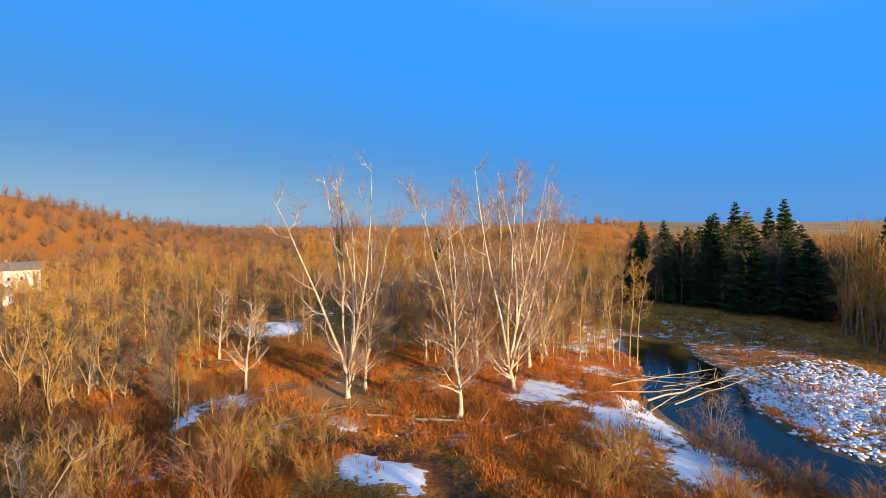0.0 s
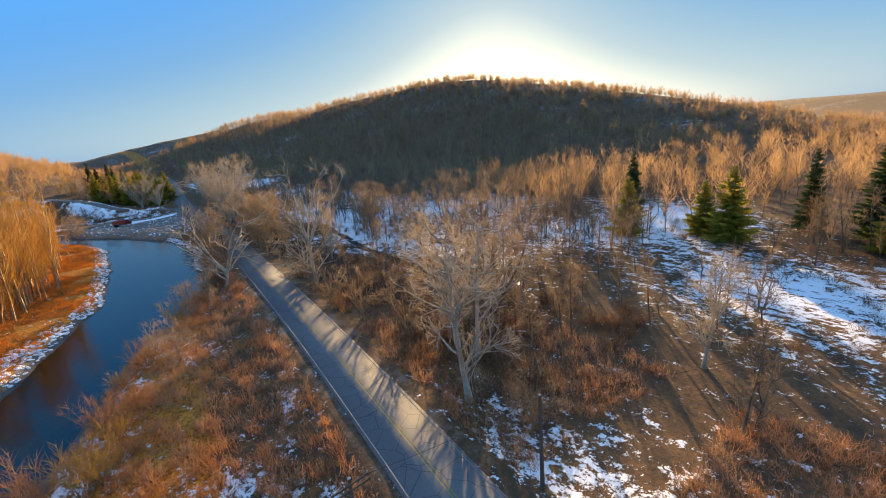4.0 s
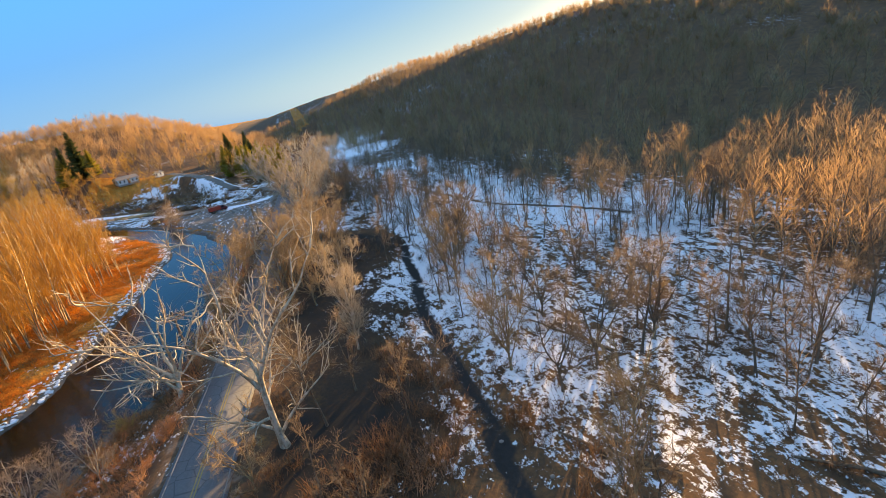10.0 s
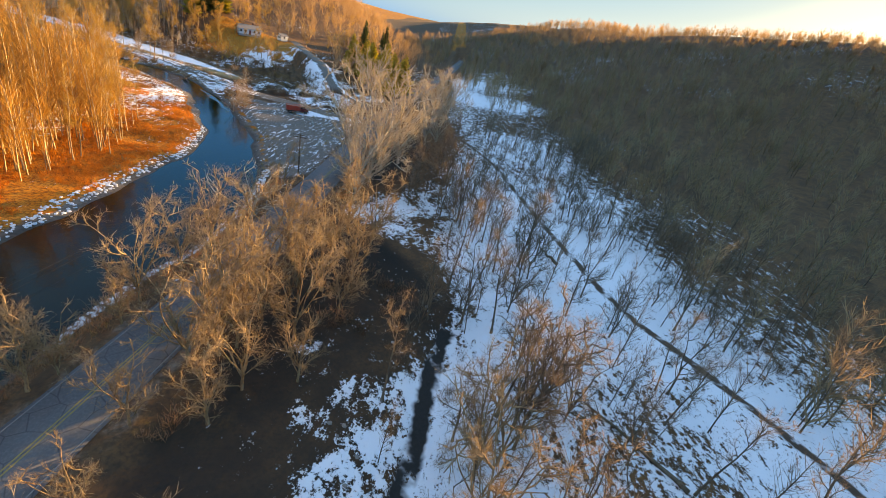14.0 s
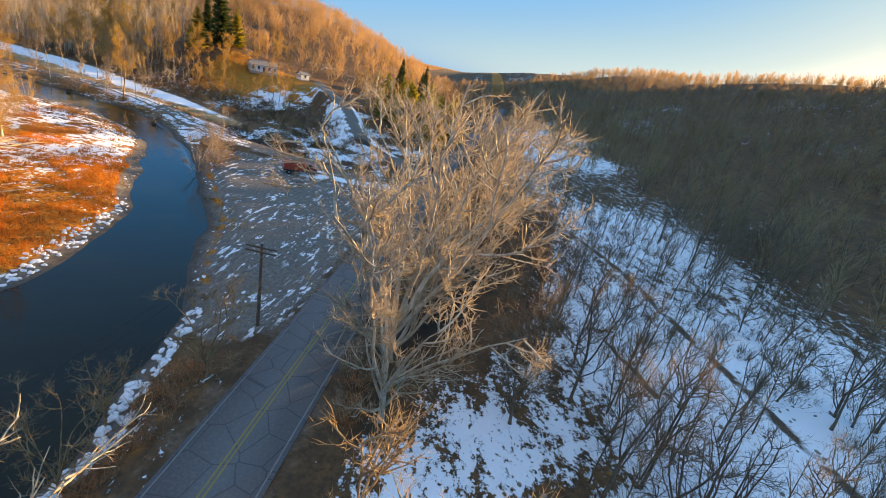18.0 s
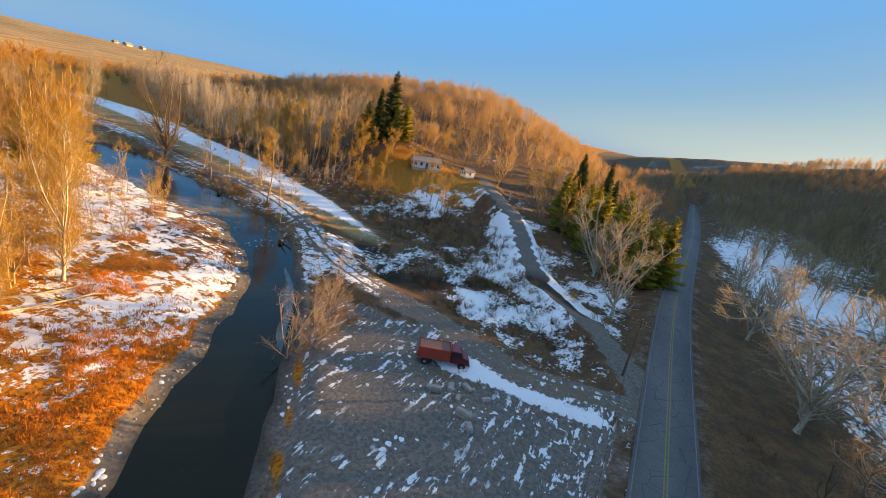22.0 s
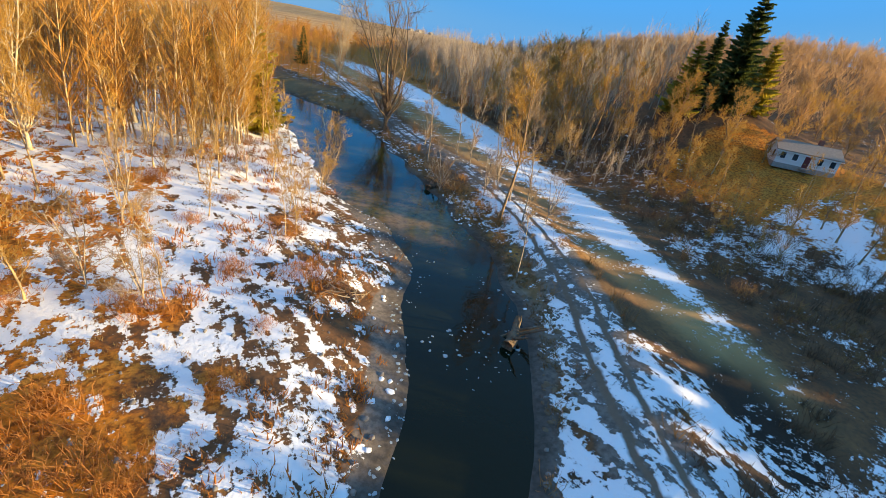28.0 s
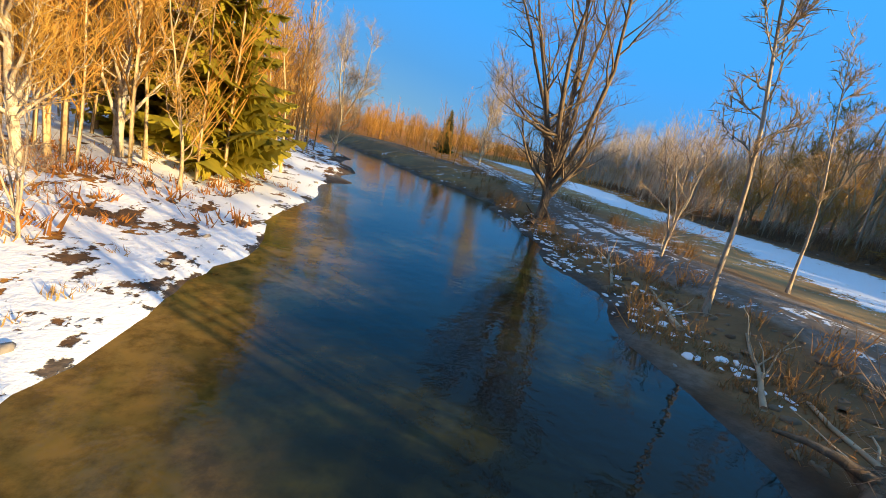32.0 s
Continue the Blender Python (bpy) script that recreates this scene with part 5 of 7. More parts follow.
for k in range(22):
    x, y = gs.uniform(-40, -12), gs.uniform(16, 46)
    if near(np.array([x]), np.array([y]), ROAD_LINE)[0][0] > 5:
        plant((SHR if k % 2 else SHG)[k % 3], x, y, gs.uniform(1.2, 2.2), gs.uniform(0, 360), group="shrubs by the bend in the road")
# conifers; gold picks the needles with sunlight put into their colour
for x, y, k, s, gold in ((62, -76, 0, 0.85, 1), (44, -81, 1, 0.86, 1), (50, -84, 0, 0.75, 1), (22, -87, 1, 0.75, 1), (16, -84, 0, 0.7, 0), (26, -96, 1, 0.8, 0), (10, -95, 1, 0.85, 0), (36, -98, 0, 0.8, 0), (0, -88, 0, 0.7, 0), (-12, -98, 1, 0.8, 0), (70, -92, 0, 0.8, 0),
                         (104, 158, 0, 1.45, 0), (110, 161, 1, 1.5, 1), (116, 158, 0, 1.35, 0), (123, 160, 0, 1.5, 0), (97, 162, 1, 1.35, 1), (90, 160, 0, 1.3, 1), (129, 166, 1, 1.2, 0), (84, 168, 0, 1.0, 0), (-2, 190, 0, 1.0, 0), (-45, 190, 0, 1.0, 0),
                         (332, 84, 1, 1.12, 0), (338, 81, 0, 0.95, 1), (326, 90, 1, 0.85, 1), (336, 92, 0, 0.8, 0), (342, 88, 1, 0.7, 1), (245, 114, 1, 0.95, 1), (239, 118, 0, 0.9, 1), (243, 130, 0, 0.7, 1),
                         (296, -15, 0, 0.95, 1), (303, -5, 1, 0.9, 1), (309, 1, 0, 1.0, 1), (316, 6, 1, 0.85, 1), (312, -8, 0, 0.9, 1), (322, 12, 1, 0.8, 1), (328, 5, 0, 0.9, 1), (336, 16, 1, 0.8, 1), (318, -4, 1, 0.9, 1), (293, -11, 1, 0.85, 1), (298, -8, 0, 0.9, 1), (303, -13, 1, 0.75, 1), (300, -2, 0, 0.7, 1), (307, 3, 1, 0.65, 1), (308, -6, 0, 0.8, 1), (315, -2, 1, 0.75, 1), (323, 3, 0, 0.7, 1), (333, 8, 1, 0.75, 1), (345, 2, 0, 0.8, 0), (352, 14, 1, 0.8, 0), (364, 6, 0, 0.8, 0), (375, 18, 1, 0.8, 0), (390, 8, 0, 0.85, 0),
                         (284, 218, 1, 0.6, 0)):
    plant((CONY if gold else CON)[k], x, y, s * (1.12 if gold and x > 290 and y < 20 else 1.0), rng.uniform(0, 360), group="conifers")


def free_spots(seed, n, box, keep):
    """Chance places in a box where keep(x, y) holds."""
    g = np.random.default_rng(seed)
    x, y = g.uniform(box[0], box[1], n), g.uniform(box[2], box[3], n)
    ok = keep(x, y)
    return x[ok], y[ok], g


def clear_of(x, y, gap=2.0):
    return (near(x, y, ROAD_LINE)[0] > gap + 4) & (near(x, y, LANE_LINE)[0] > gap + 1) & (near(x, y, DRIVE_LINE)[0] > gap + 1.5) & (river_far(x, y) > gap)


def road_side(x):
    return np.interp(x, ROAD_LINE[:, 0], ROAD_LINE[:, 1])


gq = np.random.default_rng(73)
for k in range(34):
    x, y = gq.uniform(338, 430), gq.uniform(8, 84)
    if clear_of(np.array([x]), np.array([y]), 3.0)[0]:
        plant((OAK if k % 3 else RNO)[k % 3], x, y, gq.uniform(0.5, 0.85), gq.uniform(0, 360), "bare golden-brown tree on the slope above the drive", "golden trees above the drive")
# bushy trees along the far side of the field
for x, y, s in ((298, 96, 0.8), (303, 104, 0.9), (308, 112, 1.0), (312, 121, 1.05), (316, 131, 1.0), (319, 142, 0.95), (293, 88, 0.7), (322, 153, 0.9), (310, 100, 0.9), (316, 114, 1.0), (325, 140, 1.0), (327, 168, 0.9), (330, 182, 0.9), (332, 200, 0.85)):
    plant(RNO[int(x) % 3], x, y, s, gq.uniform(0, 360), "wide bushy golden-brown tree at the edge of the field", "bushy trees at the field edge")
# trees along the edge of the field
ge = np.random.default_rng(77)
for k in range(46):
    y = ge.uniform(12, 135)
    x = np.interp(y, [12, 40, 69, 121, 209], [276, 283, 290, 307, 326]) + ge.uniform(0, 16)
    if clear_of(np.array([x]), np.array([y]), 2.0)[0] and not (308 < x < 330 and 44 < y < 72):
        plant((OAK if y > 45 else ELM)[k % 3], x, y, ge.uniform(0.7, 1.05) * (0.34 if y < 92 else 1.25), ge.uniform(0, 360), "bare tree at the dark edge of the field", "trees at the field edge")

# wooded flat between road and hill, tree by tree
x, y, g = free_spots(91, 560, (15, 245, -92, -18), lambda x, y: clear_of(x, y, 2.5) & (y < road_side(x) - 6) & (vnoise(x, y, 16, 41) > 0.30) & (near(x, y, TRAIL_LINE)[0] > 3) & (near(x, y, CREEK_LINE)[0] > 2) & (np.hypot(x - 44, y + 16) > 7) & ~((x > 134) & (x < 170) & (y > -33)))
for i in range(min(len(x), 200)):
    if y[i] < -30 or x[i] < 58 or x[i] > 200:
        plant(WOD[int(g.integers(3))], x[i], y[i], g.uniform(0.6, 1.0) * (0.75 if x[i] < 82 and y[i] > -62 else 1.0), g.uniform(0, 360), group="bare trees below the hill")
# golden wood north of the river: some trees one by one, the saplings as a stand
def gold_wood(x, y):
    return clear_of(x, y, 4) & (y > np.interp(x, [60, 73, 81, 98, 115, 135, 185, 195, 205, 215, 224, 238, 246, 249], [92, 76, 52, 38, 29, 24, 26, 46, 64, 80, 91, 99, 110, 150])) & (x > 66) & (x > 0.97 * (y - 6)) & (vnoise(x, y, 13, 43) > 0.14)


x, y, g = free_spots(92, 520, (66, 249, 22, 190), gold_wood)
for i in range(min(len(x), 150)):
    plant((OAK if g.uniform() < 0.55 else POL)[int(g.integers(2))], x[i], y[i], g.uniform(0.7, 1.05), g.uniform(0, 360), group="trees of the golden wood")
x, y, g = free_spots(95, 260, (-130, 60, 60, 180), lambda x, y: clear_of(x, y, 4) & ~((x > 12) & (x < 115) & (y < 108)) & ~((x > -34) & (y < 70)) & (vnoise(x, y, 20, 44) > 0.25))
for i in range(min(len(x), 70)):
    plant(OAK[int(g.integers(3))], x[i], y[i], g.uniform(0.7, 1.0), g.uniform(0, 360), group="trees of the northern meadow")
x, y, g = free_spots(96, 220, (-110, -26, 15, 80), lambda x, y: clear_of(x, y, 2))
for i in range(min(len(x), 64)):
    plant((OAK, ELM, OPN)[i % 3][int(g.integers(2))], x[i], y[i], g.uniform(0.6, 0.95), g.uniform(0, 360), group="roadside trees at the start")


def stand(name, patterns, x, y, g, lo, hi, mat, label, category="wood", trunk=None):
    """Many trees as one mesh of kind stuff; with a trunk material, the first 30 triangles of each pattern take it."""
    z = heights(x, y)
    parts, which = [], []
    for k in range(len(x)):
        v, f = patterns[int(g.integers(len(patterns)))]
        s, a = g.uniform(lo, hi), g.uniform(0, 6.283)
        c, sn = math.cos(a) * s, math.sin(a) * s
        lx, ly = g.normal(0, 0.04, 2)
        parts.append((np.c_[v[:, 0] * c - v[:, 1] * sn + x[k] + lx * v[:, 2], v[:, 0] * sn + v[:, 1] * c + y[k] + ly * v[:, 2], v[:, 2] * s * g.uniform(0.9, 1.1) + z[k]], f))
        which.append(np.arange(len(f)) < 30)
    if trunk:
        ob = mesh_object(name, *join(parts), [mat, trunk], face_mats=np.concatenate(which).astype(np.int32))
    else:
        ob = mesh_object(name, *join(parts), mat)
    return tagged(ob, label, category, kind="stuff")


NX_LINE, NY_LINE = [p[0] for p in NORTH_EDGE[5:27]], [p[1] for p in NORTH_EDGE[5:27]]
x, y, g = free_spots(93, 4600, (66, 249, 22, 190), lambda x, y: gold_wood(x, y) & ((x < 195) | (vnoise(x, y, 9, 71) > 0.5)))
stand("golden_saplings", A_SAP, x[:2300], y[:2300], g, 0.8, 1.6, M_FAR_GOLD, "dense stand of golden bare saplings north of the river", trunk=M_BARK_GOLD)
x, y, g = free_spots(94, 1300, (-130, 120, 62, 190), lambda x, y: clear_of(x, y, 3) & ~((x > 12) & (x < 115) & (y < 108)) & ~((x > -34) & (y < 72)))
stand("meadow_saplings", A_SAP, x[:620], y[:620], g, 0.55, 1.0, M_FAR_GOLD, "golden bare saplings round the northern meadow", trunk=M_BARK_GOLD)
def dark_belt(x, y):
    return (y > np.interp(x, [30, 52, 70, 85, 98, 110], [150, 123, 110, 96, 84, 78])) & (y < np.interp(x, [30, 110], [200, 170])) & (x > np.maximum(34, 0.42 * y)) & (x < 112) & clear_of(x, y, 3)


x, y, g = free_spots(151, 700, (34, 112, 76, 200), dark_belt)
for i in range(min(len(x), 110)):
    if i % 5 < 3:
        plant((CON if i % 5 == 0 else CONP)[i % 2], x[i], y[i], g.uniform(0.75, 1.15) * (1.0 if i % 5 == 0 else 1.1), g.uniform(0, 360), group="conifers of the northern wood")
    else:
        plant(ELM[i % 3], x[i], y[i], g.uniform(0.8, 1.15), g.uniform(0, 360), "bare grey-brown tree in the northern wood", "trees of the northern wood")
x, y, g = free_spots(152, 1500, (34, 112, 76, 200), dark_belt)
stand("dark_saplings", A_SAP, x[:620], y[:620], g, 0.8, 1.3, M_DARK, "dense dark bare saplings behind the meadow", trunk=M_BARK)
x, y, g = free_spots(153, 1500, (222, 330, 142, 330), lambda x, y: clear_of(x, y, 3) & ((x < np.interp(y, [142, 330], [250, 240])) | ((x > np.interp(y, [142, 235, 330], [272, 262, 250])) & (x < np.interp(y, [142, 235, 330], [277, 290, 290]))) | (y > 240)))
stand("bend_saplings", A_SAP, x[:420], y[:420], g, 0.5, 1.0, M_FAR_GOLD, "golden bare saplings at the river bend")
# far woods
x, y, g = free_spots(97, 9000, (-40, 760, -420, -78), lambda x, y: (near(x, y, ROAD_LINE)[0] > 14) & ~((x < 75) & (y > -125) & (vnoise(x, y, 30, 45) > 0.45)))
near_hill = y > -230
stand("hill_wood", A_FAR, x[near_hill][:1900], y[near_hill][:1900], g, 0.65, 1.0, M_FAR, "bare brown wood covering the southern hill", trunk=M_BARK)
stand("hill_top_wood", A_RIM, x[~near_hill][:2300], y[~near_hill][:2300], g, 0.5, 0.9, M_FAR, "bare brown wood on the hill's crest")
x, y, g = free_spots(98, 5200, (284, 620, 30, 330), lambda x, y: (x > np.interp(y, [-5, 20, 69, 121, 209, 330], [300, 300, 290, 306, 328, 380])) & ~((x < 346) & (y > 30) & (y < 76)) & ((y > 84) | (x > 440) | (vnoise(x, y, 6, 72) > 0.6)) & (near(x, y, DRIVE_LINE)[0] > 9))
edge_x = np.interp(y, [-5, 20, 69, 121, 209, 330], [300, 300, 290, 306, 328, 380])
front = x < edge_x + 34
low = front & (y < 92) & (x < 330)
stand("slope_foot_brush", A_SAP, x[low][:150], y[low][:150], g, 0.22, 0.36, M_FAR_GOLD, "low golden saplings below the house")
behind = ~front
front = front & ~low
M_SLOPE = twig("grey_tan_twigs", (0.62, 0.50, 0.38), (0.42, 0.32, 0.23), 0.05, per="island", thin=0.55)
stand("slope_edge_wood", A_TALL, x[front][:430], y[front][:430], g, 0.65, 1.2, M_SLOPE, "dense bare wood at the foot of the eastern slope", trunk=M_BARK_PALE)
stand("slope_wood", A_FAR, x[behind][:1500], y[behind][:1500], g, 0.75, 1.15, M_FAR, "bare wood on the eastern slope")
x, y, g = free_spots(99, 4200, (-700, 620, 165, 620), lambda x, y: (np.hypot(x - 100, y - 60) > 140) & (river_far(x, y) > 5) & ((x < 240) | (y > 330)) & (vnoise(x, y, 70, 46) > 0.22) & ~((x > 150) & (y > 470)))
x, y = x[:1900], y[:1900]
west = x < -0.32 * y
stand("north_wood", A_RIM, x[~west], y[~west], g, 0.75, 1.15, M_FAR_GOLD, "sunlit bare wood on the northern hills")
stand("west_hill_wood", A_RIM, x[west], y[west], g, 0.8, 1.2, M_FAR_MAUVE, "bare mauve-brown wood on the western hill")
x, y, g = free_spots(100, 1300, (250, 700, -75, 25), lambda x, y: (near(x, y, ROAD_LINE)[0] > 10) & (near(x, y, DRIVE_LINE)[0] > 12) & (x > 285))
stand("road_wood", A_FAR, x[:520], y[:520], g, 0.6, 1.0, M_FAR, "bare brown wood along the far road")
x, y, g = free_spots(154, 2200, (15, 250, -110, -34), lambda x, y: clear_of(x, y, 3) & (y < road_side(x) - 18) & (vnoise(x, y, 16, 41) > 0.42) & (near(x, y, TRAIL_LINE)[0] > 2.5) & (near(x, y, CREEK_LINE)[0] > 2))
stand("flat_saplings", A_SAP, x[:420], y[:420], g, 0.4, 0.85, twig("grey_brown_saplings", (0.30, 0.195, 0.12), (0.19, 0.125, 0.08), 0.1, per="island"), "thin grey-brown saplings on the snowy flat", trunk=M_BARK)


x, y, g = free_spots(158, 700, (214, 249, 96, 150), lambda x, y: gold_wood(x, y) & (river_far(x, y) > 4))
stand("bank_saplings", A_SAP, x[:80], y[:80], g, 0.5, 0.9, M_FAR_GOLD, "dense golden saplings behind the snowy point bar", trunk=M_BARK_GOLD)
x, y, g = free_spots(159, 60, (188, 216, 46, 84), lambda x, y: clear_of(x, y, 5) & (y > np.interp(x, [188, 216], [40, 66])))
for i in range(min(len(x), 18)):
    plant(OAK[i % 3], x[i], y[i], g.uniform(0.55, 0.85), g.uniform(0, 360), group="trees of the golden wood")
x, y, g = free_spots(161, 400, (45, 125, -145, -80), lambda x, y: vnoise(x, y, 18, 47) > 0.3)
stand("slope_foot_saplings", A_SAP, x[:170], y[:170], g, 0.7, 1.1, M_FAR, "tall bare trees at the foot of the southern hill", trunk=M_BARK)
# dark thicket along the edge of the field
def field_edge(x, y):
    e = np.interp(y, [8, 20, 40, 69, 121, 209], [262, 264, 272, 287, 305, 325])
    return clear_of(x, y, 1.0) & (x > e) & (x < e + np.where(y < 78, 26, 20)) & ~((x > 306) & (y > 40) & (y < 72))


x, y, g = free_spots(155, 1400, (270, 345, 78, 209), field_edge)
stand("field_edge_saplings", A_SAP, x[:300], y[:300], g, 0.25, 0.5, M_SLOPE, "grey-brown bare saplings along the edge of the field")
# ---- brush and dead grass ----


def brush_arrays(seed, h, stems, twigs, r):
    g = np.random.default_rng(seed)
    a, e = g.uniform(0, 6.283, stems), g.uniform(0.75, 1.5, stems)
    base = np.c_[g.normal(0, 0.35, (stems, 2)), np.full(stems, -0.1)]
    d = np.c_[np.cos(a) * np.cos(e), np.sin(a) * np.cos(e), np.sin(e)]
    tip = base + d * (h * g.uniform(0.6, 1.15, stems))[:, None]
    k, f = g.integers(0, stems, twigs), g.uniform(0.3, 0.95, twigs)
    b2 = base[k] + (tip[k] - base[k]) * f[:, None]
    w = unit3(g.normal(0, 1, (twigs, 3)) * 0.6 + d[k])
    return join([blades(base, tip, r, seed), blades(b2, b2 + w * (h * g.uniform(0.15, 0.4, twigs))[:, None], r * 0.7, seed)])


BRUSH = [brush_arrays(s, 1.7, 20, 60, 0.028) for s in (101, 102, 103, 104)]
TUFT = [brush_arrays(s, 0.7, 20, 6, 0.045) for s in (111, 112, 113)]
x, y, g = free_spots(120, 15000, (12, 240, -30, 40), lambda x, y: clear_of(x, y, 0.8) & (((y > road_side(x)) & (x < 172) & (y < 28) & (river_far(x, y) < 30)) | ((y < road_side(x)) & (y > -30) & (vnoise(x, y, 9, 51) > np.interp(x, [20, 60, 75, 240], [0.4, 0.5, 0.72, 0.72])))) & ~((y > 30) & (x > 40)) & (np.interp(x, [30, 60, 100, 240], [60, 24, 14, 5]) > y))
stand("roadside_brush", BRUSH, x[:3000], y[:3000], g, 0.35, 1.1, twig("russet_brush", (0.60, 0.24, 0.09), (0.30, 0.22, 0.16), 0.15, per="island"), "tangled leafless russet brush along road and river", "brush")
x, y, g = free_spots(121, 5200, (-30, 250, -100, -12), lambda x, y: clear_of(x, y, 1.5) & (y < road_side(x) - 5) & ((y < -25) | (x < 75)) & (vnoise(x, y, 14, 52) > 0.45) & (near(x, y, CREEK_LINE)[0] > 1.5))
stand("wood_brush", BRUSH, x[:1900], y[:1900], g, 0.5, 1.2, twig("grey_brush", (0.24, 0.145, 0.085), (0.15, 0.09, 0.06), 0.15, per="island"), "leafless brown brush in the snowy wood", "brush")
x, y, g = free_spots(181, 3000, (36, 96, -40, -12), lambda x, y: clear_of(x, y, 1.0) & (y < road_side(x) - 5) & (near(x, y, CREEK_LINE)[0] > 1.5) & (vnoise(x, y, 5, 79) > 0.42))
stand("thicket_brush", BRUSH, x[:520], y[:520], g, 0.5, 1.5, twig("dark_russet_brush", (0.27, 0.14, 0.075), (0.15, 0.09, 0.055), 0.15, per="island"), "dark russet thicket on the flat south of the road", "brush")
x, y, g = free_spots(122, 2600, (238, 320, -12, 150), lambda x, y: clear_of(x, y, 0.6) & (((near(x, y, LANE_LINE)[0] < 9) & (river_far(x, y) < 9) & (y > 40)) | ((x > np.interp(y, [-12, 20, 69, 121], [243, 262, 286, 304])) & (x < np.interp(y, [-12, 20, 69, 121], [262, 285, 306, 315])) & (y > -8))))
stand("lane_brush", BRUSH, x[:700], y[:700], g, 0.4, 1.1, twig("golden_brush", (0.40, 0.22, 0.085), (0.24, 0.125, 0.06), 0.15, per="island"), "golden-brown brush beside lane and field", "brush")
x, y, g = free_spots(123, 24000, (-100, 250, 22, 130), lambda x, y: clear_of(x, y, 1.0) & (vnoise(x, y, 8, 53) > 0.52))
stand("dead_grass", TUFT, x[:6500], y[:6500], g, 0.5, 1.5, M_TUFT, "tufts of orange dead grass on the floodplain", "grass")
x, y, g = free_spots(124, 8000, (-90, 240, -8, 120), lambda x, y: clear_of(x, y, 0.5) & (vnoise(x, y, 8, 54) > 0.6))
stand("straw_grass", TUFT, x[:2500], y[:2500], g, 0.5, 1.4, M_TUFT_PALE, "tufts of straw-coloured dead grass", "grass")
x, y, g = free_spots(156, 5000, (262, 345, 8, 209), field_edge)
stand("field_edge_brush", BRUSH, x[:900], y[:900], g, 0.4, 1.2, twig("dark_brush", (0.22, 0.13, 0.08), (0.12, 0.075, 0.05), 0.15, per="island"), "dark leafless thicket along the edge of the field", "brush")
x, y, g = free_spots(157, 8000, (-75, 34, 8, 62), lambda x, y: clear_of(x, y, 0.6) & (vnoise(x, y, 7, 55) > 0.42) & ~((x > -24) & (x < 9) & (y > 33) & (vnoise(x, y, 5, 56) > 0.3)) & (np.hypot(x + 4, (y - 38.5) * 1.2) > 6.5) & (np.hypot(x + 15, y - 60) > 5) & ~((np.hypot(x - 22, y - 46) < 11) & (vnoise(x, y, 5, 61) > 0.38)) & (np.hypot(x + 28, y - 54) > 4))
stand("start_brush", BRUSH, x[:2000], y[:2000], g, 0.35, 1.25, twig("orange_brush", (0.54, 0.20, 0.05), (0.24, 0.11, 0.045), 0.15, per="island"), "orange dead weeds and brush on the floodplain", "brush")
x, y, g = free_spots(160, 1600, (245, 290, -9, 40), lambda x, y: clear_of(x, y, 1.0) & (vnoise(x, y, 8, 57) > 0.45) & (x < np.interp(y, [-9, 10, 40], [256, 274, 300])))
stand("hollow_brush", BRUSH, x[:260], y[:260], g, 0.35, 1.0, twig("dark_hollow_brush", (0.17, 0.10, 0.06), (0.10, 0.06, 0.04), 0.15, per="island"), "dark brush in the wet hollow beside the driveway", "brush")
x, y, g = free_spots(162, 4000, (-80, 0, -5, 90), lambda x, y: (near(x, y, ROAD_LINE)[0] > 4.5) & (near(x, y, ROAD_LINE)[0] < 13))
stand("verge_brush", BRUSH, x[:420], y[:420], g, 0.8, 2.2, twig("brown_verge_brush", (0.30, 0.15, 0.06), (0.18, 0.10, 0.05), 0.15, per="island"), "tall brown brush along the road verge", "brush")
x, y, g = free_spots(163, 2200, (-1000, 420, 640, 1500), lambda x, y: x < 170 + 0.12 * y)
stand("horizon_wood", A_RIM, x[:800], y[:800], g, 0.9, 1.5, M_FAR, "bare woods along the northern skyline")
# dead grass with sunlight put into its brighter orange, thick where the camera comes near
M_GRASS_LIT = twig("sunlit_orange_grass", (0.74, 0.27, 0.045), (0.46, 0.16, 0.04), 0.25, per="island")
x, y, g = free_spots(164, 24000, (-48, 40, 26, 80), lambda x, y: clear_of(x, y, 0.8) & (near(x, y, GULLIES[0])[0] > 2.2) & (near(x, y, GULLIES[1])[0] > 2.2) & (vnoise(x, y, 6, 58) > 0.3) & (np.hypot(x + 4, (y - 38.5) * 1.2) > 6.5) & (np.hypot(x + 15, y - 60) > 5) & ~((np.hypot(x - 22, y - 46) < 11) & (vnoise(x, y, 5, 61) > 0.38)) & (np.hypot(x + 28, y - 54) > 4))
stand("floodplain_grass", TUFT, x[:10000], y[:10000], g, 0.5, 1.2, M_GRASS_LIT, "thick sunlit orange dead grass below the grove", "grass")
x, y, g = free_spots(180, 9000, (28, 118, 46, 132), lambda x, y: clear_of(x, y, 1.5) & (y > np.interp(x, NX_LINE[::-1] if NX_LINE[0] > NX_LINE[-1] else NX_LINE, NY_LINE[::-1] if NX_LINE[0] > NX_LINE[-1] else NY_LINE) + 9) & (vnoise(x, y, 6, 78) > 0.34))
stand("meadow_grass", TUFT, x[:3200], y[:3200], g, 0.4, 0.95, twig("russet_grass", (0.58, 0.20, 0.06), (0.34, 0.12, 0.045), 0.25, per="island"), "flattened russet grass on the northern meadow", "grass")
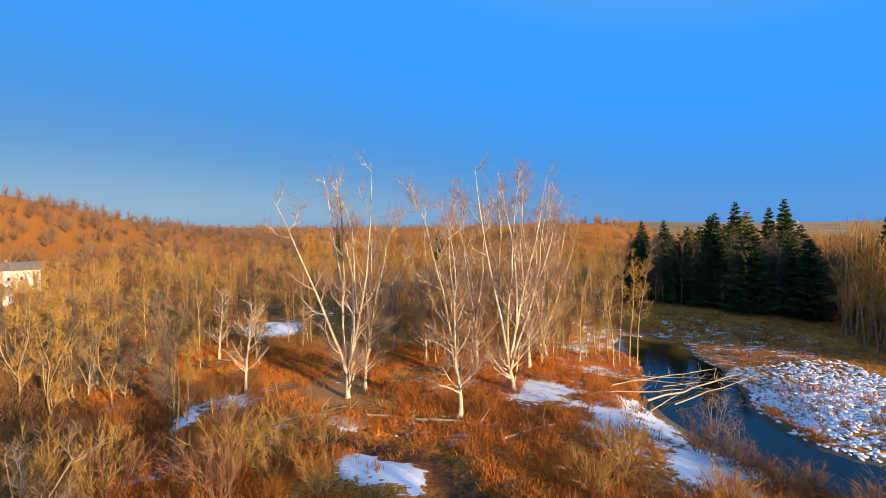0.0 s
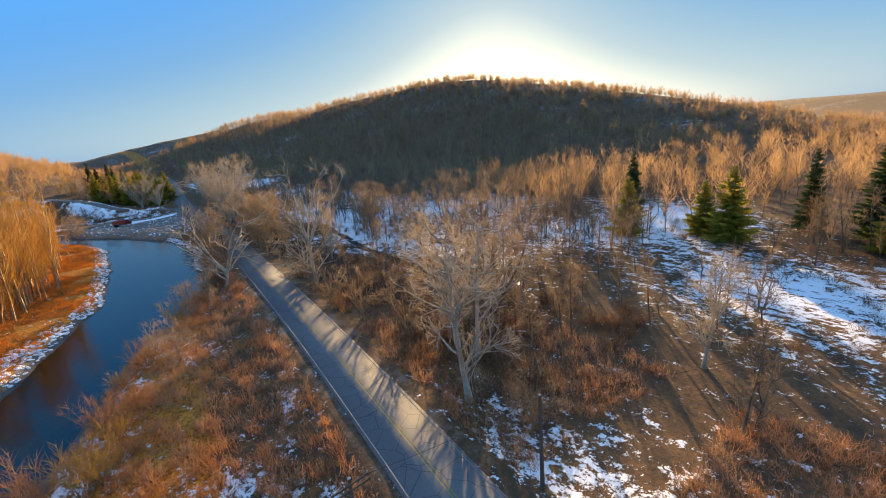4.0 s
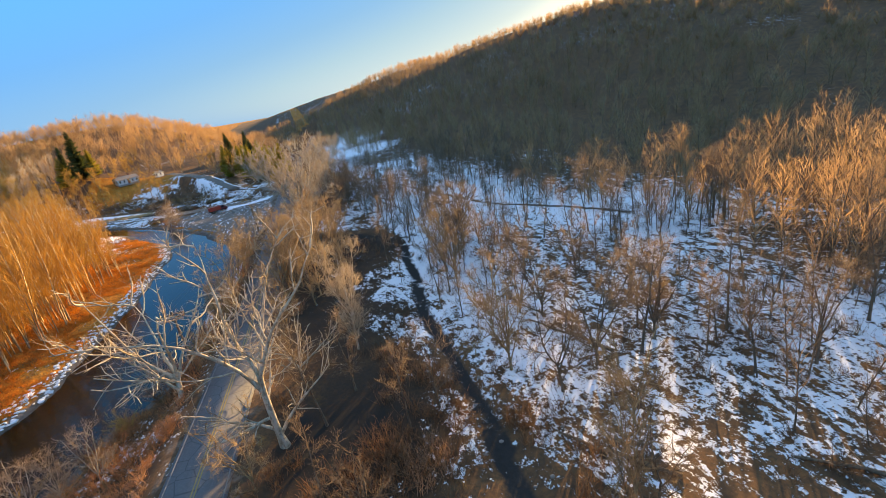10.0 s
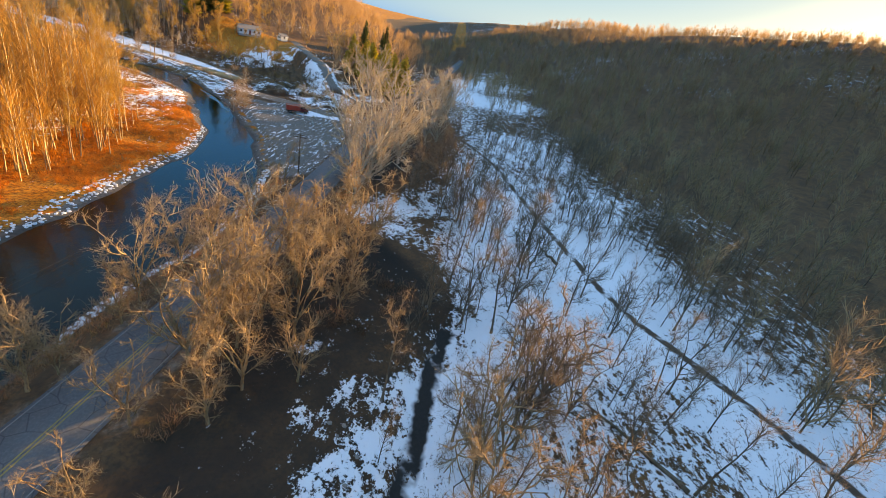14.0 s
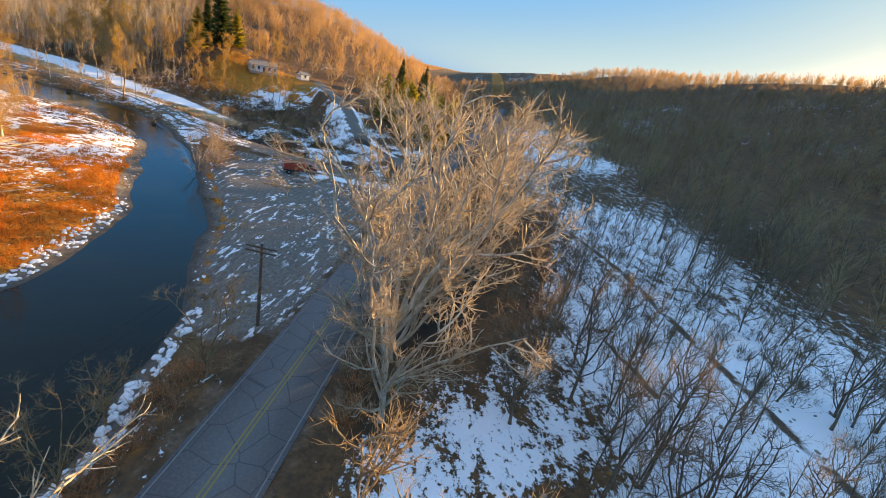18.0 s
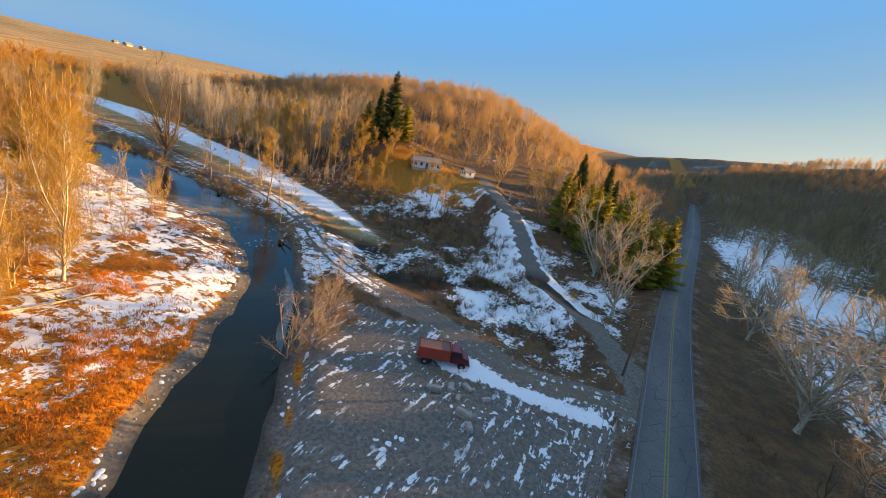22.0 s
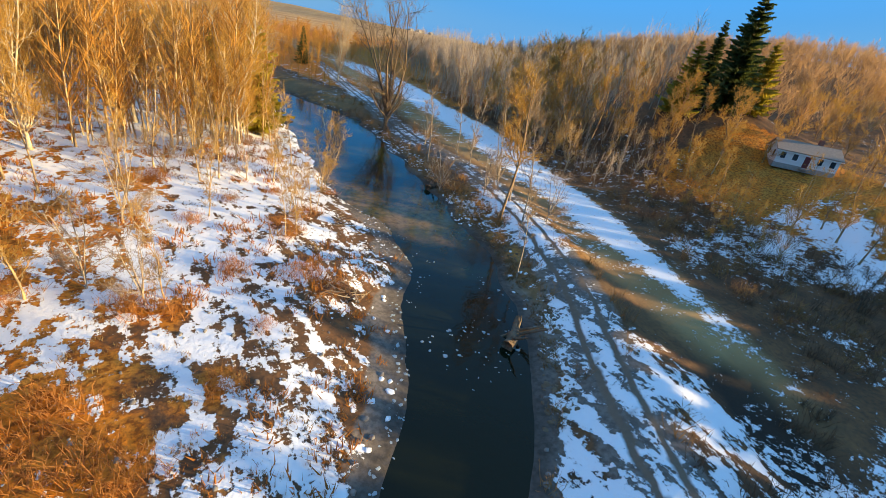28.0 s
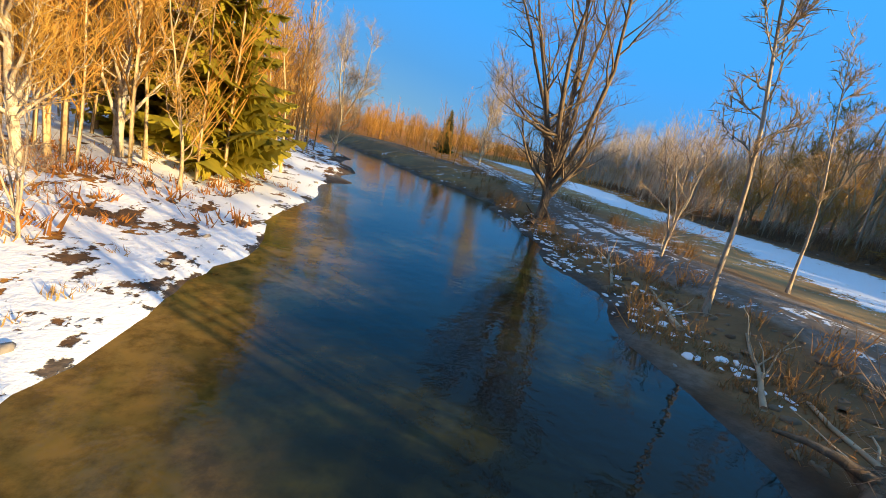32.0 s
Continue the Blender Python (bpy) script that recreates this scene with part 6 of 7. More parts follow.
x, y, g = free_spots(165, 22000, (90, 226, 15, 66), lambda x, y: clear_of(x, y, 1.6) & (y > np.interp(x, NX_LINE, NY_LINE)) & (y < np.interp(x, [90, 120, 180, 200, 226], [44, 34, 36, 56, 60])) & (vnoise(x, y, 7, 59) > np.interp(x, [90, 190, 215], [0.3, 0.3, 0.55])))
stand("bank_grass", TUFT, x[:6000], y[:6000], g, 0.4, 1.05, M_GRASS_LIT, "sunlit orange dead grass along the north bank", "grass")
x, y, g = free_spots(166, 5000, (212, 250, 38, 112), lambda x, y: (river_far(x, y) > 1.5) & (y > np.interp(x, NX_LINE, NY_LINE)) & (vnoise(x, y, 5, 60) > 0.55))
stand("bar_weeds", TUFT, x[:420], y[:420], g, 0.2, 0.6, M_TUFT_PALE, "dead weeds poking through snow on the point bar", "grass")
x, y, g = free_spots(167, 9000, (244, 276, 45, 122), lambda x, y: (river_far(x, y) > 0.5) & (near(x, y, LANE_LINE)[0] > 2.4) & (x > np.interp(y, [p[1] for p in SOUTH_EDGE[15:]], [p[0] for p in SOUTH_EDGE[15:]])) & (x < np.interp(y, LANE_LINE[:, 1], LANE_LINE[:, 0])) & (vnoise(x, y, 3, 66) > 0.35))
stand("bank_stubble", TUFT, x[:1300], y[:1300], g, 0.2, 0.75, twig("brown_stubble", (0.40, 0.23, 0.10), (0.22, 0.12, 0.06), 0.25, per="island"), "brown dead stubble on the bank beside the lane", "grass")

# weeds, shrubs and piles of flood wood on the point bar
M_CLUMP = twig("rust_weed_stalks", (0.50, 0.22, 0.07), (0.28, 0.12, 0.05), 0.5, per="island")
A_CLUMP = [join([(v * np.array([1, 1, 0.8]) + np.array([dx, dy, 0]), f) for (v, f), (dx, dy) in zip([brush_arrays(170 + 7 * k + j, 1.25, 34, 60, 0.016) for j in range(5)], ((0, 0), (0.7, 0.2), (-0.6, 0.4), (0.1, -0.7), (-0.3, 0.8)))]) for k in range(3)]
CLUMP = []
for k, (v, f) in enumerate(A_CLUMP):
    root = new("weed_clump")
    mesh_object("weed_tuft", v, f, M_CLUMP, root)
    CLUMP.append(tagged(root, "clump of rust-coloured dead weeds poking out of snow", "weeds"))
gw = np.random.default_rng(171)
for x, y, s in ((237, 64, 1.3), (238.6, 62.4, 1.0), (232.6, 66, 1.2), (227.4, 62.3, 1.4), (226, 63.4, 1.1), (229.9, 54, 1.0), (227.2, 87.1, 1.6), (229, 88, 1.3), (238.1, 75, 0.9), (239.3, 72.8, 0.9), (238, 71.6, 0.8), (242.3, 77.4, 0.9), (240.5, 76.2, 1.0), (223, 55, 1.5), (224.3, 51.4, 1.4), (221.5, 53, 1.5), (226, 50, 1.1), (247, 84.5, 0.8), (220, 66, 1.5), (217, 69, 1.5), (235, 81, 1.0), (231, 76, 1.0), (214, 60, 1.6), (240, 84, 0.8), (233, 58.5, 0.7)):
    plant(CLUMP[int(gw.integers(3))], x, y, s, gw.uniform(0, 360), group="weed clumps on the point bar")
M_DRIFT = simple("rusty_brown_drift_branches", (0.34, 0.19, 0.10), (0.20, 0.12, 0.075), 1.5, bump=0.4, stretch=(1, 1, 5))


def brush_pile(x, y, seed, n, size):
    """Flood-tossed branches lying across one another."""
    g = np.random.default_rng(seed)
    root = new("brush_pile")
    root.matrix_basis = pose(x, y, height(x, y))
    tagged(root, "heap of flood-tossed branches and dead weeds on snow", "brush pile", "brush piles on the point bar")
    for k in range(n):
        a, r = g.uniform(0, 3.14), g.uniform(0, 0.9) * size
        b = g.uniform(0, 6.283)
        mid = np.array([math.cos(b) * r, math.sin(b) * r, 0.12 + 0.45 * size * g.uniform() * (1 - r / (1.2 * size))])
        ln = size * g.uniform(0.7, 1.5)
        d = np.array([math.cos(a), math.sin(a), g.normal(0, 0.16)])
        p, q = stem(g, mid - d * ln / 2, d, ln, 0.05 * g.uniform(0.6, 1.5), 0.012, 4, 0.0, 0.12)
        mesh_object("branch", *tube(p, q, 5), M_DRIFT if k % 3 else M_LOG, root, smooth_faces=True)


for i, (x, y, n, size) in enumerate(((239.2, 62.2, 26, 1.6), (246.2, 85.4, 20, 1.3), (240.4, 60.6, 14, 1.2), (244.6, 75.2, 14, 1.2), (237.6, 60.4, 14, 1.3))):
    brush_pile(x, y, 175 + i, n, size)
for x, y, s in ((239.3, 72.6, 0.42), (238, 71.6, 0.38), (242.2, 77.3, 0.45), (242.6, 77.0, 0.4), (240.4, 76.3, 0.42), (239.9, 76.9, 0.36), (221.1, 65.6, 0.6), (226.7, 78.1, 0.6), (228.1, 63.5, 0.42), (232.5, 76.6, 0.5), (246.4, 86.2, 0.55), (246.9, 86.6, 0.5), (245.9, 86.0, 0.45)):
    plant(POL[int(10 * x) % 2], x, y, s, gw.uniform(0, 360), "thin pale sapling on the snowy point bar", "slender trees on the point bar", lean=(gw.normal(0, 7), gw.normal(0, 7)))

# ---- ice and stones along the river ----


def chunk(seed, sides=6):
    """An uneven slab with a bevelled rim."""
    g = np.random.default_rng(seed)
    a = np.sort(np.linspace(0, 6.283, sides, endpoint=False) + g.uniform(-0.3, 0.3, sides))
    r = g.uniform(0.7, 1.1, sides)
    low = np.c_[np.cos(a) * r, np.sin(a) * r, np.full(sides, -0.3)]
    mid = np.c_[np.cos(a) * r * 1.04, np.sin(a) * r * 1.04, g.uniform(0.12, 0.3, sides)]
    top = np.c_[np.cos(a) * r * 0.8, np.sin(a) * r * 0.8, g.uniform(0.3, 0.5, sides)]
    v = np.vstack([low, mid, top, [[0, 0, 0.48]]])
    f = []
    for k in range(sides):
        n = (k + 1) % sides
        f += [(k, n, sides + n), (k, sides + n, sides + k), (sides + k, sides + n, 2 * sides + n), (sides + k, 2 * sides + n, 2 * sides + k), (2 * sides + k, 2 * sides + n, 3 * sides)]
    return v, np.array(f)


CHUNKS = [chunk(s) for s in range(130, 138)]


def litter_stand(name, x, y, g, lo, hi, mat, label, category, lift=0.0, tilt=0.25, flat=1.0):
    z = heights(x, y)
    parts = []
    for k in range(len(x)):
        v, f = CHUNKS[int(g.integers(len(CHUNKS)))]
        s = g.uniform(lo, hi)
        m = np.array(Euler((g.normal(0, tilt), g.normal(0, tilt), g.uniform(0, 6.283))).to_matrix())
        w = (v * np.array([s, s * g.uniform(0.55, 1.0), s * flat])) @ m.T
        parts.append((w + np.array([x[k], y[k], z[k] + lift]), f))
    return tagged(mesh_object(name, *join(parts), mat), label, category, kind="stuff")


def on_bar(x, y):
    d, _ = near(x, y, N_LINE)
    wide = np.interp(x, [36, 42, 60, 78, 92, 100, 112, 190, 205], [9, 19, 19, 19, 10, 5, 3.0, 2.6, 0])
    return (river_far(x, y) > 0.1) & (d < wide) & (y > np.interp(x, [36, 48, 60, 100, 200], [40, 36, 30, 18, 12]))


x, y, g = free_spots(140, 26000, (36, 205, 10, 70), on_bar)
ICE_X, ICE_Y = x[:7200], y[:7200]
# the biggest slabs, one by one, on the bar's tip
ice_bar = new("ice_bar")
tagged(ice_bar, "gravel bar heaped with snow-covered ice slabs", "gravel bar")
gi = np.random.default_rng(141)
slab_mesh = []
for k, (v, f) in enumerate(CHUNKS):
    ob = mesh_object("ice_slab", v, f, M_ICE, ice_bar)
    slab_mesh.append(ob.data)
    ob.matrix_basis = pose(ICE_X[k], ICE_Y[k], height(ICE_X[k], ICE_Y[k]) + 0.05, 0, 0, 40 * k) @ Matrix.Diagonal((0.6, 0.5, 0.5, 1))
near_tip = np.argsort(np.hypot(ICE_X - 52, ICE_Y - 47))
for k in near_tip[8:260]:
    ob = new("ice_slab", slab_mesh[int(gi.integers(8))])
    ob.parent = ice_bar
    s = gi.uniform(0.22, 0.55)
    ob.matrix_basis = pose(ICE_X[k], ICE_Y[k], height(ICE_X[k], ICE_Y[k]) + 0.04, gi.normal(0, 10), gi.normal(0, 10), gi.uniform(0, 360)) @ Matrix.Diagonal((s, s * 0.7, s * 0.55, 1))
rest = near_tip[260:]
rest, far_rest = rest[ICE_X[rest] < 130], rest[ICE_X[rest] >= 130]
litter_stand("ice_slabs", ICE_X[far_rest], ICE_Y[far_rest], g, 0.14, 0.4, M_ICE, "small snow-covered ice slabs along the river bank", "ice", 0.03, 0.15, 0.6)
litter_stand("ice_slabs", ICE_X[rest], ICE_Y[rest], g, 0.16, 0.46, M_ICE, "jumbled snow-covered ice slabs along the river bank", "ice", 0.04, 0.16, 0.55)
# shelf ice, stones and snow lumps on the other banks
x, y, g = free_spots(142, 9000, (80, 282, -8, 160), lambda x, y: (river_far(x, y) > 0.15) & (river_far(x, y) < 1.3) & ~on_bar(x, y))
litter_stand("bank_stones", x[:420], y[:420], g, 0.08, 0.24, M_STONE, "grey stones along the water's edge", "stones", 0.0)
x, y, g = free_spots(143, 9000, (80, 282, -8, 160), lambda x, y: (river_far(x, y) > 0.1) & (river_far(x, y) < 2.2) & (vnoise(x, y, 9, 61) > 0.55) & ~((y > 66) & (x < 256)))
litter_stand("bank_snow", x[:520], y[:520], g, 0.08, 0.3, M_SNOW, "small snow-covered ice lumps along the banks", "snow", 0.0, 0.15, 0.5)
x, y, g = free_spots(148, 5000, (126, 182, -8, 6), lambda x, y: (river_far(x, y) > 0.1) & (river_far(x, y) < 1.8) & (y < 6))
litter_stand("bank_ice", x[:330], y[:330], g, 0.2, 0.5, M_ICE, "broken snowy ice slabs under the road bank", "ice", 0.02, 0.15, 0.6)
x, y, g = free_spots(144, 5000, (185, 256, 26, 80), lambda x, y: (river_far(x, y) > 1.0) & (y > np.interp(x, [185, 256], [18, 60])) & (vnoise(x, y, 6, 62) > 0.4))
litter_stand("point_bar_stones", x[:420], y[:420], g, 0.05, 0.2, M_STONE, "dark stones and clods on the snowy point bar", "stones")
x, y, g = free_spots(145, 4000, (70, 230, -72, -30), lambda x, y: clear_of(x, y, 2) & (vnoise(x, y, 7, 63) > 0.45))
litter_stand("snow_wood_clods", x[:520], y[:520], g, 0.08, 0.28, M_STONE, "dark clods and stumps poking through the snow", "stones")
x, y, g = free_spots(146, 5000, (178, 238, -9, 24), lambda x, y: clear_of(x, y, 0.5) & (vnoise(x + 0.6 * y, 0.5 * y, 3.5, 64) > 0.56))
litter_stand("yard_snow", x[:260], y[:260], g, 0.12, 0.4, M_SNOW, "scraps of snow left on the gravel yard", "snow", -0.03, 0.08, 0.25)

# thin ice shelf under the southern bank
shelf_line = resample([(222, 24.5), (226.5, 28), (231, 31.5), (236.5, 36.5), (241, 42.5)], 1.5)
M_SHELF = simple("grey_shelf_ice", (0.05, 0.11, 0.115), (0.025, 0.06, 0.065), 0.6, 0.15, 0.5, per="object")
d = np.gradient(shelf_line, axis=0)
d /= np.linalg.norm(d, axis=1)[:, None]
nrm = np.stack([-d[:, 1], d[:, 0]], 1)
wd = (1.5 + 0.5 * np.sin(np.arange(len(shelf_line)) * 0.9)) * np.sin(np.linspace(0.02, np.pi - 0.02, len(shelf_line))) ** 0.7
top = np.vstack([np.c_[shelf_line + nrm * 0.6, np.full(len(wd), 0.03)], np.c_[shelf_line + nrm * (0.6 + wd)[:, None], np.full(len(wd), 0.03)]])
n = len(wd)
k = np.arange(n - 1)
shelf_top = np.stack([k, k + 1, k + 1 + n, k + n], -1)
shelf = mesh_object("ice_shelf", np.vstack([top, top - (0, 0, 0.06)]), np.vstack([shelf_top, np.stack([k + n, k + n + 1, k + 3 * n + 1, k + 3 * n], -1)]), M_SHELF)
tagged(shelf, "thin blue-grey ice shelf along the dark water", "ice", kind="structure")

# ---- driftwood ----


def log(name, a, b, r, mat, label, category="log", limbs=3, seed=0):
    g = np.random.default_rng(seed)
    a, b = np.array(a, float), np.array(b, float)
    n = 7
    p = a + (b - a) * np.linspace(0, 1, n)[:, None] + g.normal(0, r * 0.35 + 0.012 * np.linalg.norm(b - a), (n, 3)) * (1, 1, 0.4) * np.sin(np.linspace(0, np.pi, n))[:, None]
    root = new(name)
    tagged(root, label, category)
    v, f = tube(p, np.linspace(r, r * 0.45, n), 8)
    caps = np.array([[0, i, i + 1] for i in range(1, 7)] + [[len(v) - 8, len(v) - 8 + i + 1, len(v) - 8 + i] for i in range(1, 7)])
    mesh_object("trunk", v, np.vstack([f, caps]), mat, root, smooth_faces=True)
    for j in range(limbs):
        i = int(g.integers(2, n - 1))
        q, s = stem(g, p[i], (b - a) * 0.04 + g.normal(0, 1, 3) + np.array([0, 0, 0.6]), g.uniform(1.0, 2.6), r * 0.35, r * 0.1, 4, 0, 0.2)
        mesh_object("limb", *tube(q, s, 5), mat, root)
    return root


def ground_log(x0, y0, x1, y1, r, mat, label, seed, lift=0.0, limbs=3):
    return log("fallen_log", (x0, y0, max(height(x0, y0), 0.1) + r * 0.7 + lift), (x1, y1, max(height(x1, y1), 0.1) + r * 0.5 + lift), r, mat, label, "log", limbs, seed)


for i, (x0, y0, x1, y1, r) in enumerate(((26, 56, 45, 66, 0.2), (23, 60, 43, 69, 0.14), (29, 55, 47, 65, 0.12), (20, 57, 37, 61, 0.12), (18, 62, 31, 65, 0.13), (31, 62, 48, 64, 0.09), (25, 53, 40, 67, 0.1), (28, 66, 44, 63, 0.08), (22, 64, 39, 60, 0.08))):
    ground_log(x0, y0, x1, y1, r * 0.72, M_LOG, "long bleached driftwood trunk jammed across the backwater", 200 + i, 0.25 if i < 3 else 0.05, 8)
for i, (x0, y0, x1, y1, r) in enumerate(((-9, 50, 6, 47, 0.22), (-20, 48, -12, 53, 0.18), (6, 44, 16, 50, 0.16), (198, 53, 216, 50, 0.22), (206, 48, 222, 46, 0.16), (188, 34, 199, 30, 0.14))):
    ground_log(x0, y0, x1, y1, r, M_LOG, "bleached fallen trunk lying on the flood-flattened bank", 220 + i)
for i, (x0, y0, x1, y1, r) in enumerate(((160, -58, 166, -56, 0.28), (85, -50, 96, -46, 0.2), (120, -62, 129, -55, 0.22), (70, -44, 78, -39, 0.2), (182, -46, 191, -43, 0.25), (60, -60, 68, -52, 0.22))):
    ground_log(x0, y0, x1, y1, r, M_BARK, "dark fallen trunk lying in the snow", 240 + i)
for i, (x, y) in enumerate(((250, 53), (263, 86), (270.5, 117.5), (272, 120.5))):
    root = log("root_mound", (x - 1.5, y - 1.0, 0.25), (x + 1.4, y + 1.2, 0.7), 0.5, M_BARK, "tangled root mass on the undercut river bank", "roots", 6, 260 + i)

for i, (x0, y0, x1, y1, r) in enumerate(((263, 84, 266, 90, 0.12), (264.5, 90, 268, 94, 0.1), (266, 95, 268.5, 100, 0.13), (262, 80, 265, 83, 0.09), (267, 101, 270, 106, 0.1), (260.5, 75, 264, 78, 0.1))):
    ground_log(x0, y0, x1, y1, r, M_LOG, "bleached drift branch stranded on the bank beside the lane", 280 + i, 0.0, 6)
x, y, g = free_spots(168, 9000, (244, 276, 45, 122), lambda x, y: (river_far(x, y) > 0.2) & (near(x, y, LANE_LINE)[0] > 2.4) & (x > np.interp(y, [p[1] for p in SOUTH_EDGE[15:]], [p[0] for p in SOUTH_EDGE[15:]])) & (x < np.interp(y, LANE_LINE[:, 1], LANE_LINE[:, 0])))
litter_stand("bank_clods", x[:700], y[:700], g, 0.06, 0.3, simple("brown_earth_clods", (0.24, 0.16, 0.10), (0.13, 0.085, 0.055), 2.0, per="island", bump=0.5), "lumps of brown earth along the eroded bank", "clods", -0.02, 0.3, 0.7)
x, y, g = free_spots(169, 5000, (250, 276, 70, 122), lambda x, y: (river_far(x, y) > -0.2) & (river_far(x, y) < 2.6) & (x > np.interp(y, [p[1] for p in SOUTH_EDGE[15:]], [p[0] for p in SOUTH_EDGE[15:]]) - 1) & (vnoise(x, y, 3.5, 67) > 0.5))
litter_stand("bank_edge_snow", x[:420], y[:420], g, 0.08, 0.34, M_SNOW, "crusts of old snow on the muddy bank", "snow", -0.02, 0.15, 0.35)
x, y, g = free_spots(172, 6000, (238, 250, 62, 84), lambda x, y: (river_far(x, y) > 0.05) & (river_far(x, y) < 3.4) & (vnoise(x, y, 2.0, 75) > 0.4))
litter_stand("spit_pebbles", x[:420], y[:420], g, 0.03, 0.12, simple("brown_pebbles", (0.34, 0.24, 0.17), (0.18, 0.13, 0.095), 2.0, per="island"), "brown pebbles and frozen mud lumps on the low spit", "stones", -0.01, 0.3, 0.7)
x, y, g = free_spots(173, 6000, (236, 251, 58, 92), lambda x, y: (river_far(x, y) > 0.3) & (river_far(x, y) < 7) & (y > np.interp(x, NX_LINE, NY_LINE)) & (vnoise(x, y, 2.6, 76) > 0.55))
litter_stand("spit_snow", x[:420], y[:420], g, 0.05, 0.22, M_SNOW, "crusts of broken snow on the low spit", "snow", -0.02, 0.12, 0.3)
# river debris: twigs and ice caught in the shallows
x, y, g = free_spots(147, 14000, (243, 262, 48, 74), lambda x, y: (river_far(x, y) < -0.8) & (vnoise(x, y, 3.2, 65) + 0.7 * (vnoise(x, y, 0.9, 74) - 0.5) > 0.62) & (y < 74 - 0.5 * np.abs(x - 254)))
parts = []
for k in range(min(len(x), 120)):
    v, f = CHUNKS[k % 8]
    s = g.uniform(0.03, 0.10) + 0.14 * g.uniform() ** 4
    a = g.uniform(0, 6.283)
    r = np.array([[math.cos(a), -math.sin(a), 0], [math.sin(a), math.cos(a), 0], [0, 0, 1]])
    parts.append(((v * np.array([s, s * g.uniform(0.4, 1.0), s * 0.22])) @ r.T + np.array([x[k], y[k], 0.01]), f))
M_SLUSH = simple("grey_slush_ice", (0.42, 0.47, 0.50), (0.22, 0.27, 0.29), 1.5, 0.4, 0.4, per="island")
tagged(mesh_object("floating_ice", *join(parts), M_SLUSH), "slushy ice caught on a shallow riffle", "ice", kind="stuff")
x, y, g = free_spots(149, 9000, (205, 252, 26, 80), lambda x, y: (river_far(x, y) > -0.9) & (river_far(x, y) < 0.35) & (near(x, y, N_LINE)[0] < 2.2))
litter_stand("ice_fringe", x[:800], y[:800], g, 0.05, 0.2, M_SLUSH, "jagged fringe of thin ice along the point bar", "ice", 0.0, 0.1, 0.3)

# ---- poles and wires ----
M_POLE = simple("weathered_pole_wood", (0.16, 0.11, 0.08), (0.10, 0.07, 0.05), 2.0, bump=0.4, stretch=(1, 1, 0.2))
M_WIRE = simple("black_wire", (0.02, 0.02, 0.02), (0.03, 0.03, 0.03), 1.0, 0.9, 0.05)
M_GLASSY = simple("grey_insulator", (0.30, 0.32, 0.33), (0.22, 0.24, 0.25), 4.0, 0.3, 0.5)
M_GALV = simple("galvanised_steel", (0.35, 0.36, 0.37), (0.25, 0.26, 0.27), 4.0, 0.45, 0.5, metal=0.7)


def bm_box(size, at=(0, 0, 0), bevel=0.0, turn=0.0):
    bm = bmesh.new()
    bmesh.ops.create_cube(bm, size=1.0)
    bmesh.ops.scale(bm, vec=size, verts=bm.verts)
    if bevel:
        bmesh.ops.bevel(bm, geom=bm.edges[:], offset=bevel, segments=2, affect="EDGES")
    bmesh.ops.transform(bm, matrix=Matrix.Translation(at) @ Matrix.Rotation(turn, 4, "Z"), verts=bm.verts)
    return bm


def bm_cyl(r0, r1, depth, at=(0, 0, 0), axis="Z", sides=12, bevel=0.0):
    bm = bmesh.new()
    bmesh.ops.create_cone(bm, cap_ends=True, segments=sides, radius1=r0, radius2=r1, depth=depth)
    if bevel:
        bmesh.ops.bevel(bm, geom=[e for e in bm.edges if len(e.link_faces) == 2 and any(len(f.verts) > 4 for f in e.link_faces)], offset=bevel, segments=2, affect="EDGES")
    rot = {"Z": Matrix.Identity(4), "X": Matrix.Rotation(radians(90), 4, "Y"), "Y": Matrix.Rotation(radians(90), 4, "X")}[axis]
    bmesh.ops.transform(bm, matrix=Matrix.Translation(at) @ rot, verts=bm.verts)
    return bm


def utility_pole(x, y, tall, turn, arm=True):
    root = new("utility_pole")
    z = height(x, y)
    root.matrix_basis = pose(x, y, z, 0, 0, turn)
    tagged(root, "weathered wooden utility pole with a crossarm" if arm else "weathered wooden utility pole without a crossarm", "utility pole", "poles along the road")
    part("pole", bm_cyl(0.17, 0.11, tall + 0.6, (0, 0, tall / 2 - 0.3), "Z", 14), M_POLE, root)
    if arm:
        for dz in (0.35, 0.75):
            part("crossarm", bm_box((2.6, 0.11, 0.13), (0, 0.15, tall - dz), 0.012), M_POLE, root)
        for sx in (-1.15, -0.45, 0.45, 1.15):
            part("insulator", bm_cyl(0.05, 0.035, 0.16, (sx, 0.15, tall - 0.2), "Z", 8), M_GLASSY, root)
        for sx in (-1, 1):
            v, f = tube(np.array([[0, 0.1, tall - 1.3], [sx * 0.7, 0.15, tall - 0.4]]), np.array([0.02, 0.02]), 5)
            mesh_object("brace", v, f, M_GALV, root)
    part("cap", bm_cyl(0.12, 0.05, 0.08, (0, 0, tall + 0.03), "Z", 12), M_GALV, root)
    return Vector((x, y, z + tall - 0.15))


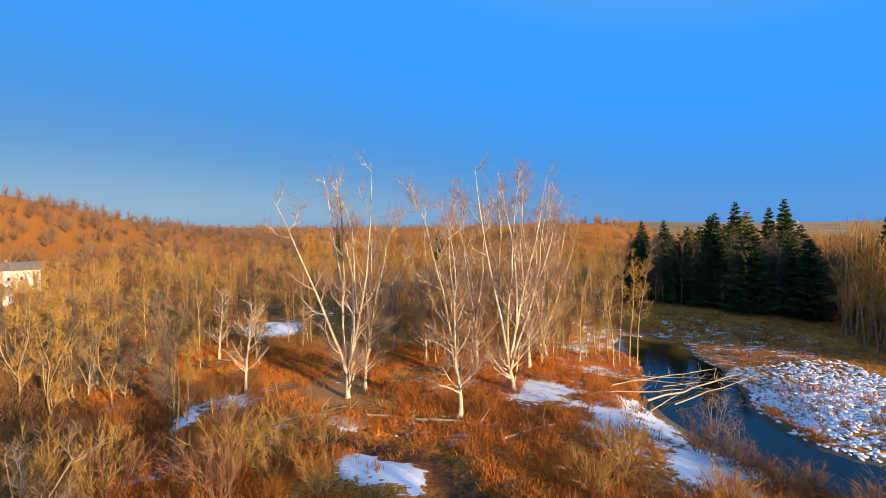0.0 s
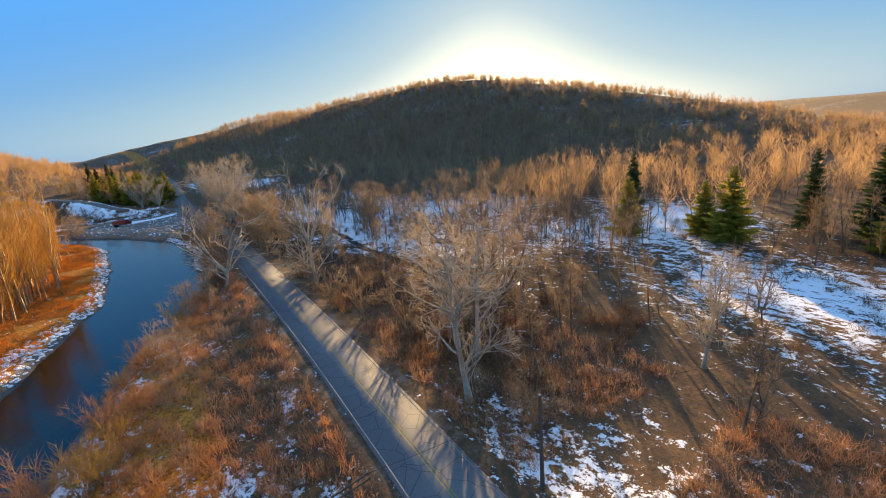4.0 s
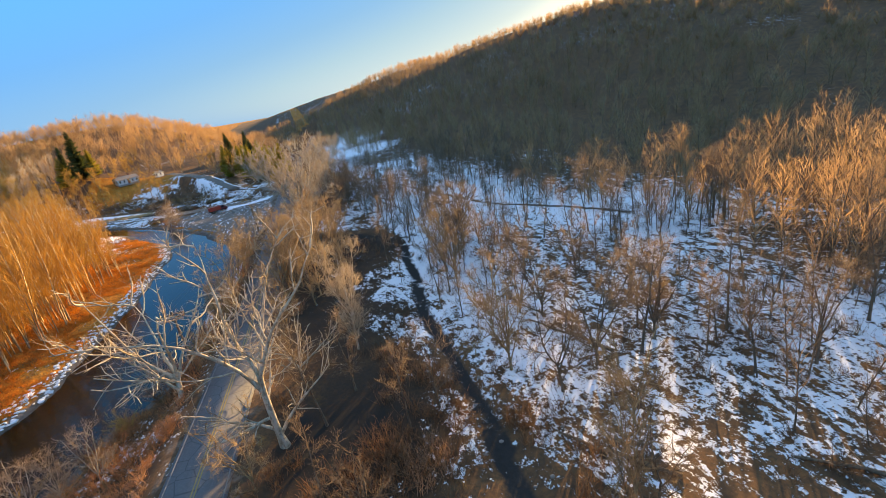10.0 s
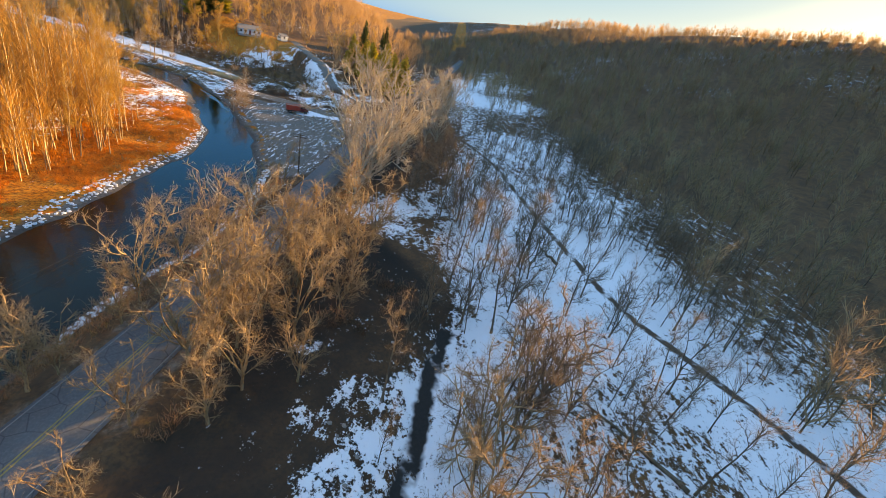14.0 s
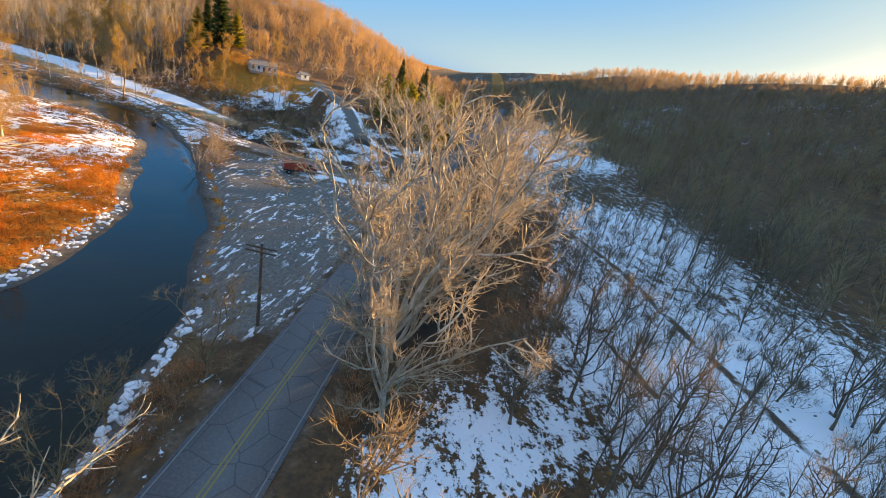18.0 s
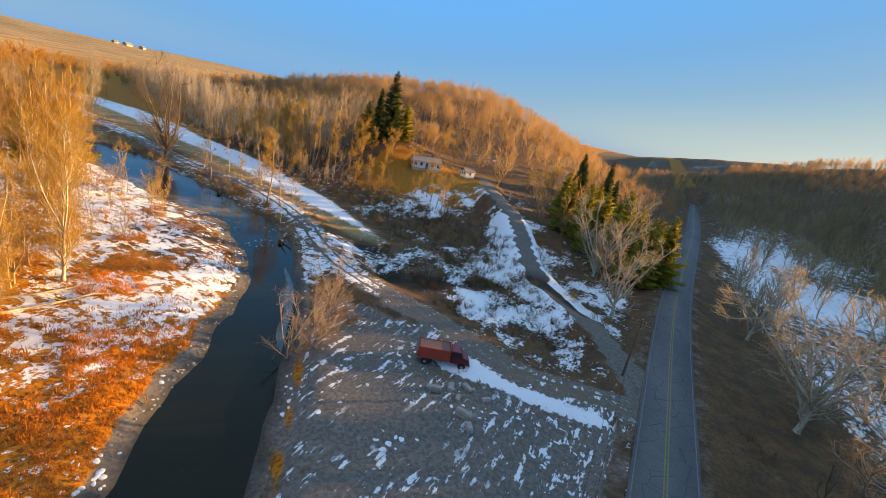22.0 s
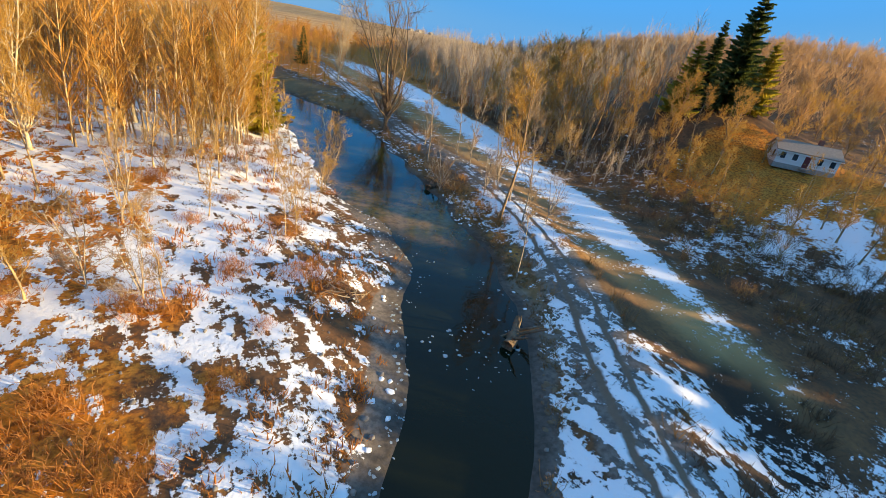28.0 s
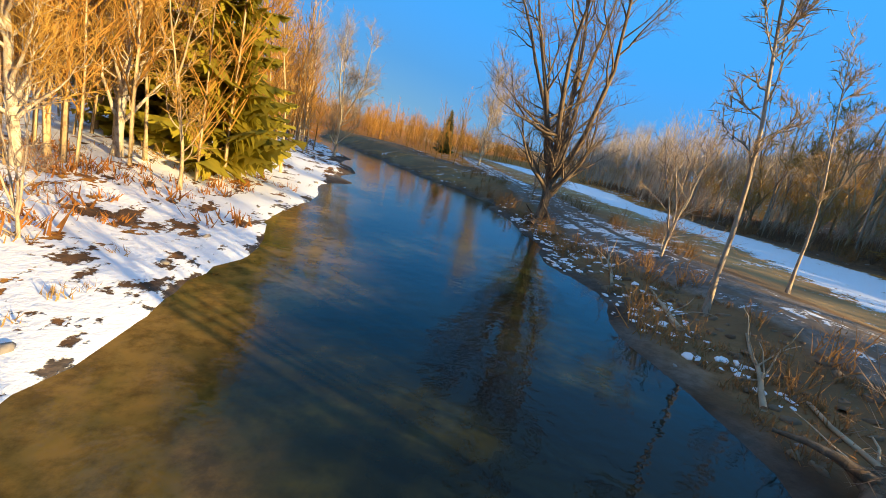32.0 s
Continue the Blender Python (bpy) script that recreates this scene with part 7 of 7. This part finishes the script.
P_A = utility_pole(32.3, 3.8, 7.2, 95, True)
P_B = utility_pole(28.6, -8.8, 7.8, 95, False)
P_C = utility_pole(178.4, -8.6, 8.0, 90, True)
P_D = utility_pole(108, -5.0, 9.0, 92, True)
P_E = utility_pole(243, -11.0, 8.0, 90, True)
P_F = utility_pole(-16, 15.5, 9.0, 130, True)
P_G = utility_pole(12, -45, 8.5, 60, False)


def wire(a, b, sag):
    t = np.linspace(0, 1, 17)[:, None]
    p = np.array(a) + (np.array(b) - np.array(a)) * t
    p[:, 2] -= sag * 4 * (t * (1 - t))[:, 0]
    ob = mesh_object("power_line", *tube(p, np.full(17, 0.012), 4), M_WIRE)
    return tagged(ob, "thin black wire sagging between utility poles", "power line", "wires along the road")


for a, b in ((P_F, P_A), (P_A, P_D), (P_D, P_C), (P_C, P_E)):
    for dx in (-1.15, 0.45, 1.15):
        wire(a + Vector((0, dx, 0)), b + Vector((0, dx, 0)), 1.2)
wire(P_A, P_B, 0.3)
wire(P_B, P_G, 0.9)

# ---- red truck on the gravel yard ----
M_RED = simple("faded_red_paint", (0.55, 0.055, 0.03), (0.42, 0.06, 0.035), 1.2, 0.5, 0.4, per="object")
M_CAB = simple("dark_red_paint", (0.16, 0.018, 0.02), (0.11, 0.015, 0.018), 1.5, 0.35, 0.5, per="object")
M_RUST = simple("rusty_bed_floor", (0.30, 0.13, 0.09), (0.22, 0.12, 0.10), 2.0, 0.85, 0.2, per="object")
M_RUBBER = simple("black_rubber", (0.02, 0.02, 0.02), (0.035, 0.033, 0.03), 6.0, 0.85)
M_GLASS = simple("dark_window_glass", (0.02, 0.025, 0.03), (0.03, 0.035, 0.04), 0.5, 0.08, 0.6)


def truck(x, y, turn):
    root = new("dump_truck")
    root.matrix_basis = pose(x, y, height(x, y), 0, 0, turn)
    tagged(root, "small red dump truck with a dark red cab on gravel", "truck")
    part("chassis", bm_box((6.0, 0.9, 0.22), (0.1, 0, 0.72), 0.02), M_RUBBER, root)
    bed = part("bed", bm_box((3.9, 2.25, 0.12), (-0.9, 0, 1.0), 0.02), M_RUST, root, "rusty steel bed floor")
    for sy in (-1.1, 1.1):
        side = part("side_panel", bm_box((3.9, 0.07, 1.35), (-0.9, sy, 1.7), 0.02), M_RED, root)
        for k in range(5):
            part("rib", bm_box((0.09, 0.05, 1.3), (-2.7 + k * 0.9, sy * 1.05, 1.7), 0.01), M_RED, side)
    part("front_panel", bm_box((0.07, 2.13, 1.5), (1.02, 0, 1.78), 0.02), M_RED, root)
    part("tailgate", bm_box((0.07, 2.13, 1.3), (-2.82, 0, 1.68), 0.02), M_RED, root)
    part("tarpaulin", bm_box((3.7, 2.1, 0.05), (-0.9, 0, 2.28), 0.02), M_RUST, root, "sagging rust-pink cover over the bed")
    bm = bmesh.new()
    prof = [(1.15, 0.75), (1.15, 2.25), (1.45, 2.32), (2.25, 2.28), (2.6, 1.6), (3.35, 1.45), (3.45, 0.75)]
    a = [bm.verts.new((px, -0.98, pz)) for px, pz in prof]
    b = [bm.verts.new((px, 0.98, pz)) for px, pz in prof]
    bm.faces.new(a), bm.faces.new(b[::-1])
    for k in range(len(prof)):
        n2 = (k + 1) % len(prof)
        bm.faces.new((a[n2], a[k], b[k], b[n2]))
    bmesh.ops.bevel(bm, geom=bm.edges[:], offset=0.05, segments=2, affect="EDGES")
    bmesh.ops.recalc_face_normals(bm, faces=bm.faces)
    cab = part("cab", bm, M_CAB, root, "dark red cab with a sloped bonnet")
    wind = bm_box((0.03, 1.6, 0.62), (0, 0, 0), 0.008)
    bmesh.ops.transform(wind, matrix=Matrix.Translation((2.46, 0, 1.96)) @ Matrix.Rotation(radians(-27), 4, "Y"), verts=wind.verts)
    part("windscreen", wind, M_GLASS, cab)
    for sy in (-1, 1):
        part("side_window", bm_box((0.8, 0.03, 0.5), (1.75, sy * 0.985, 1.9), 0.008), M_GLASS, cab)
        part("headlight", bm_cyl(0.1, 0.1, 0.05, (3.44, sy * 0.7, 1.1), "X", 12), M_GLASSY, cab)
        part("mirror", bm_box((0.06, 0.22, 0.3), (2.3, sy * 1.15, 1.85), 0.015), M_RUBBER, cab)
    part("bumper", bm_box((0.15, 2.0, 0.22), (3.5, 0, 0.72), 0.03), M_GALV, root)
    for px in (-1.9, 2.6):
        for sy in (-0.95, 0.95):
            wheel = part("wheel", bm_cyl(0.46, 0.46, 0.3, (px, sy, 0.46), "Y", 22, 0.05), M_RUBBER, root)
            part("hub", bm_cyl(0.22, 0.2, 0.32, (px, sy, 0.46), "Y", 14), M_GALV, wheel)
    return root


truck(231.6, 9.4, -63)

# boulders and blocks beside the truck
M_BLOCK = simple("pale_concrete_block", (0.38, 0.36, 0.33), (0.26, 0.25, 0.23), 2.0, bump=0.3)
for i, (x, y, s, t) in enumerate(((227.5, 6.0, 1.0, 20), (229.0, 4.6, 0.9, 60), (226.0, 7.4, 1.1, 110), (226.4, 4.6, 0.7, 10), (224.2, 3.0, 1.2, 80), (228.2, 2.0, 0.8, 140), (222.8, 1.8, 0.9, 33))):
    bm = bm_box((1.5 * s, 0.7 * s, 0.65 * s), (0, 0, 0), 0.12 * s)
    for v in bm.verts:
        v.co += Vector(noise.noise_vector(v.co * 1.7 + Vector((i * 3.1, 0, 0)))) * 0.10 * s
    me = bpy.data.meshes.new("boulder")
    bm.to_mesh(me)
    bm.free()
    me.materials.append(M_BLOCK)
    ob = new("boulder", me)
    ob.matrix_basis = pose(x, y, height(x, y) + 0.25 * s, 0, 0, t)
    tagged(ob, "pale squared boulder lying on the gravel yard", "boulder", "boulders by the truck")

# ---- houses ----
M_SIDING = simple("white_siding", (0.72, 0.71, 0.68), (0.62, 0.61, 0.58), 0.8, 0.7, 0.3, bump=0.1, stretch=(0.3, 0.3, 6))
M_ROOF = simple("grey_shingles", (0.22, 0.20, 0.19), (0.15, 0.14, 0.135), 3.0, bump=0.3)
M_ROOF_TAN = simple("tan_shingles", (0.36, 0.28, 0.22), (0.27, 0.21, 0.17), 3.0, bump=0.3)
M_TRIM = simple("white_trim", (0.78, 0.78, 0.76), (0.70, 0.70, 0.68), 2.0, 0.6)
M_BRICK = simple("brick_chimney", (0.30, 0.13, 0.09), (0.22, 0.10, 0.07), 5.0, bump=0.3)


def house(name, label, x, y, turn, lx, ly, wall, rise, roof_mat, rows=1, cols=5, door=True, chimney=True, siding=M_SIDING, sunk=0.4):
    """A gabled house: walls, roof planes, windows with frame, sill and pane, door, chimney."""
    root = new(name)
    root.matrix_basis = pose(x, y, height(x, y) - sunk, 0, 0, turn)
    tagged(root, label, "house")
    part("foundation", bm_box((lx + 0.1, ly + 0.1, 0.9), (0, 0, 0.2), 0.02), M_BLOCK, root)
    bm = bmesh.new()
    hx, hy, z0, z1 = lx / 2, ly / 2, 0.5, 0.5 + wall
    pts = [(-hx, -hy, z0), (hx, -hy, z0), (hx, hy, z0), (-hx, hy, z0), (-hx, -hy, z1), (hx, -hy, z1), (hx, hy, z1), (-hx, hy, z1), (-hx, 0, z1 + rise), (hx, 0, z1 + rise)]
    v = [bm.verts.new(p) for p in pts]
    for f in ((0, 1, 5, 4), (2, 3, 7, 6), (1, 2, 6, 9, 5), (3, 0, 4, 8, 7), (3, 2, 1, 0), (4, 5, 9, 8), (6, 7, 8, 9)):
        bm.faces.new([v[k] for k in f])
    walls = part("wall", bm, siding, root)
    slope = math.atan2(rise, hy)
    run = hy / math.cos(slope) + 0.45
    for s in (-1, 1):
        b = bm_box((lx + 0.8, run, 0.14), (0, 0, 0), 0.02)
        bmesh.ops.transform(b, matrix=Matrix.Translation((0, s * (hy / 2 + 0.12), z1 + rise / 2 + 0.06)) @ Matrix.Rotation(-s * slope, 4, "X"), verts=b.verts)
        part("roof", b, roof_mat, root)
        part("gutter", bm_box((lx + 0.8, 0.12, 0.1), (0, s * (hy + 0.42), z1 - 0.22), 0.02), M_TRIM, root)
    if chimney:
        part("chimney", bm_box((0.7, 0.7, 1.7), (hx * 0.4, 0.3, z1 + rise + 0.3), 0.02), M_BRICK, root)
    ww, wh = 0.95, 1.25
    for r in range(rows):
        zc = z0 + 1.55 + r * 2.8
        for s in (-1, 1):
            for c in range(cols):
                px = -hx + lx * (c + 0.5) / cols
                if door and r == 0 and c == cols // 2 and s == -1:
                    d = part("door", bm_box((0.95, 0.08, 2.05), (px, s * (hy + 0.03), z0 + 1.05), 0.01), M_CAB, root, "dark panelled front door")
                    part("door_frame", bm_box((1.15, 0.06, 2.2), (px, s * (hy + 0.015), z0 + 1.1), 0.01), M_TRIM, d)
                    part("step", bm_box((1.5, 0.9, 0.3), (px, s * (hy + 0.5), z0 - 0.1), 0.02), M_BLOCK, d)
                    continue
                w = part("window", bm_box((ww, 0.06, wh), (px, s * (hy + 0.02), zc), 0.01), M_TRIM, root)
                part("pane", bm_box((ww - 0.16, 0.05, wh - 0.16), (px, s * (hy + 0.04), zc), 0.0), M_GLASS, w)
                part("sill", bm_box((ww + 0.15, 0.14, 0.06), (px, s * (hy + 0.07), zc - wh / 2 - 0.03), 0.005), M_TRIM, w)
        for s in (-1, 1):
            for py in (-hy * 0.45, hy * 0.45):
                w = part("window", bm_box((0.06, ww, wh), (s * (hx + 0.02), py, zc), 0.01), M_TRIM, root)
                part("pane", bm_box((0.05, ww - 0.16, wh - 0.16), (s * (hx + 0.04), py, zc), 0.0), M_GLASS, w)
    return root


house("ranch_house", "low white ranch house with a tan roof on the slope", 331, 66, -53, 10, 6, 2.5, 1.5, M_ROOF_TAN, 1, 5)
house("garden_shed", "small white shed on the snowy slope", 338, 52, -30, 4, 3, 2.2, 0.9, M_ROOF, 1, 1, False, False)
house("mill_building", "large white two-storey building behind bare trees", -146, 140, 42, 27, 12, 7.0, 2.2, M_ROOF, 2, 9, True, True)
house("white_cottage", "small white cottage beside a larger building", -124, 122, 30, 6, 5, 2.8, 1.6, M_ROOF, 1, 2)
for i, (x, y, t, lx, ly, wall, rise) in enumerate(((834, 1085, 20, 18, 10, 5, 4), (872, 1096, 35, 14, 9, 5, 3.5), (806, 1080, 10, 10, 8, 4, 3))):
    house("farmhouse", "distant farm building on the ridge-top fields", x, y, t, lx, ly, wall, rise, M_ROOF, 2, 4, True, i == 1, M_BLOCK)
